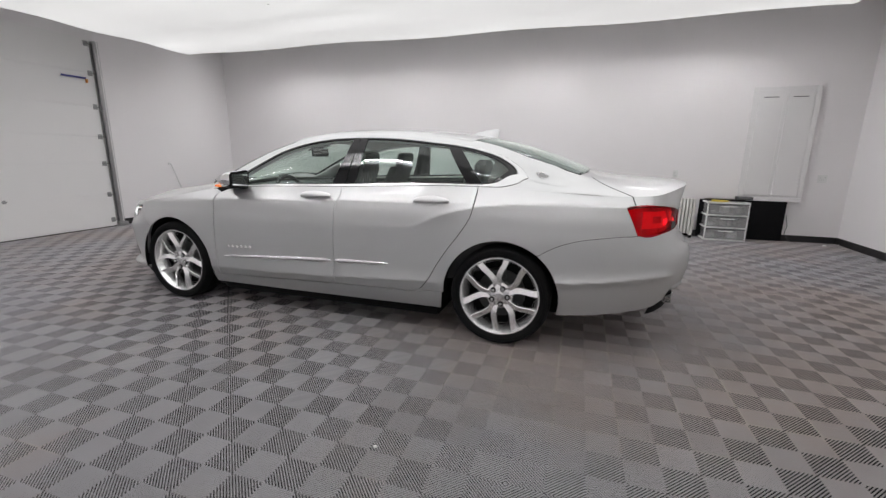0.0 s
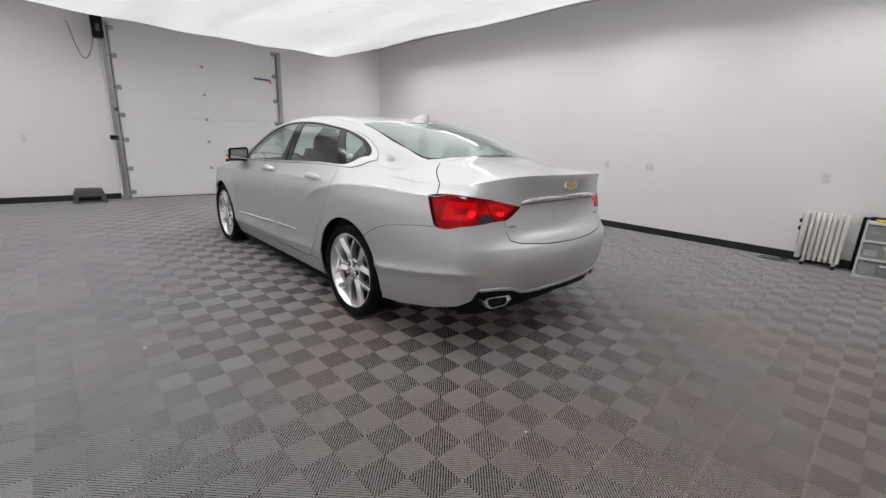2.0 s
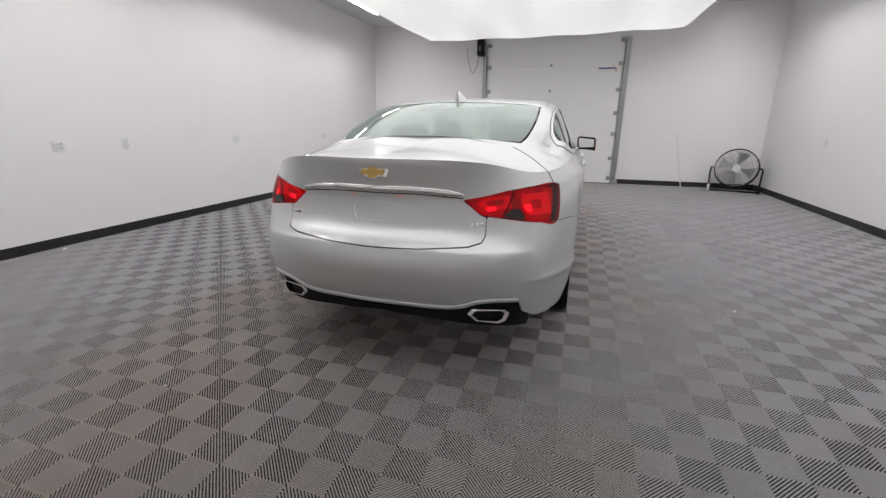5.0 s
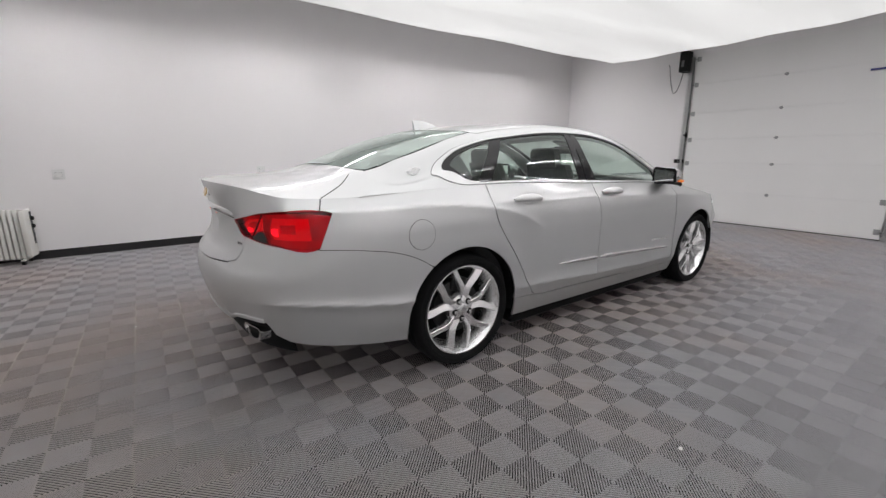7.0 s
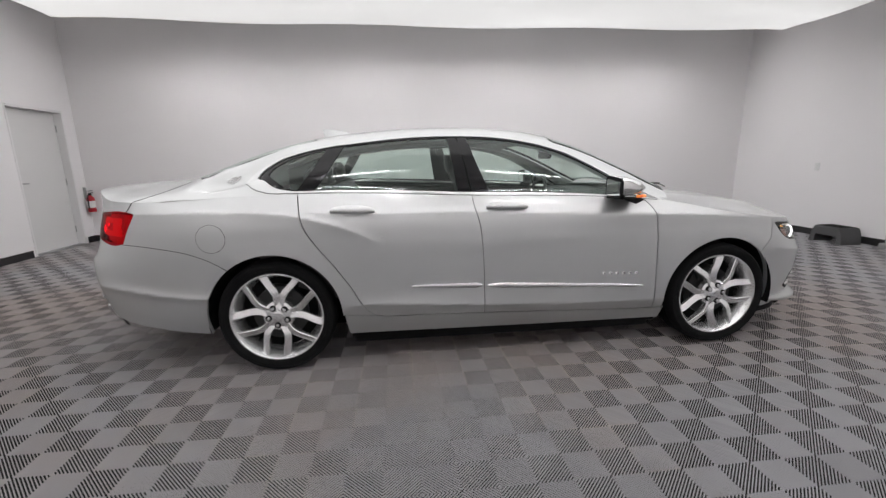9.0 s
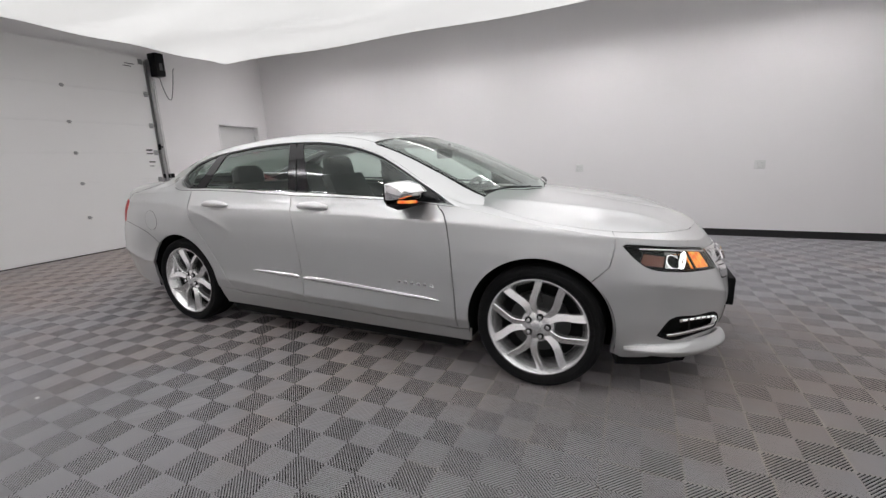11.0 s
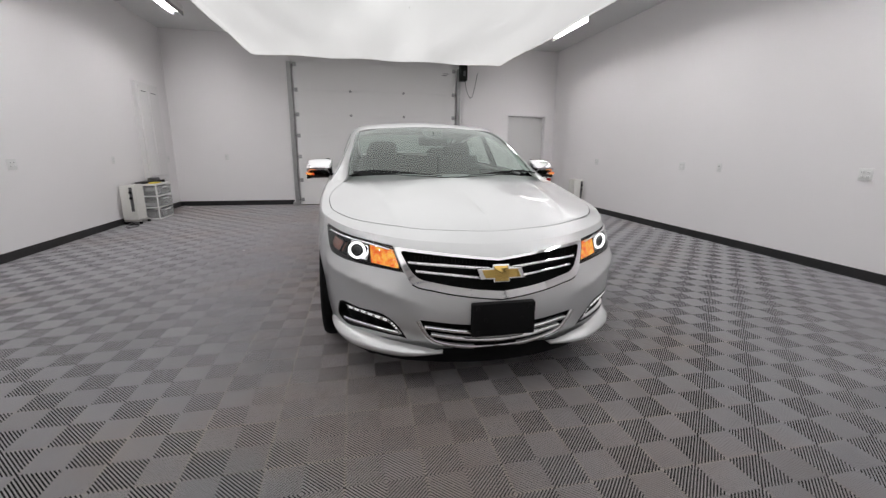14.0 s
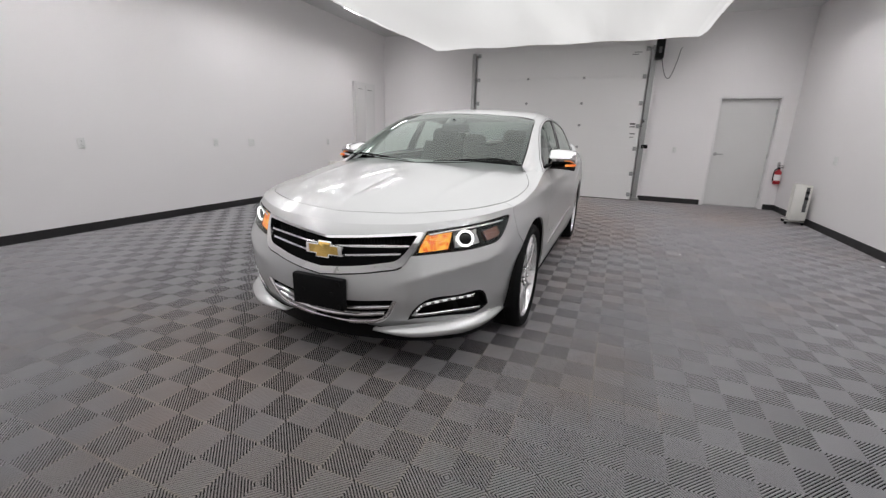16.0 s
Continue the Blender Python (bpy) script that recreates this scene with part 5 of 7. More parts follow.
    # ---- rear bumper
    o = cutb + [(-2.245, 0.801), (-2.44, 0.821), (-2.63, 0.843), (-2.695, 0.849), (-2.704, 0.838), (-2.713, 0.765), (-2.733, 0.737), (-2.80, 0.719), (-3.0, 0.704), (-3.25, 0.698), (-3.25, 0.421), (-3.05, 0.420), (-2.915, 0.417), (-2.818, 0.430), (-2.76, 0.455), (-2.69, 0.464), (-2.56, 0.460), (-2.53, 0.448), (-2.51, 0.42), (-2.49, 0.385), (-2.40, 0.345), (-2.20, 0.30), (-2.0, 0.275), (-1.80, 0.255)] + arch_pts(-1, 192, 129, 16)
    sk = fill(Skin(), low, o, step=0.016, lip=0.02, skip=lambda u, v: u < -3.2495)
    rb = whole("rear_bumper", sk, M_PAINT, car)
    pair("bumper_gap", strip(Skin(), low, cutb, 0.0015, 0.0010, 0.001), M_UNDER, rb)
    # dark valance below it
    o = [(-3.25, 0.425), (-2.915, 0.422), (-2.818, 0.435), (-2.76, 0.460), (-2.69, 0.469), (-2.55, 0.464), (-2.49, 0.40), (-2.40, 0.35), (-2.38, 0.27), (-2.6, 0.29), (-3.25, 0.34)]
    sk = fill(Skin(), low, o, step=0.03, off=-0.022, lip=0)
    whole("rear_valance", sk, M_SATIN, rb, "black plastic valance")
    sk = Skin()
    strip(sk, low, smooth_line([(-3.25, 0.422), (-3.05, 0.421), (-2.915, 0.418), (-2.818, 0.430), (-2.76, 0.455), (-2.69, 0.464), (-2.54, 0.458)], 6), 0.010, 0.010)
    whole("bumper_moulding", sk, M_PAINT, rb)
    return car, doors_f, doors_r, trunk, rb


DLO_TOP = smooth_line([(0.985, 0.05), (0.90, 0.19), (0.79, 0.31), (0.68, 0.356), (0.56, 0.385), (0.40, 0.408)], 4) + [(x, 0.408) for x in np.linspace(0.35, -0.95, 26)]
DLO = DLO_TOP + smooth_line([(-1.05, 0.418), (-1.25, 0.430), (-1.42, 0.432), (-1.52, 0.405), (-1.55, 0.35), (-1.53, 0.22), (-1.47, 0.08), (-1.41, 0.028), (-1.28, 0.010)], 4) + [(x, 0.008) for x in np.linspace(-1.2, 0.94, 28)] + [(0.975, 0.02)]
car, doors_f, doors_r, trunk, rear_bumper = make_car()


# ---------------------------------------------------------------- car: details
def at(surf, u, v, off=0.0, flip=False):
    """A place on a surface, its normal and its way along u."""
    u, v = np.array([u]), np.array([v])
    p, n = surf(u, v)[0], normals(surf, u, v)[0]
    t = surf(u + 0.004, v)[0] - surf(u - 0.004, v)[0]
    p, n, t = Vector(p + n * off), Vector(n), Vector(t).normalized()
    if flip:
        p.y, n.y, t.y = -p.y, -n.y, -t.y
    return p, n, t


SIDES = (False, True)

# ---- black sheets added behind the skin for shade in its gaps; cabin's side linings
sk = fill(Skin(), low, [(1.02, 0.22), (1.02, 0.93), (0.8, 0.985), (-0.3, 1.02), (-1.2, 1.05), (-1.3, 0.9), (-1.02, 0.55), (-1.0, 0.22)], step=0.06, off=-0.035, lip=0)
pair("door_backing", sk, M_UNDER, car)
sk = fill(Skin(), low, [(0.9, 0.35), (0.85, 0.99), (-0.3, 1.03), (-1.25, 1.055), (-1.3, 0.5), (-0.9, 0.35)], step=0.06, off=-0.10, lip=0)
pair("door_lining", sk, M_SEAT, car, "charcoal door lining")
sk = fill(Skin(), house, [(0.95, 0.0), (-1.4, 0.0), (-1.4, 0.012), (0.95, 0.012)], step=0.06, off=-0.05, lip=0.05)
pair("window_ledge", sk, M_SATIN, car)
sk = fill(Skin(), deck, [(-3.2, 0.05), (-3.2, 1.0), (-2.0, 1.0), (-2.0, 0.3), (-2.45, 0.05)], step=0.08, off=-0.035, lip=0)
whole("trunk_lining", sk, M_UNDER, car)
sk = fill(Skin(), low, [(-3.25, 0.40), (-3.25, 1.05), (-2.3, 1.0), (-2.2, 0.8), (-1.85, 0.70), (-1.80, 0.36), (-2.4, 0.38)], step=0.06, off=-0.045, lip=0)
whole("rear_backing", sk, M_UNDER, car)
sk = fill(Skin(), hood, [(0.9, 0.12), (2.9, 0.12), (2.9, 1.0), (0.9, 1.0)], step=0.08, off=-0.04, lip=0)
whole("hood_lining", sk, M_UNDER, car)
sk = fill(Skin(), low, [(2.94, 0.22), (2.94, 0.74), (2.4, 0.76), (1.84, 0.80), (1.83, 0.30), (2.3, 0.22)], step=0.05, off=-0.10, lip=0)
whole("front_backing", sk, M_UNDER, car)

# boxes hang low to keep light from the floor under the car
bm = bmesh.new()
box(bm, -0.98, 0.98, -0.84, 0.84, 0.125, 0.33, 0.03)
box(bm, -1.85, 1.85, -0.58, 0.58, 0.15, 0.62, 0.04)
box(bm, -2.22, -1.80, -0.62, 0.62, 0.220, 0.34, 0.03)
box(bm, -2.30, -1.80, -0.44, 0.44, 0.30, 0.60, 0.03)
box(bm, 1.80, 2.16, -0.66, 0.66, 0.145, 0.55, 0.05)
part("underbody", bm, M_UNDER, car, "dark underbody")
sk = fill(Skin(), low, [(2.94, 0.18), (2.94, 0.235), (2.3, 0.225), (1.84, 0.235), (1.83, 0.18)], step=0.04, off=-0.012, lip=0.06)
whole("chin_spoiler", sk, M_SATIN, car, "black plastic chin")

for sx in (1, -1):
    for sy in (1, -1):
        bm = bmesh.new()
        a0, a1 = (-12, 192)
        rings = []
        for y in (0.56, 0.70, 0.80, 0.885):
            rings.append([(sx * WHX + (ARCH + 0.006) * math.cos(radians(a0 + (a1 - a0) * k / 40)), sy * y, WHZ + (ARCH + 0.006) * math.sin(radians(a0 + (a1 - a0) * k / 40))) for k in range(41)])
        ring_loft(bm, rings, False)
        bm.faces.new([bm.verts.new(p) for p in rings[0]])
        part("wheel_arch_liner", bm, M_UNDER, car)


# ---- wheels
def make_wheel():
    w = new("wheel")
    w.parent = car
    bm = bmesh.new()
    prof = [(0.262, 0.082), (0.272, 0.097), (0.285, 0.108), (0.305, 0.116), (0.322, 0.114), (0.334, 0.100), (0.341, 0.080), (0.343, 0.062), (0.343, 0.040), (0.335, 0.038), (0.335, 0.030), (0.343, 0.028),
            (0.343, 0.004), (0.335, 0.002), (0.335, -0.006), (0.343, -0.008), (0.343, -0.032), (0.335, -0.034), (0.335, -0.042), (0.343, -0.044), (0.342, -0.075), (0.332, -0.10), (0.31, -0.115), (0.275, -0.10), (0.258, -0.08)]
    lathe(bm, prof, n=64)
    flip_out(bm)
    tyre = part("tyre", bm, M_TYRE, w, "black low-profile tyre")
    bm = bmesh.new()
    for r in (0.296, 0.312):
        tube(bm, [(r * math.cos(a), 0.1145, r * math.sin(a)) for a in (2 * math.pi * k / 64 for k in range(65))], 0.0016, 5, False)
    part("sidewall_rib", bm, M_TYRE, tyre)
    bm = bmesh.new()
    lathe(bm, [(0.268, 0.088), (0.274, 0.096), (0.271, 0.104), (0.264, 0.104), (0.258, 0.096), (0.244, 0.062), (0.230, 0.030), (0.226, 0.0), (0.244, -0.085), (0.262, -0.09)], n=64)
    flip_out(bm)
    rim_ob = part("rim", bm, M_ALLOY, w, "bright polished alloy rim")
    # five Y-shaped spokes
    for k in range(5):
        for sg in (-1, 1):
            bm = bmesh.new()
            a = radians(90 + 72 * k)
            rings = []
            for r, da, hw, fy, dp in ((0.042, 15, 0.014, 0.076, 0.05), (0.075, 10.0, 0.0165, 0.083, 0.045), (0.105, 8.0, 0.0185, 0.088, 0.042), (0.130, 8.6, 0.0200, 0.091, 0.040), (0.165, 13.2, 0.0205, 0.093, 0.038), (0.205, 18.6, 0.0200, 0.094, 0.036), (0.238, 20.8, 0.0200, 0.093, 0.036), (0.261, 21.6, 0.0210, 0.092, 0.036)):
                an = a + sg * radians(da)
                c = Vector((r * math.cos(an), 0, r * math.sin(an)))
                sd = Vector((-math.sin(an), 0, math.cos(an))) * sg
                f = Vector((0, 1, 0))
                rings.append([c - sd * hw + f * (fy - dp), c - sd * hw + f * (fy - 0.016), c - sd * hw * 0.1 + f * (fy - 0.006), c + sd * hw * 0.8 + f * fy, c + sd * hw + f * (fy - 0.004), c + sd * hw + f * (fy - dp)])
            ring_loft(bm, rings, True, True, True)
            flip_out(bm)
            part("spoke", bm, M_ALLOY, rim_ob, smooth=25)
    bm = bmesh.new()
    lathe(bm, [(0.001, 0.030), (0.094, 0.030), (0.090, 0.068), (0.066, 0.079), (0.036, 0.082), (0.034, 0.088), (0.026, 0.091), (0.001, 0.092)], n=40)
    flip_out(bm)
    hub = part("hub", bm, M_ALLOY, rim_ob, "alloy hub with a small cap")
    bm = bmesh.new()
    lathe(bm, [(0.001, 0.0925), (0.020, 0.0922), (0.021, 0.0905)], n=24)
    part("centre_cap", bm, M_REFLECT, hub)
    for k in range(5):
        a = radians(54 + 72 * k)
        bm = bmesh.new()
        o = (0.057 * math.cos(a), 0, 0.057 * math.sin(a))
        lathe(bm, [(0.0115, 0.070), (0.0115, 0.0905), (0.0095, 0.0945), (0.001, 0.0955)], o, n=10)
        flip_out(bm)
        part("wheel_nut", bm, M_CHROME, rim_ob)
        # raised black disc in place of the shade round the nut
        bm = bmesh.new()
        lathe(bm, [(0.0185, 0.070), (0.0185, 0.0835), (0.001, 0.0835)], o, n=14)
        flip_out(bm)
        part("nut_shade", bm, M_UNDER, rim_ob)
    bm = bmesh.new()
    lathe(bm, [(0.001, 0.012), (0.165, 0.012), (0.165, -0.012), (0.001, -0.012)], n=40)
    flip_out(bm)
    disc = part("brake_disc", bm, M_RIMIN, w, "grey steel brake disc")
    bm = bmesh.new()
    lathe(bm, [(0.001, -0.02), (0.226, -0.02), (0.226, -0.06), (0.001, -0.06)], n=40)
    flip_out(bm)
    part("wheel_back", bm, M_UNDER, w)
    bm = bmesh.new()
    box(bm, -0.06, 0.06, -0.04, 0.035, 0.10, 0.175, 0.012)
    part("brake_caliper", bm, M_RIMIN, disc)
    return w


wheel = make_wheel()
wheel.location = (-WHX, 0.788, WHZ)
wheel.rotation_euler = (0, radians(12), 0)
for x, y, rz, turn in ((WHX, 0.788, 0, 70), (-WHX, -0.788, 180, -7), (WHX, -0.788, 180, 20)):
    copy_thing(wheel, pose(x, y, WHZ) @ pose(0, 0, 0, 0, 0, rz) @ pose(0, 0, 0, 0, turn, 0))

# ---- windows
DLO_IN = smooth_line([(0.955, 0.055), (0.875, 0.185), (0.77, 0.293), (0.665, 0.337), (0.55, 0.367), (0.40, 0.396)], 4) + [(x, 0.396) for x in np.linspace(0.35, -0.95, 26)] + smooth_line([(-1.05, 0.402), (-1.25, 0.412), (-1.39, 0.412), (-1.465, 0.388), (-1.485, 0.335), (-1.435, 0.20), (-1.35, 0.06), (-1.27, 0.028)], 4) + [(x, 0.024) for x in np.linspace(-1.2, 0.90, 28)] + [(0.945, 0.03)]
PANE_F = [(0.70, 0.305), (0.62, 0.338), (0.52, 0.362), (0.40, 0.380)] + [(x, 0.383) for x in np.linspace(0.34, -0.248, 12)] + [(-0.122, 0.030)] + [(x, 0.030) for x in np.linspace(-0.08, 0.66, 14)] + [(0.70, 0.10)]
PANE_R = [(x, 0.384) for x in np.linspace(-0.365, -0.992, 16)] + [(-1.16, 0.030)] + [(x, 0.030) for x in np.linspace(-1.12, -0.312, 12)]
PANE_Q = [(x, 0.387) for x in np.linspace(-1.092, -1.33, 8)] + [(-1.40, 0.368), (-1.43, 0.320), (-1.398, 0.205), (-1.33, 0.070), (-1.265, 0.034)]
sk = fill(Skin(), house, DLO, [DLO_IN], step=0.03, off=0.0045, lip=0.045)
pair("surround_gap", strip(Skin(), house, grown(DLO, 0.003) + grown(DLO, 0.003)[:1], 0.0016, 0.001, 0.001), M_UNDER, car)
pair("window_surround", sk, M_SATINCHROME, car, "bright chrome window surround")
sk = fill(Skin(), pane, grown(DLO_IN, 0.009), [PANE_F, PANE_R, PANE_Q], step=0.04, off=-0.003, lip=0.01)
pair("window_pillar_trim", sk, M_TRIM, car, "gloss black pillar trim")
for nm, o, m, pa in (("front_window", PANE_F, M_GLASS, doors_f), ("rear_window_pane", PANE_R, M_GLASSD, doors_r), ("quarter_window", PANE_Q, M_GLASSD, car)):
    sk = fill(Skin(), pane, grown(o, 0.002), step=0.05, off=-0.006, lip=0)
    for ob in pair(nm, sk, m, pa, "green-tinted glass"):
        ob.visible_shadow = False
# rubber line between the doors' frames at the middle pillar
sk = strip(Skin(), pane, [(-0.232, 0.02), (-0.262, 0.20), (-0.305, 0.39)], 0.003, 0.0012, 0.002)
pair("pillar_gap", sk, M_UNDER, car)

# headliner and inner pillars
o = [(x, 0.43) for x in np.linspace(0.30, -1.35, 16)] + [(-1.1, 0.52), (-1.06, 0.68), (-1.05, 0.85)] + [(0.40, 0.85), (0.38, 0.68), (0.32, 0.50)]
sk = fill(Skin(), house, o, step=0.07, off=-0.035, lip=0)
whole("headliner", sk, M_BEIGE, car, "pale grey headliner")
o = [(-1.42, 0.0), (-1.30, 0.10), (-1.33, 0.38), (-1.15, 0.46), (-1.12, 0.50), (-1.94, 0.50), (-1.94, 0.0)]
sk = fill(Skin(), house, o, step=0.07, off=-0.03, lip=0)
pair("inner_pillar", sk, M_DASH, car)


# ---- mouldings, handles, badges on the sides
def moulding(line, a, b):
    u = smooth_line(line, 6)
    half = np.array([a + (b - a) * k / (len(u) - 1) for k in range(len(u))])
    half[0] *= 0.35
    half[-1] *= 0.35
    return strip(Skin(), low, u, half * 1.4, 0.013, 0.004)


pair("door_moulding", moulding([(-0.150, 0.489), (0.35, 0.466), (0.86, 0.440)], 0.0125, 0.006), M_CHROME, doors_f, "bright chrome strip")
pair("door_moulding", moulding([(-0.185, 0.491), (-0.4, 0.499), (-0.615, 0.507)], 0.0125, 0.004), M_CHROME, doors_r, "bright chrome strip")
for fl in SIDES:
    for k in range(6):
        p, n, t = at(low, 0.60 + k * 0.043, 0.533 - k * 0.0014, 0.0, fl)
        up = Vector((0, 0, 1))
        bm = bmesh.new()
        ring_loft(bm, [[p + n * d + t * a + up * b for a, b in ((-0.013 * s, -0.008 * s), (0.013 * s, -0.008 * s), (0.009 * s, 0.008 * s), (-0.009 * s, 0.008 * s))] for d, s in ((-0.002, 1), (0.003, 1), (0.004, 0.85))], True, False, True)
        flip_out(bm)
        part("badge_bar", bm, M_CHROME, doors_f[int(fl)], "small chrome badge bar")

for fl in SIDES:
    for x0, dr in ((-0.94, doors_r), (-0.03, doors_f)):
        # scooped cup behind the grip
        bm = bmesh.new()
        rows = []
        for r, d in ((1.0, 0.0012), (0.8, 0.0025), (0.5, 0.0035), (0.05, 0.004)):
            ring = []
            for k in range(20):
                a = 2 * math.pi * k / 20
                p, n, t = at(low, x0 + 0.070 * r * math.cos(a), 0.966 + 0.031 * r * math.sin(a), d, fl)
                ring.append(p)
            rows.append(ring)
        ring_loft(bm, rows, True, False, True)
        flip_out(bm)
        part("handle_cup", bm, M_PAINT, dr[int(fl)])
        bm = bmesh.new()
        rings = []
        for k in range(15):
            q = k / 14
            x = x0 - 0.125 + 0.250 * q
            bow = math.sin(math.pi * q) ** 0.6
            p, n, t = at(low, x, 0.968 - 0.004 * q, 0.004 + 0.026 * bow, fl)
            hh = 0.010 + 0.016 * bow
            up = (at(low, x, 0.985, 0.0, fl)[0] - at(low, x, 0.950, 0.0, fl)[0]).normalized()
            rings.append([p + n * (0.0115 * math.cos(a)) + up * (hh * math.sin(a)) for a in (2 * math.pi * j / 12 for j in range(12))])
        ring_loft(bm, rings, True, True, True)
        flip_out(bm)
        part("door_handle", bm, M_SATINCHROME, dr[int(fl)], "bright silver bow handle")

# emblem on the rear pillar: a slim chrome outline
for fl in SIDES:
    bm = bmesh.new()
    loop = []
    for k in range(25):
        a = 2 * math.pi * k / 24
        p, n, t = at(house, -1.64 + 0.027 * math.cos(a), 0.42 + 0.021 * math.sin(a), 0.003, fl)
        loop.append(p)
    tube(bm, loop, 0.0028, 6, False)
    for dv in (-0.008, 0.004):
        tube(bm, [at(house, -1.64 + q, 0.42 + dv + 0.012 * abs(q) / 0.05, 0.004, fl)[0] for q in (-0.042, -0.022, 0, 0.022, 0.040)], 0.0026, 6)
    part("pillar_emblem", bm, M_CHROME, car, "small chrome emblem")

# fuel flap on the car's right
ring = [(-1.725 + 0.078 * math.cos(a), 0.833 + 0.078 * math.sin(a)) for a in (2 * math.pi * k / 40 for k in range(41))]
sk = strip(Skin(), low, ring, 0.0022, 0.0012, 0.001)
ob = new("fuel_flap_gap", sk.mesh("fuel_flap_gap", M_UNDER, True))
ob.parent = car
sk = fill(Skin(), low, ring[:-1], step=0.03, off=0.0012, lip=0.001)
ob = new("fuel_flap", sk.mesh("fuel_flap", M_PAINT, True))
ob.parent = car
ob["label"] = "round body-coloured fuel flap"


# ---- door mirrors
def door_mirror(fl):
    sg = -1 if fl else 1
    root = new("door_mirror")
    root.parent = car
    root["label"] = "chrome-capped door mirror with a lit amber strip"

    def shell(za, zb, grow=0.0, x0=0.615, fwd=0.195):
        bm = bmesh.new()
        rings = []
        for k in range(11):
            q = k / 10
            y = 0.848 + 0.196 * q
            ex = (1 - (2 * abs(q - 0.5)) ** 3.2)
            f = fwd * (0.70 + 0.30 * ex ** 0.5) * (1 - 0.18 * q) + grow
            h0 = za - grow + 0.022 * (1 - q) * 0 + 0.012 * q
            h1 = zb + grow - 0.010 * q - 0.010 * (1 - ex)
            ring = [(x0 - grow, y, h0), (x0 - grow, y, h1), (x0 + 0.35 * f, y, h1 - 0.004), (x0 + 0.75 * f, y, h1 - 0.026), (x0 + f, y, (h0 + h1) / 2 - 0.008), (x0 + 0.8 * f, y, h0 + 0.008), (x0 + 0.4 * f, y, h0)]
            rings.append([(x, sg * yy, z) for x, yy, z in ring])
        ring_loft(bm, rings, True, True, True)
        bmesh.ops.bevel(bm, geom=bm.edges[:], offset=0.004, segments=1, affect="EDGES")
        flip_out(bm)
        return bm

    part("mirror_cap", shell(1.020, 1.140), M_CHROME, root, "bright chrome cap", 60)
    part("mirror_base", shell(0.994, 1.026, -0.004), M_SATIN, root, "black lower shell", 60)
    bm = bmesh.new()
    rings = []
    for q, x, y, z, r in ((0, 0.60, 0.80, 0.995, 0.035), (0.5, 0.66, 0.86, 1.005, 0.026), (1, 0.68, 0.90, 1.012, 0.020)):
        rings.append([(x + 1.5 * r * math.cos(a), sg * y, z + 0.7 * r * math.sin(a)) for a in (2 * math.pi * j / 12 for j in range(12))])
    ring_loft(bm, rings, True, True, True)
    flip_out(bm)
    part("mirror_arm", bm, M_SATIN, root)
    bm = bmesh.new()
    tube(bm, [(0.62 + 0.163 - 0.03 * q * q, sg * (0.945 + 0.095 * q), 1.020 + 0.004 * q) for q in (0.4, 0.6, 0.75, 0.9)] + [(0.70, sg * 1.046, 1.024)], 0.0085, 8)
    part("turn_lamp", bm, M_AMBER, root, "lit amber turn strip")
    bm = bmesh.new()
    ring_loft(bm, [[(x, sg * (0.952 + (y - 0.952) * sc), 1.066 + (z - 1.066) * sc) for y, z in ((0.845, 1.004), (0.866, 0.996), (1.026, 1.004), (1.046, 1.022), (1.046, 1.110), (1.026, 1.130), (0.866, 1.142), (0.845, 1.126))] for x, sc in ((0.622, 0.95), (0.610, 0.95), (0.606, 0.92))], True, True, True)
    flip_out(bm)
    part("mirror_bezel", bm, M_SATIN, root, "black mirror bezel")
    bm = bmesh.new()
    v = [bm.verts.new((0.6045 + 0.02 * (z - 1.06), sg * y, z)) for y, z in ((0.866, 1.018), (1.024, 1.026), (1.024, 1.106), (0.866, 1.120))]
    bm.faces.new(v)
    flip_out(bm)
    part("mirror_glass", bm, material("mirror_silver", (0.9, 0.9, 0.9), 0.02, 1.0, vary=0.0, rough_vary=0) if "mirror_silver" not in bpy.data.materials else bpy.data.materials["mirror_silver"], root, "silvered mirror glass")


for fl in SIDES:
    door_mirror(fl)


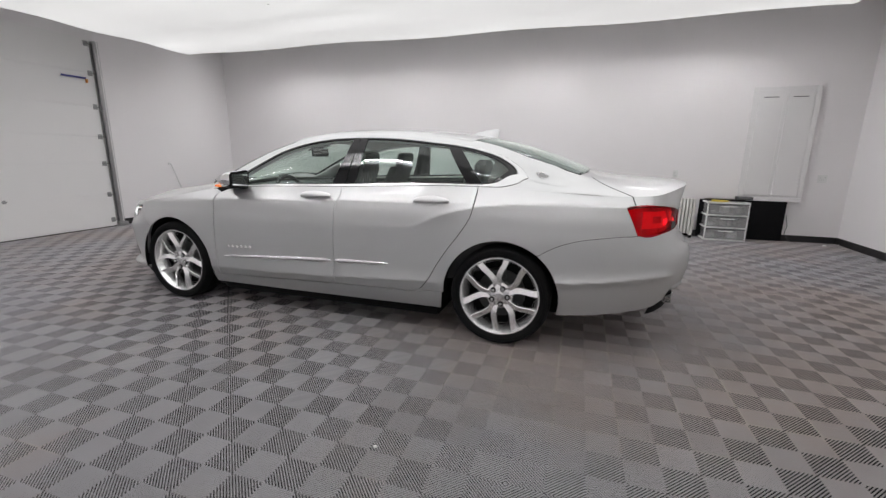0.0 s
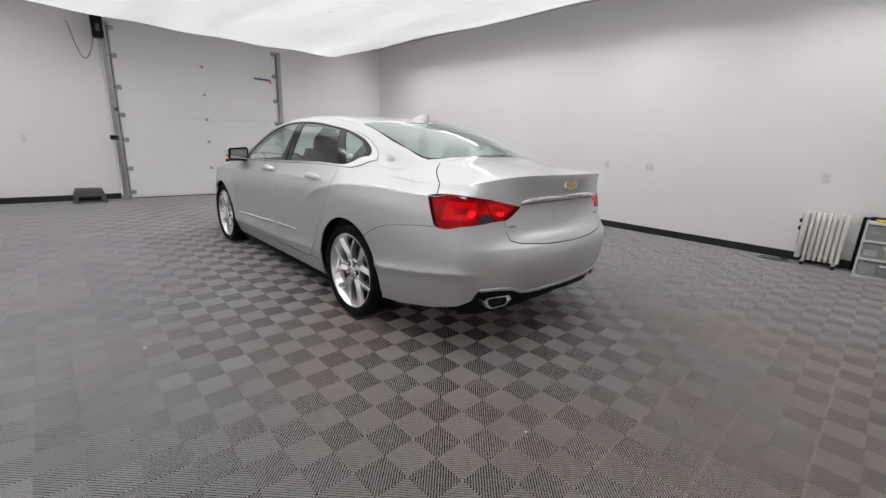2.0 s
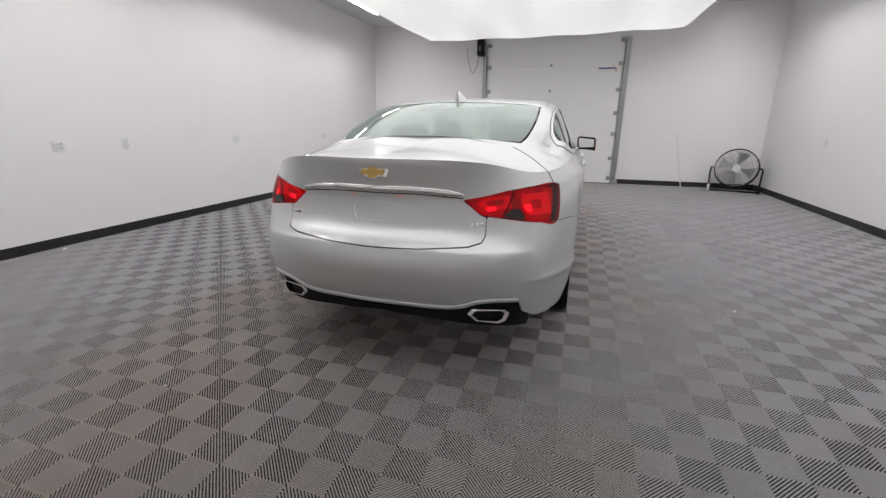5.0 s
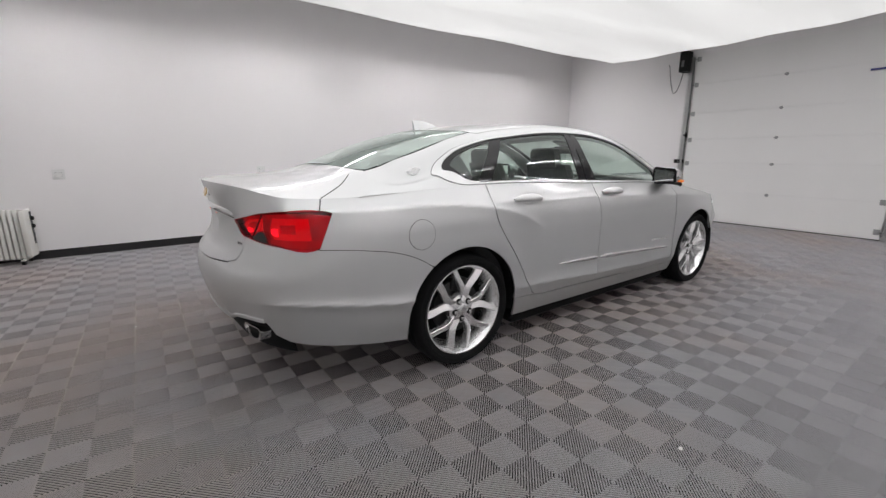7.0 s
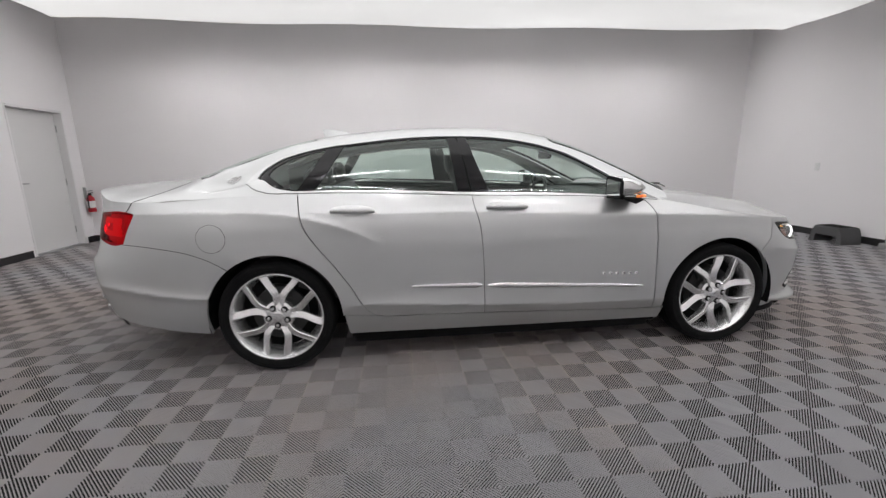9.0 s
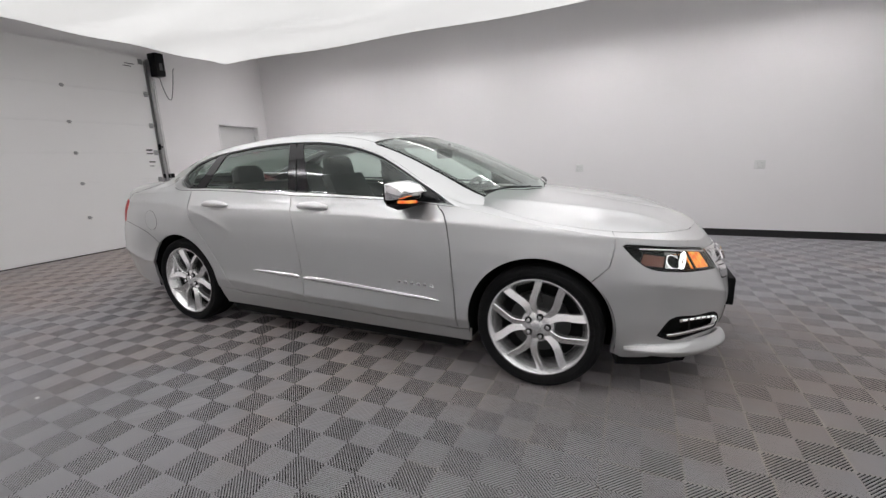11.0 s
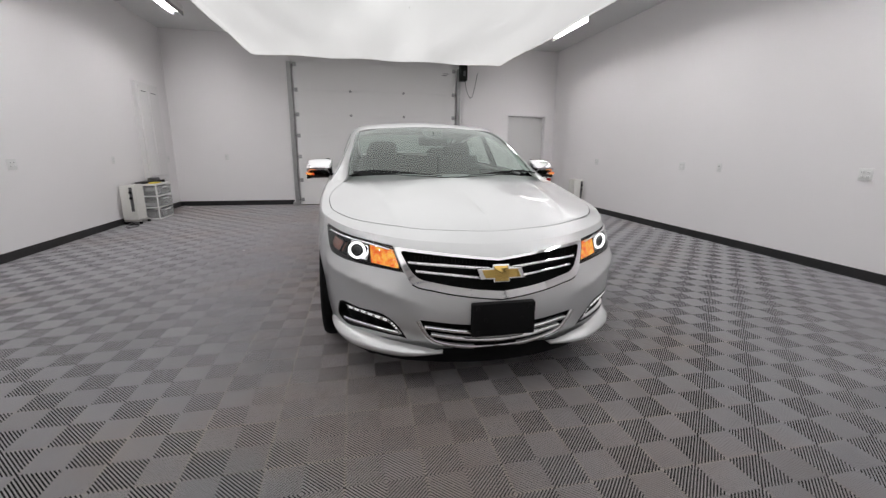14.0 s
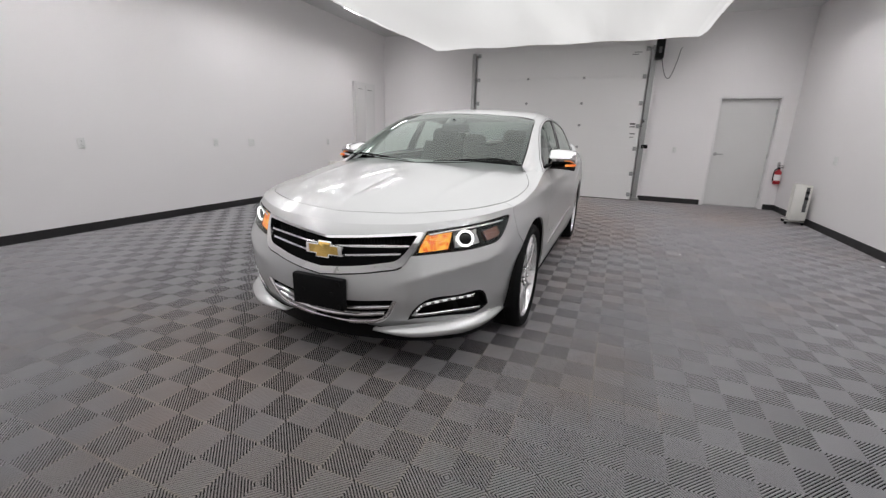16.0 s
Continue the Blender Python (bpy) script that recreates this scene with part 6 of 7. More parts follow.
# ---- head lamps
for fl in SIDES:
    sk = fill(Skin(), low, HEAD, step=0.03, off=-0.055, lip=0)
    hd = new("head_lamp", sk.mesh("head_lamp", M_SATIN, fl))
    hd.parent = car
    hd["label"] = "clear head lamp with a lit white ring"
    sk = fill(Skin(), low, HEAD, step=0.03, off=0.0015, lip=0)
    lens = new("lens", sk.mesh("lens", M_LENS, fl))
    lens.parent = hd
    lens.visible_shadow = False
    sk = Skin()     # side wall of the lamp bowl
    fill(sk, low, grown(HEAD, 0.001), [grown(HEAD, -0.004)], step=0.03, off=-0.002, lip=0.055)
    ob = new("bezel", sk.mesh("bezel", M_SATIN, fl))
    ob.parent = hd
    # chrome brow along the top
    sk = strip(Skin(), low, smooth_line([(1.90, 0.786), (2.0, 0.779), (2.2, 0.757), (2.34, 0.732)], 5), 0.004, 0.004, 0.004)
    ob = new("brow", sk.mesh("brow", M_CHROME, fl))
    ob.parent = hd
    sk = fill(Skin(), low, [(2.055, 0.695), (2.21, 0.680), (2.215, 0.755), (2.065, 0.772)], step=0.03, off=-0.048, lip=0)
    ob = new("reflector", sk.mesh("reflector", M_REFLECT, fl))
    ob.parent = hd
    # projector with glowing ring
    p, n, t = at(low, 2.15, 0.724, -0.03, fl)
    fwd = Vector((0.94, (-0.30 if fl else 0.30), 0)).normalized()
    sd = Vector((0, 0, 1)).cross(fwd).normalized()
    up = fwd.cross(sd)
    bm = bmesh.new()
    tube(bm, [p + fwd * 0.012 + 0.039 * (math.cos(a) * sd + math.sin(a) * up) for a in (2 * math.pi * k / 32 for k in range(33))], 0.0062, 8, False)
    part("halo_ring", bm, M_RING, hd, "glowing white ring")
    bm = bmesh.new()
    rings = [[p + fwd * d + r * (math.cos(a) * sd + math.sin(a) * up) for a in (2 * math.pi * k / 24 for k in range(24))] for r, d in ((0.048, 0.010), (0.044, 0.012), (0.028, -0.005), (0.026, 0.004), (0.018, 0.014), (0.001, 0.018))]
    ring_loft(bm, rings)
    flip_out(bm)
    part("projector", bm, M_TRIM, hd, "round projector")
    # reflector bowls either side: amber turn lamp inside, amber marker outside
    for s0, s1, z0, z1, m, lb, dp in ((2.25, 2.375, 0.660, 0.752, M_HEADAMBER, "lit amber turn lamp", -0.022), (1.91, 2.04, 0.700, 0.765, M_AMBERLENS, "amber side marker", -0.022)):
        sl = 0.03 if s0 > 2.1 else -0.02
        o = [(s0, z0 + 0.012), (s1 + sl, z0 - 0.006 if s0 > 2.1 else z0), (s1, z1 - 0.018), (s0 - sl, z1)]
        sk = fill(Skin(), low, o, step=0.012, off=dp, lip=0.02)
        ob = new("lamp_cell", sk.mesh("lamp_cell", m, fl))
        ob.parent = hd
        ob["label"] = lb
        sk = fill(Skin(), low, grown(o, 0.008), [grown(o, 0.001)], step=0.03, off=dp + 0.004, lip=0.01)
        ob = new("lamp_frame", sk.mesh("lamp_frame", M_TRIM, fl))
        ob.parent = hd

# ---- grille
sk = fill(Skin(), low, GRILLE, step=0.04, off=-0.05, lip=0)
gr = whole("grille", sk, M_UNDER, car, "black grille with chrome bars")
GRILLE_RING = [(min(u, 2.94), v) for u, v in GRILLE[21:] + GRILLE[:21] + GRILLE_IN[:21][::-1] + GRILLE_IN[21:][::-1]]
sk = fill(Skin(), low, GRILLE_RING, step=0.025, off=0.006, lip=0.05, skip=lambda u, v: u > 2.9385)
whole("grille_frame", sk, M_CHROME, gr, "chrome frame")
# black strip draws the gap and the shadow line under the frame
whole("frame_gap", strip(Skin(), low, [(min(u, 2.94), v - 0.004) for u, v in GRILLE[6:21]], 0.003, 0.001, 0.002), M_UNDER, gr)
for line in ([(2.455, 0.678), (2.7, 0.664), (2.94, 0.648)], [(2.50, 0.640), (2.72, 0.622), (2.94, 0.603)]):
    sk = strip(Skin(), low, smooth_line(line, 8), 0.005, -0.006, 0.03)
    whole("grille_bar", sk, M_CHROME, gr, "slim chrome bar")
bm = bmesh.new()
for k in range(46):
    y = -0.40 + 0.8 * k / 45
    xx = 2.30 - 0.32 * y * y
    box(bm, xx - 0.03, xx - 0.027, y - 0.002, y + 0.002, 0.54 + 0.25 * y * y, 0.70)
part("grille_mesh", bm, M_SATIN, gr)
sk = fill(Skin(), low, LOWGR, step=0.04, off=-0.05, lip=0)
lg = whole("lower_grille", sk, M_UNDER, car, "black lower grille with chrome bars")
for line in ([(2.55, 0.368), (2.75, 0.345), (2.94, 0.338)], [(2.58, 0.325), (2.75, 0.298), (2.94, 0.285)]):
    sk = strip(Skin(), low, smooth_line(line, 8), 0.0045, -0.010, 0.03)
    whole("grille_bar", sk, M_CHROME, lg, "slim chrome bar")
sk = strip(Skin(), low, smooth_line([(2.519, 0.41), (2.578, 0.300), (2.72, 0.246), (2.94, 0.223)], 6), 0.010, 0.006, 0.01)
whole("grille_frame", sk, M_CHROME, lg, "chrome frame")


def bowtie(x, z, w, h, sx, parent, tilt):
    """A plain slanted cross of gold in a chrome edge."""
    for grow, d, m, nm, lb in ((0.006, 0.0, M_CHROME, "badge_edge", "chrome edge"), (0.0, 0.004, M_GOLD, "badge_face", "gold face")):
        # gold stops short; the wide chrome ends stand for white reflections on it
        a, b, c, e = w / 2 * (1.0 if grow else 0.86) + grow, h / 2 + grow, w * 0.155 + grow, h * 0.26 + grow
        s = 0.18
        pts = [(-a - s * 0, -e), (-c - 0.0, -e), (-c, -b), (c, -b), (c, -e), (a - s * w * 0.35, -e), (a, e), (c, e), (c, b), (-c, b), (-c, e), (-a + s * w * 0.35, e)]
        if sx < 0:
            pts = [(-p, q) for p, q in pts][::-1]
        bm = bmesh.new()
        ring_loft(bm, [[(x + sx * (dd + d) + tilt * q * 1.0, -sx * p * sc, z + q * sc) for p, q in pts] for dd, sc in ((-0.01, 1), (0.004, 1), (0.007, 0.94))], True, True, True)
        flip_out(bm)
        part(nm, bm, m, parent, lb)


bowtie(2.352, 0.632, 0.225, 0.070, 1, gr, -0.35)

# ---- number plate holder: black, no plate
bm = bmesh.new()
box(bm, 2.385, 2.424, -0.158, 0.158, 0.338, 0.505, 0.008)
hold = part("plate_holder", bm, M_SATIN, car, "empty black number plate holder")
for y, z in ((-0.13, 0.36), (-0.13, 0.48), (0.13, 0.36), (0.13, 0.48), (-0.09, 0.422), (0.09, 0.422)):
    bm = bmesh.new()
    lathe(bm, [(0.012, 0.0), (0.012, 0.003), (0.001, 0.0035)], (2.424, y, z), "x", 12)
    flip_out(bm)
    part("holder_boss", bm, M_BLACK, hold)

# ---- silver wing under each opening
for fl in SIDES:
    bm = bmesh.new()
    rings = []
    for k in range(25):
        q = k / 24
        s_ = 1.86 + 0.78 * q
        end = 1 - max(0.0, (q - 0.70) / 0.30) ** 1.8
        zt = 0.316 - 0.010 * math.sin(math.pi * q) - 0.062 * q ** 1.8
        ze = 0.268 - 0.030 * q
        zb = 0.222 - 0.006 * q
        end *= min(1.0, q / 0.42 + 0.02) ** 0.8
        pr = 0.002 + 0.042 * end
        p, n, t = at(low, s_, 0.37, 0.0, fl)
        n = Vector((n.x, n.y, 0)).normalized()
        rings.append([Vector((p.x, p.y, ze + (z - ze) * (0.2 + 0.8 * end))) + n * (d - 0.008) for z, d in ((zt + 0.006, -0.012), (zt, 0.25 * pr), (ze + 0.010, 0.90 * pr), (ze + 0.002, pr), (ze - 0.008, 0.97 * pr), (zb + 0.004, 0.55 * pr), (zb, 0.3 * pr), (zb, -0.05))])
    ring_loft(bm, rings, True, True, True)
    flip_out(bm)
    part("bumper_wing", bm, M_PAINT, car, "silver bumper wing", 40)

# ---- black air dam under the nose; strip under each sill is added to block light
for fl in SIDES:
    for nm, lb, s0, s1, zt, zb, back in (("air_dam", "black rubber air dam", 1.84, 2.94, 0.235, 0.150, 0.045), ("sill_skirt", "black strip added under the sill to block light", -0.99, 1.02, 0.215, 0.165, 0.050)):
        rings = []
        for k in range(21):
            p, n, t = at(low, s0 + (s1 - s0) * k / 20, 0.30, 0.0, fl)
            n = Vector((n.x, n.y, 0)).normalized()
            rings.append([Vector((p.x, p.y, z)) - n * d for z, d in ((zt, back), (zb + 0.006, back + 0.012), (zb, back + 0.017), (zb, back + 0.030), (zt, back + 0.040))])
        bm = bmesh.new()
        ring_loft(bm, rings, True, True, True)
        flip_out(bm)
        part(nm, bm, M_SATIN, car, lb, 40)

# ---- fog lamp openings with running lights
for fl in SIDES:
    sk = fill(Skin(), low, FOG, step=0.03, off=-0.045, lip=0)
    fg = new("fog_opening", sk.mesh("fog_opening", M_UNDER, fl))
    fg.parent = car
    fg["label"] = "black lamp opening with a lit white strip"
    sk = fill(Skin(), low, grown(FOG, 0.001), [grown(FOG, -0.008)], step=0.02, off=0.001, lip=0.05)
    ob = new("surround", sk.mesh("surround", M_SATIN, fl))
    ob.parent = fg
    line = smooth_line([(2.115, 0.420), (2.24, 0.415), (2.36, 0.396)], 6) + smooth_line([(2.385, 0.386), (2.410, 0.355), (2.432, 0.322)], 5)
    sk = strip(Skin(), low, line, 0.0078, -0.004, 0.02)
    ob = new("running_light_housing", sk.mesh("running_light_housing", M_REFLECT, fl))
    ob.parent = fg
    for k in range(1, 18, 2):
        if k + 1 < len(line):
            sk = strip(Skin(), low, line[k:k + 2], 0.0042, -0.001, 0.004)
            ob = new("running_light", sk.mesh("running_light", M_DRL, fl))
            ob.parent = fg
    sk = strip(Skin(), low, smooth_line([(2.06, 0.338), (2.237, 0.340), (2.42, 0.325)], 6), 0.0045, -0.004, 0.02)
    ob = new("chrome_strip", sk.mesh("chrome_strip", M_CHROME, fl))
    ob.parent = fg

# ---- tail lamps
M_REDGLASS = glass("clear_red_lens", (0.70, 0.006, 0.035), 0.0, body=0.02, reflect=0.5)
for fl in SIDES:
    sk = fill(Skin(), low, TAIL, step=0.03, off=-0.04, lip=0)
    tl = new("tail_lamp", sk.mesh("tail_lamp", M_REDLENS, fl))
    tl.parent = car
    tl["label"] = "glossy red tail lamp, lit"
    REV = [(-2.50, 0.834), (-2.505, 0.858), (-2.53, 0.885), (-2.57, 0.885), (-2.612, 0.858), (-2.615, 0.848)]
    sk = fill(Skin(), low, TAIL, [REV], step=0.03, off=0.001, lip=0.03)
    ob = new("lens", sk.mesh("lens", M_REDGLASS, fl))
    ob.parent = tl
    ob.visible_shadow = False
    sk = fill(Skin(), low, REV, step=0.02, off=0.0, lip=0.01)
    ob = new("reverse_lamp", sk.mesh("reverse_lamp", M_RIMIN, fl))
    ob.parent = tl
    ob["label"] = "unlit clear reversing lamp"
    cells = ((([(-2.27, 0.845), (-2.47, 0.856), (-2.505, 0.90), (-2.49, 0.955), (-2.28, 0.952)], [(-2.34, 0.880), (-2.425, 0.885), (-2.44, 0.925), (-2.345, 0.925)]), M_REDGLOW, -0.020),
             (([(-2.44, 0.868), (-2.485, 0.880), (-2.485, 0.905), (-2.45, 0.905)], None), M_REDHOT, -0.017),
             (([(-2.565, 0.892), (-2.70, 0.870), (-2.755, 0.905), (-2.70, 0.932), (-2.575, 0.948)], [(-2.61, 0.905), (-2.69, 0.893), (-2.715, 0.908), (-2.685, 0.922), (-2.615, 0.932)]), M_REDGLOW, -0.020),
             (([(-2.655, 0.878), (-2.70, 0.874), (-2.705, 0.892), (-2.66, 0.896)], None), M_REDHOT, -0.017))
    for (o, hole), m, d in cells:
        sk = fill(Skin(), low, o, [hole] if hole else [], step=0.02, off=d, lip=0.006)
        ob = new("lamp_cell", sk.mesh("lamp_cell", m, fl))
        ob.parent = tl
    sk = strip(Skin(), low, [(-2.625, 0.850), (-2.595, 0.89), (-2.552, 0.966)], 0.003, 0.002, 0.004)
    ob = new("lamp_gap", sk.mesh("lamp_gap", M_UNDER, fl))
    ob.parent = tl

# ---- trunk details
sk = strip(Skin(), low, smooth_line([(-3.25, 0.962), (-3.0, 0.961), (-2.82, 0.947)], 8), [0.0150] * 14 + [0.013, 0.009, 0.003], 0.010, 0.004)
# thin black strip painted in as the chrome bar's shadow line
whole("bar_gap", strip(Skin(), low, smooth_line([(-3.25, 0.9430), (-3.0, 0.9420), (-2.82, 0.9310)], 8), 0.0022, 0.0012, 0.001), M_UNDER, trunk)
whole("chrome_bar", sk, M_CHROME, trunk, "broad chrome bar")
bowtie(-2.582, 1.040, 0.146, 0.050, -1, trunk, 0.25)
sk = strip(Skin(), low, [(-3.25, 0.808), (-3.14, 0.808)] + smooth_line([(-3.135, 0.811), (-3.122, 0.83), (-3.122, 0.885), (-3.13, 0.893)], 3) + [(-3.14, 0.895), (-3.25, 0.897)], 0.0022, 0.0022, 0.002)
whole("plate_recess_edge", sk, M_PAINT, trunk)
sk = fill(Skin(), low, [(-3.25, 0.922), (-3.12, 0.922), (-3.08, 0.938), (-3.25, 0.940)], step=0.03, off=0.0015, lip=0.001)
whole("plate_lamp_strip", sk, M_PAINT, trunk)
for fl in SIDES:
    # faintly glowing block stands for a small red reflection
    p, n, t = at(low, -3.12, 0.931, 0.003, fl)
    bm = bmesh.new()
    box(bm, p.x - 0.003, p.x + 0.003, p.y - 0.016, p.y + 0.016, p.z - 0.003, p.z + 0.003, 0.001, 1)
    part("plate_glint", bm, glowing("reddish_glint", (0.8, 0.36, 0.28), 0.18) if "reddish_glint" not in bpy.data.materials else bpy.data.materials["reddish_glint"], trunk, "small reddish reflection drawn as a faint glow")
    for k in range(3):
        p, n, t = at(low, -2.775 + k * 0.022, 0.815, 0.002, fl)
        bm = bmesh.new()
        box(bm, p.x - 0.003, p.x + 0.002, p.y - 0.008, p.y + 0.008, p.z - 0.008, p.z + 0.008, 0.001, 1)
        part("badge_bar", bm, M_CHROME, trunk, "small chrome badge bar")
# ---- exhaust tips
for fl in SIDES:
    sg = -1 if fl else 1
    out = [(0.455, 0.394), (0.475, 0.419), (0.620, 0.425), (0.640, 0.411), (0.625, 0.371), (0.595, 0.356), (0.495, 0.360)]
    cy, cz = 0.548, 0.392
    drop = 0.020
    bm = bmesh.new()
    rings = []
    for x, sc in ((-2.28, 1.04), (-2.525, 1.08), (-2.540, 1.06), (-2.541, 0.82), (-2.525, 0.76), (-2.39, 0.72)):
        rings.append([(x + 0.22 * (y - 0.45) * (1 if x < -2.45 else 0), sg * (cy + (y - cy) * sc), cz - drop + (z - cz) * sc) for y, z in out])
    ring_loft(bm, rings)
    flip_out(bm)
    ex = part("exhaust_tip", bm, M_CHROME, car, "chrome trapezoid exhaust tip", 50)
    bm = bmesh.new()
    v = [bm.verts.new((-2.42, sg * (cy + (y - cy) * 0.75), cz - drop + (z - cz) * 0.70)) for y, z in out]
    bm.faces.new(v)
    part("exhaust_inside", bm, M_UNDER, ex)

# ---- antenna fin
bm = bmesh.new()
rings = []
for q, x, hw, z0, hh in ((0, -0.985, 0.010, 1.434, 0.010), (0.25, -1.035, 0.036, 1.430, 0.032), (0.55, -1.095, 0.042, 1.424, 0.052), (0.8, -1.160, 0.036, 1.416, 0.070), (1, -1.205, 0.014, 1.410, 0.074)):
    rings.append([(x, -hw, z0), (x - 0.005, -hw * 0.55, z0 + hh * 0.55), (x - 0.012, -0.003, z0 + hh), (x - 0.012, 0.003, z0 + hh), (x - 0.005, hw * 0.55, z0 + hh * 0.55), (x, hw, z0)])
ring_loft(bm, rings, True, True, True)
flip_out(bm)
part("antenna_fin", bm, M_PAINT, car, "body-coloured roof antenna fin", 50)

# ---- wipers and cowl
def screen_base(h):
    """x of the windscreen's lower edge."""
    return float(np.interp(h, [0.479, 0.60, 0.72, 0.85], [1.08, 1.15, 1.225, 1.275]))


for fl, a, b, lift in ((True, 0.52, 0.82, 0.010), (False, 0.50, 0.80, 0.008)):
    bm = bmesh.new()
    pts = [at(house, screen_base(h) + 0.002 - lift * math.sin(math.pi * q) ** 0.7, h, 0.010, fl)[0] for q, h in zip(np.linspace(0, 1, 9), np.linspace(a, b, 9))]
    tube(bm, pts, 0.0034, 6)
    tube(bm, [p + Vector((0.004, 0, 0.007)) for p in pts[2:7]], 0.003, 6)
    part("wiper", bm, M_SATIN, car, "thin black windscreen wiper")
bm = bmesh.new()
rings = []
for k in range(17):
    y = -0.70 + 1.4 * k / 16
    x = 1.275 - 0.42 * y * y
    z = 0.978 - 0.05 * y * y
    rings.append([(x - 0.05, y, z + 0.012), (x + 0.015, y, z + 0.006), (x + 0.03, y, z - 0.04), (x - 0.05, y, z - 0.04)])
ring_loft(bm, rings, True, True, True)
flip_out(bm)
part("cowl", bm, M_SATIN, car, "black plastic cowl")


# ---- cabin
def cushion(bm, rings):
    ring_loft(bm, rings, True, True, True)
    flip_out(bm)
    return bm


def rounded(x, y0, y1, z, t, n=4):
    """A rounded slab section across y at a place: a ring of points, t thick along x."""
    r = t / 2
    pts = []
    for cy, sg in ((y1 - r, 1), (y0 + r, -1)):
        for k in range(n + 1):
            a = radians(90 - 180 * k / n) if sg > 0 else radians(-90 - 180 * k / n)
            pts.append((x + r * math.sin(a), cy + r * math.cos(a), z))
    return pts


def seat(parent, x, y, w, name):
    s = new(name)
    s.parent = parent
    s["label"] = "charcoal leather seat"
    bm = bmesh.new()
    cushion(bm, [rounded(x - 0.02 - 0.30 * q, y - w / 2 * (1 - 0.18 * q * q), y + w / 2 * (1 - 0.18 * q * q), 0.50 + 0.66 * q, 0.15 - 0.05 * q) for q in np.linspace(0, 1, 8)])
    part("backrest", bm, M_SEAT, s)
    bm = bmesh.new()
    rings = []
    for q in np.linspace(0, 1, 6):
        xx = x - 0.02 + 0.50 * q
        rings.append([(xx, y - w / 2, 0.42), (xx, y - w / 2 + 0.03, 0.54 + 0.02 * q), (xx, y, 0.52 + 0.02 * q), (xx, y + w / 2 - 0.03, 0.54 + 0.02 * q), (xx, y + w / 2, 0.42)])
    cushion(bm, rings)
    part("seat_cushion", bm, M_SEAT, s)
    bm = bmesh.new()
    cushion(bm, [rounded(x - 0.335 - 0.03 * q, y - 0.145 * sc, y + 0.145 * sc, 1.125 + 0.165 * q, 0.105 * sc) for q, sc in ((0, 0.8), (0.12, 0.96), (0.4, 1.0), (0.75, 0.97), (0.93, 0.85), (1, 0.6))])
    part("headrest", bm, M_SEAT, s)
    bm = bmesh.new()
    for dy in (-0.06, 0.06):
        tube(bm, [(x - 0.325, y + dy, 1.05), (x - 0.335, y + dy, 1.14)], 0.007, 6)
    part("headrest_post", bm, M_STEEL, s)


seat(car, 0.15, 0.385, 0.52, "driver_seat")
seat(car, 0.15, -0.385, 0.52, "passenger_seat")
bench = new("rear_bench")
bench.parent = car
bm = bmesh.new()
cushion(bm, [rounded(-0.78 - 0.36 * q, -0.66 + 0.04 * q, 0.66 - 0.04 * q, 0.48 + 0.62 * q, 0.17 - 0.05 * q) for q in np.linspace(0, 1, 7)])
part("bench_back", bm, M_SEAT, bench, "charcoal leather bench back")
for y in (-0.38, 0.38):
    bm = bmesh.new()
    cushion(bm, [rounded(-1.165 - 0.02 * q, y - 0.15 * sc, y + 0.15 * sc, 1.085 + 0.155 * q, 0.11 * sc) for q, sc in ((0, 0.85), (0.2, 1.0), (0.75, 0.97), (1, 0.65))])
    part("headrest", bm, M_SEAT, bench)
bm = bmesh.new()
box(bm, -0.80, -0.30, -0.66, 0.66, 0.36, 0.52, 0.04)
part("bench_cushion", bm, M_SEAT, bench)
bm = bmesh.new()
ring_loft(bm, [[(-1.12, -0.76, 1.03), (-1.12, 0.76, 1.03), (-1.12, 0.76, 0.42), (-1.12, -0.76, 0.42)], [(-1.88, -0.74, 1.06), (-1.88, 0.74, 1.06), (-1.88, 0.74, 0.90), (-1.88, -0.74, 0.90)]], True, True, True)
flip_out(bm)
part("parcel_shelf", bm, M_DASH, car, "dark parcel shelf")
bm = bmesh.new()
box(bm, -1.3, 1.0, -0.76, 0.76, 0.31, 0.345)
part("cabin_floor", bm, M_UNDER, car)
# dashboard with its cowl and screen
bm = bmesh.new()
rings = []
for k in range(13):
    y = -0.72 + 1.44 * k / 12
    c = 0.03 * math.exp(-((y - 0.37) / 0.17) ** 2)
    xr = 1.16 - 0.30 * y * y
    rings.append([(0.70 + 0.05 * abs(y), y, 0.70), (0.66 + 0.06 * abs(y) - c, y, 0.86), (0.70 + 0.05 * abs(y) - c, y, 0.945 + c), (0.80, y, 0.985 + c * 0.6), (xr - 0.05, y, 0.995), (xr, y, 0.97), (xr, y, 0.70)])
ring_loft(bm, rings, True, True, True)
flip_out(bm)
dash = part("dashboard", bm, M_DASH, car, "dark grey dashboard", 50)
bm = bmesh.new()
box(bm, 0.655, 0.672, -0.10, 0.10, 0.80, 0.92, 0.004)
part("screen", bm, M_TRIM, dash)
bm = bmesh.new()
box(bm, 0.0, 0.66, -0.10, 0.10, 0.40, 0.66, 0.03)
part("centre_console", bm, M_DASH, car)
st = new("steering_wheel")
st.parent = car
st["label"] = "black leather steering wheel"
c, ax = Vector((0.56, 0.38, 0.905)), Vector((-0.90, 0, 0.42)).normalized()
e1 = Vector((0, 1, 0))
e2 = ax.cross(e1)
bm = bmesh.new()
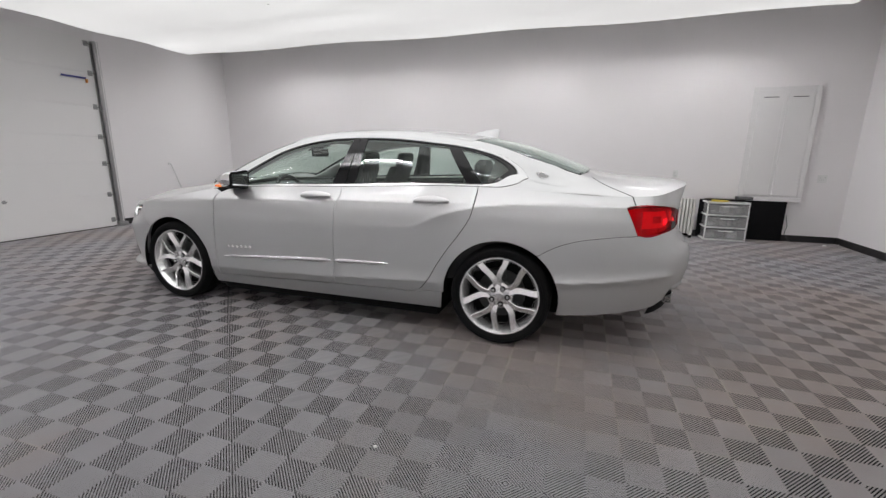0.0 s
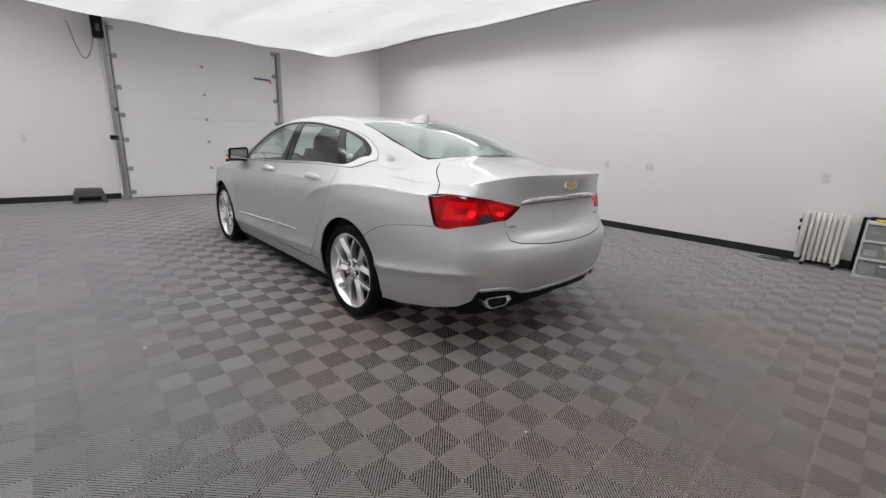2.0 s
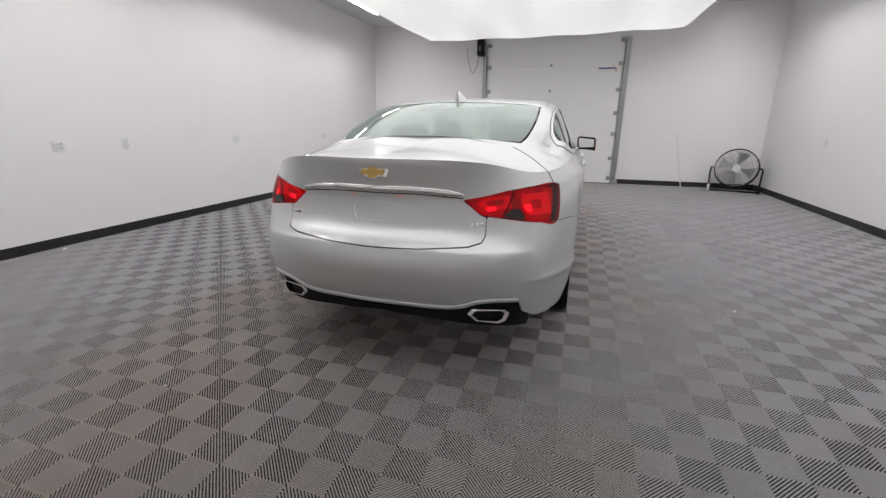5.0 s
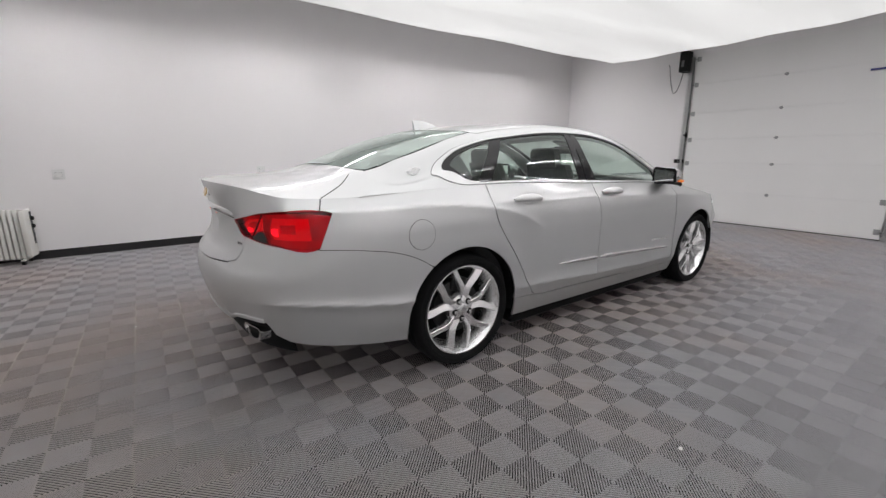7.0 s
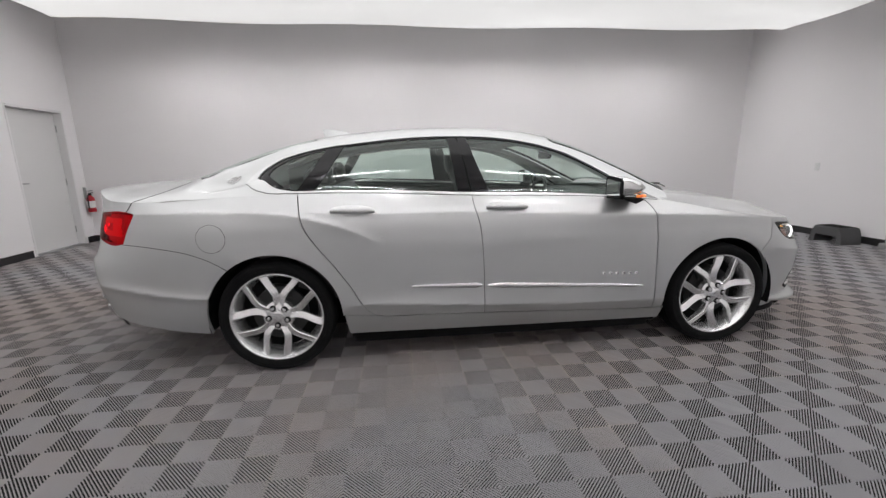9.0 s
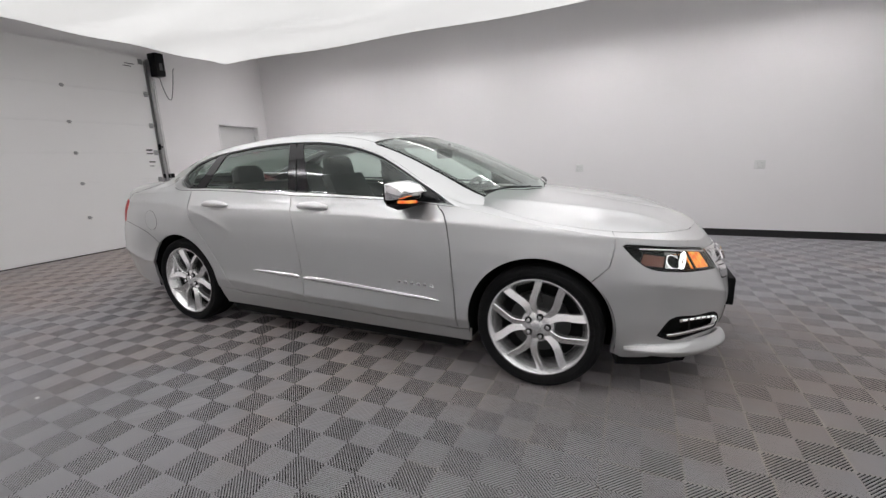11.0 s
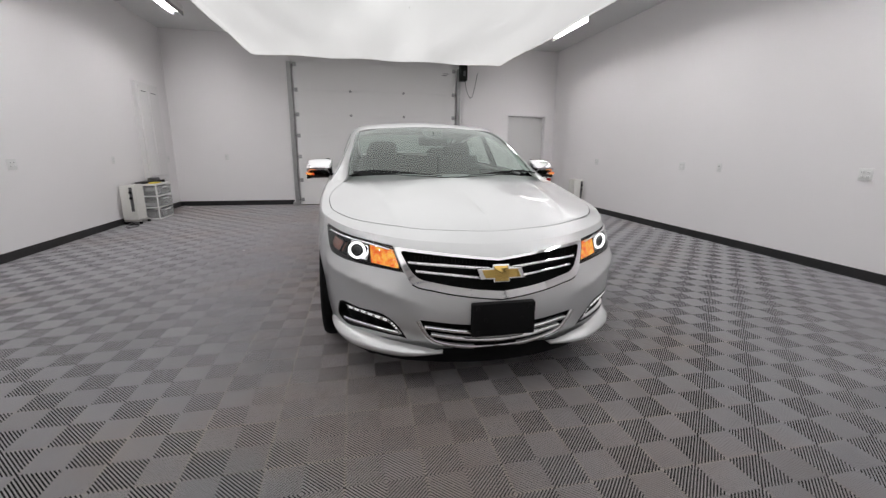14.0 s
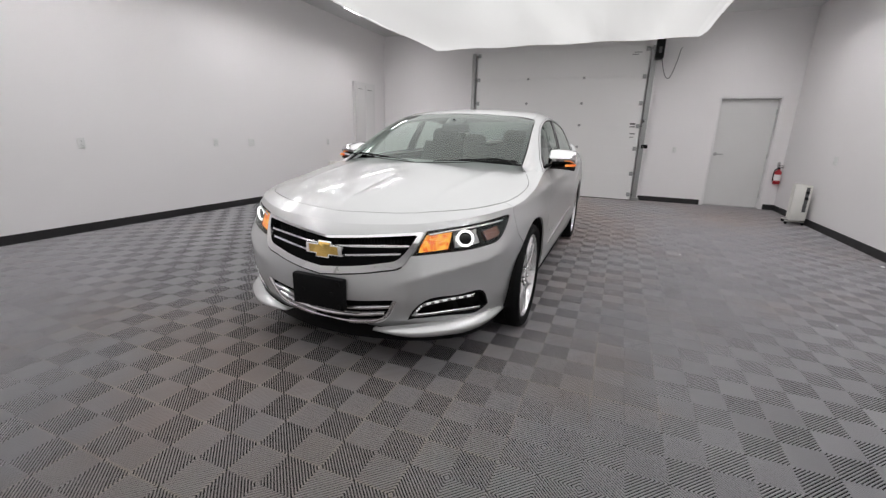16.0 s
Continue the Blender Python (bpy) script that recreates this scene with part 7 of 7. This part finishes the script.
tube(bm, [c + 0.185 * (math.cos(a) * e1 + math.sin(a) * e2) for a in (2 * math.pi * k / 40 for k in range(41))], 0.016, 10, False)
part("wheel_rim", bm, M_SEAT, st)
for a in (20, 160, 270):
    bm = bmesh.new()
    d = math.cos(radians(a)) * e1 + math.sin(radians(a)) * -e2
    tube(bm, [c - ax * 0.03, c + d * 0.18], 0.016, 8)
    part("wheel_spoke", bm, M_SEAT, st)
bm = bmesh.new()
tube(bm, [c - ax * 0.05, c + ax * 0.015], 0.065, 20)
part("airbag_cover", bm, M_DASH, st)
bm = bmesh.new()
tube(bm, [c - ax * 0.03, c - ax * 0.22], 0.035, 12)
part("column", bm, M_DASH, st)
# inner mirror and sensor box behind the screen
im = new("inner_mirror")
im.parent = car
bm = bmesh.new()
box(bm, 0.50, 0.530, -0.125, 0.125, 1.245, 1.318, 0.012)
part("mirror_body", bm, M_SATIN, im)
bm = bmesh.new()
tube(bm, [(0.52, 0, 1.32), (0.56, 0, 1.345)], 0.012, 8)
part("mirror_stem", bm, M_SATIN, im)
bm = bmesh.new()
ring_loft(bm, [[(0.44, -0.09, 1.372), (0.44, 0.09, 1.372), (0.44, 0.09, 1.36), (0.44, -0.09, 1.36)], [(0.60, -0.07, 1.308), (0.60, 0.07, 1.308), (0.60, 0.07, 1.298), (0.60, -0.07, 1.298)]], True, True, True)
flip_out(bm)
part("sensor_box", bm, M_DASH, im)


# ---------------------------------------------------------------- ribbed floor tiles
Q = 0.1515             # a quarter's side; a tile is two by two
FX, FY = 2.40, 1.062   # a tile's corner
M_TILE = material("tile_plastic", (0.345, 0.340, 0.352), 0.40, spec=0.22, vary=0.10, scale=2.2, rough_vary=0.1, obj_vary=0.06, bump=0.0002, bump_scale=300)
M_TILEFAR = material("tile_plastic_far", (0.345, 0.340, 0.352), 0.40, spec=0.22, vary=0.10, scale=2.2, rough_vary=0.1, island=0.05)


def dusty(m):
    """Brown dust lies in broad drifts where cars drive in."""
    nt = m.node_tree
    b = nt.nodes["Principled BSDF"]
    old = b.inputs["Base Color"].links[0].from_socket
    geo = nt.nodes.new("ShaderNodeNewGeometry")
    nz = nt.nodes.new("ShaderNodeTexNoise")
    nz.inputs["Scale"].default_value = 0.55
    nz.inputs["Detail"].default_value = 7
    nz.inputs["Roughness"].default_value = 0.65
    mr = nt.nodes.new("ShaderNodeMapRange")
    mr.inputs[1].default_value, mr.inputs[2].default_value = 0.48, 0.72
    mr.inputs[3].default_value, mr.inputs[4].default_value = 0.0, 0.52
    # cars come and go along the room's middle
    sep = nt.nodes.new("ShaderNodeSeparateXYZ")
    lane = nt.nodes.new("ShaderNodeMapRange")
    lane.interpolation_type = "SMOOTHSTEP"
    lane.inputs[1].default_value, lane.inputs[2].default_value = 2.3, 0.7
    lane.inputs[3].default_value, lane.inputs[4].default_value = 0.0, 0.13
    ab = nt.nodes.new("ShaderNodeMath")
    ab.operation = "ABSOLUTE"
    add = nt.nodes.new("ShaderNodeMath")
    add.operation = "ADD"
    nt.links.new(geo.outputs["Position"], sep.inputs[0])
    nt.links.new(sep.outputs[1], ab.inputs[0])
    nt.links.new(ab.outputs[0], lane.inputs[0])
    nt.links.new(nz.outputs["Fac"], add.inputs[0])
    nt.links.new(lane.outputs[0], add.inputs[1])
    mx = nt.nodes.new("ShaderNodeMix")
    mx.data_type = "RGBA"
    mx.inputs[7].default_value = (0.36, 0.28, 0.235, 1)
    nt.links.new(geo.outputs["Position"], nz.inputs["Vector"])
    # more of it towards the rear door
    back = nt.nodes.new("ShaderNodeMapRange")
    back.inputs[1].default_value, back.inputs[2].default_value = 1.5, -4.0
    back.inputs[3].default_value, back.inputs[4].default_value = -0.08, 0.05
    nt.links.new(sep.outputs[0], back.inputs[0])
    more = nt.nodes.new("ShaderNodeMath")
    more.operation = "ADD"
    nt.links.new(add.outputs[0], more.inputs[0])
    nt.links.new(back.outputs[0], more.inputs[1])
    nt.links.new(more.outputs[0], mr.inputs[0])
    nt.links.new(mr.outputs[0], mx.inputs[0])
    nt.links.new(old, mx.inputs[6])
    # pale dust in the tiles' joints
    near = []
    for axis, start in ((0, FX), (1, FY)):
        sh = nt.nodes.new("ShaderNodeMath")
        sh.operation = "SUBTRACT"
        sh.inputs[1].default_value = start
        nt.links.new(sep.outputs[axis], sh.inputs[0])
        pp = nt.nodes.new("ShaderNodeMath")
        pp.operation = "PINGPONG"
        pp.inputs[1].default_value = Q
        nt.links.new(sh.outputs[0], pp.inputs[0])
        near.append(pp)
    mn = nt.nodes.new("ShaderNodeMath")
    mn.operation = "MINIMUM"
    nt.links.new(near[0].outputs[0], mn.inputs[0])
    nt.links.new(near[1].outputs[0], mn.inputs[1])
    jm = nt.nodes.new("ShaderNodeMapRange")
    jm.inputs[1].default_value, jm.inputs[2].default_value = 0.009, 0.003
    nt.links.new(mn.outputs[0], jm.inputs[0])
    jn = nt.nodes.new("ShaderNodeMapRange")
    jn.inputs[1].default_value, jn.inputs[2].default_value = 0.52, 0.70
    jn.inputs[3].default_value, jn.inputs[4].default_value = 0.0, 0.60
    nt.links.new(add.outputs[0], jn.inputs[0])
    jf = nt.nodes.new("ShaderNodeMath")
    jf.operation = "MULTIPLY"
    nt.links.new(jm.outputs[0], jf.inputs[0])
    nt.links.new(jn.outputs[0], jf.inputs[1])
    mj = nt.nodes.new("ShaderNodeMix")
    mj.data_type = "RGBA"
    mj.inputs[7].default_value = (0.46, 0.41, 0.36, 1)
    nt.links.new(jf.outputs[0], mj.inputs[0])
    nt.links.new(mx.outputs[2], mj.inputs[6])
    nt.links.new(mj.outputs[2], b.inputs["Base Color"])


dusty(M_TILE)
dusty(M_TILEFAR)


def tile_ribs():
    """Vertices and faces of one tile, its middle at 0: slanting ribs in four quarters, rings round the middle."""
    vs, fs = [], []
    step, half, dep = Q / 10, 0.0032, 0.0045
    for qx in (0, 1):
        for qy in (0, 1):
            sx, sy = (1 if qx else -1), (1 if qy else -1)
            for k in range(20):
                c = (k + 0.5) * step     # rib along |x| + |y| = c inside the quarter
                lo, hi = c - half, c + half
                if c < Q:
                    pts = [(lo, 0), (hi, 0), (0, hi), (0, lo)] if lo > 0 else [(0, 0), (hi, 0), (0, hi), (0, 0)]
                else:
                    hi = min(hi, 2 * Q)
                    pts = [(Q, lo - Q), (Q, hi - Q), (hi - Q, Q), (lo - Q, Q)]
                p = [(sx * x, sy * y) for x, y in pts]
                if sx * sy < 0:
                    p.reverse()
                cx, cy = sx * c / 2, sy * c / 2
                crown = []     # the rib's top is rounded off
                for x, y in p:
                    d = ((x - cx) * sx + (y - cy) * sy) / 2
                    crown.append((x - sx * d * 0.3, y - sy * d * 0.3))
                n = len(vs)
                vs += [(x, y, 0.0) for x, y in crown] + [(x, y, -0.0010) for x, y in p] + [(x, y, -dep) for x, y in p]
                fs.append((n, n + 1, n + 2, n + 3))
                for i, j in ((1, 2), (3, 0)) if sx * sy > 0 else ((0, 3), (2, 1)):
                    a, b = (i, j) if sx * sy > 0 else (j, i)
                    for r in (0, 4):
                        fs.append((n + b + r, n + a + r, n + a + 4 + r, n + b + 4 + r))
    return vs, fs


def floor_tiles():
    vs, fs = tile_ribs()
    me = bpy.data.meshes.new("floor_tile")
    me.from_pydata(vs, [], fs)
    me.materials.append(M_TILE)
    base = np.array(vs)
    pitch = 2 * Q
    i0, i1 = math.floor((XR - FX) / pitch), math.ceil((XF - FX) / pitch)
    j0, j1 = math.floor((YR - FY) / pitch), math.ceil((YL - FY) / pitch)
    cells = []
    for i in range(i0, i1):
        for j in range(j0, j1):
            x, y = FX + (i + 0.5) * pitch, FY + (j + 0.5) * pitch
            # ring that people walk round the car
            cells.append((abs(math.hypot(x / 3.4, y / 2.6) - 1), x, y))
    cells.sort()
    parent = bpy.data.objects["floor"]
    for d, x, y in cells[:300]:
        ob = new("floor_tile", me)
        ob.parent = parent
        ob.location = (x, y, 0)
    allv, allf, nv = [], [], len(vs)
    fa = np.array(fs)
    for k, (d, x, y) in enumerate(cells[300:]):
        allv.append(base + (x, y, 0))
        allf.append(fa + k * nv)
    me2 = bpy.data.meshes.new("floor_tiles")
    me2.from_pydata(np.concatenate(allv).tolist(), [], np.concatenate(allf).tolist())
    me2.materials.append(M_TILEFAR)
    ob = new("floor_tiles", me2)
    ob.parent = parent
    tagged(ob, "interlocking grey ribbed plastic floor tiles", kind="stuff")


floor_tiles()
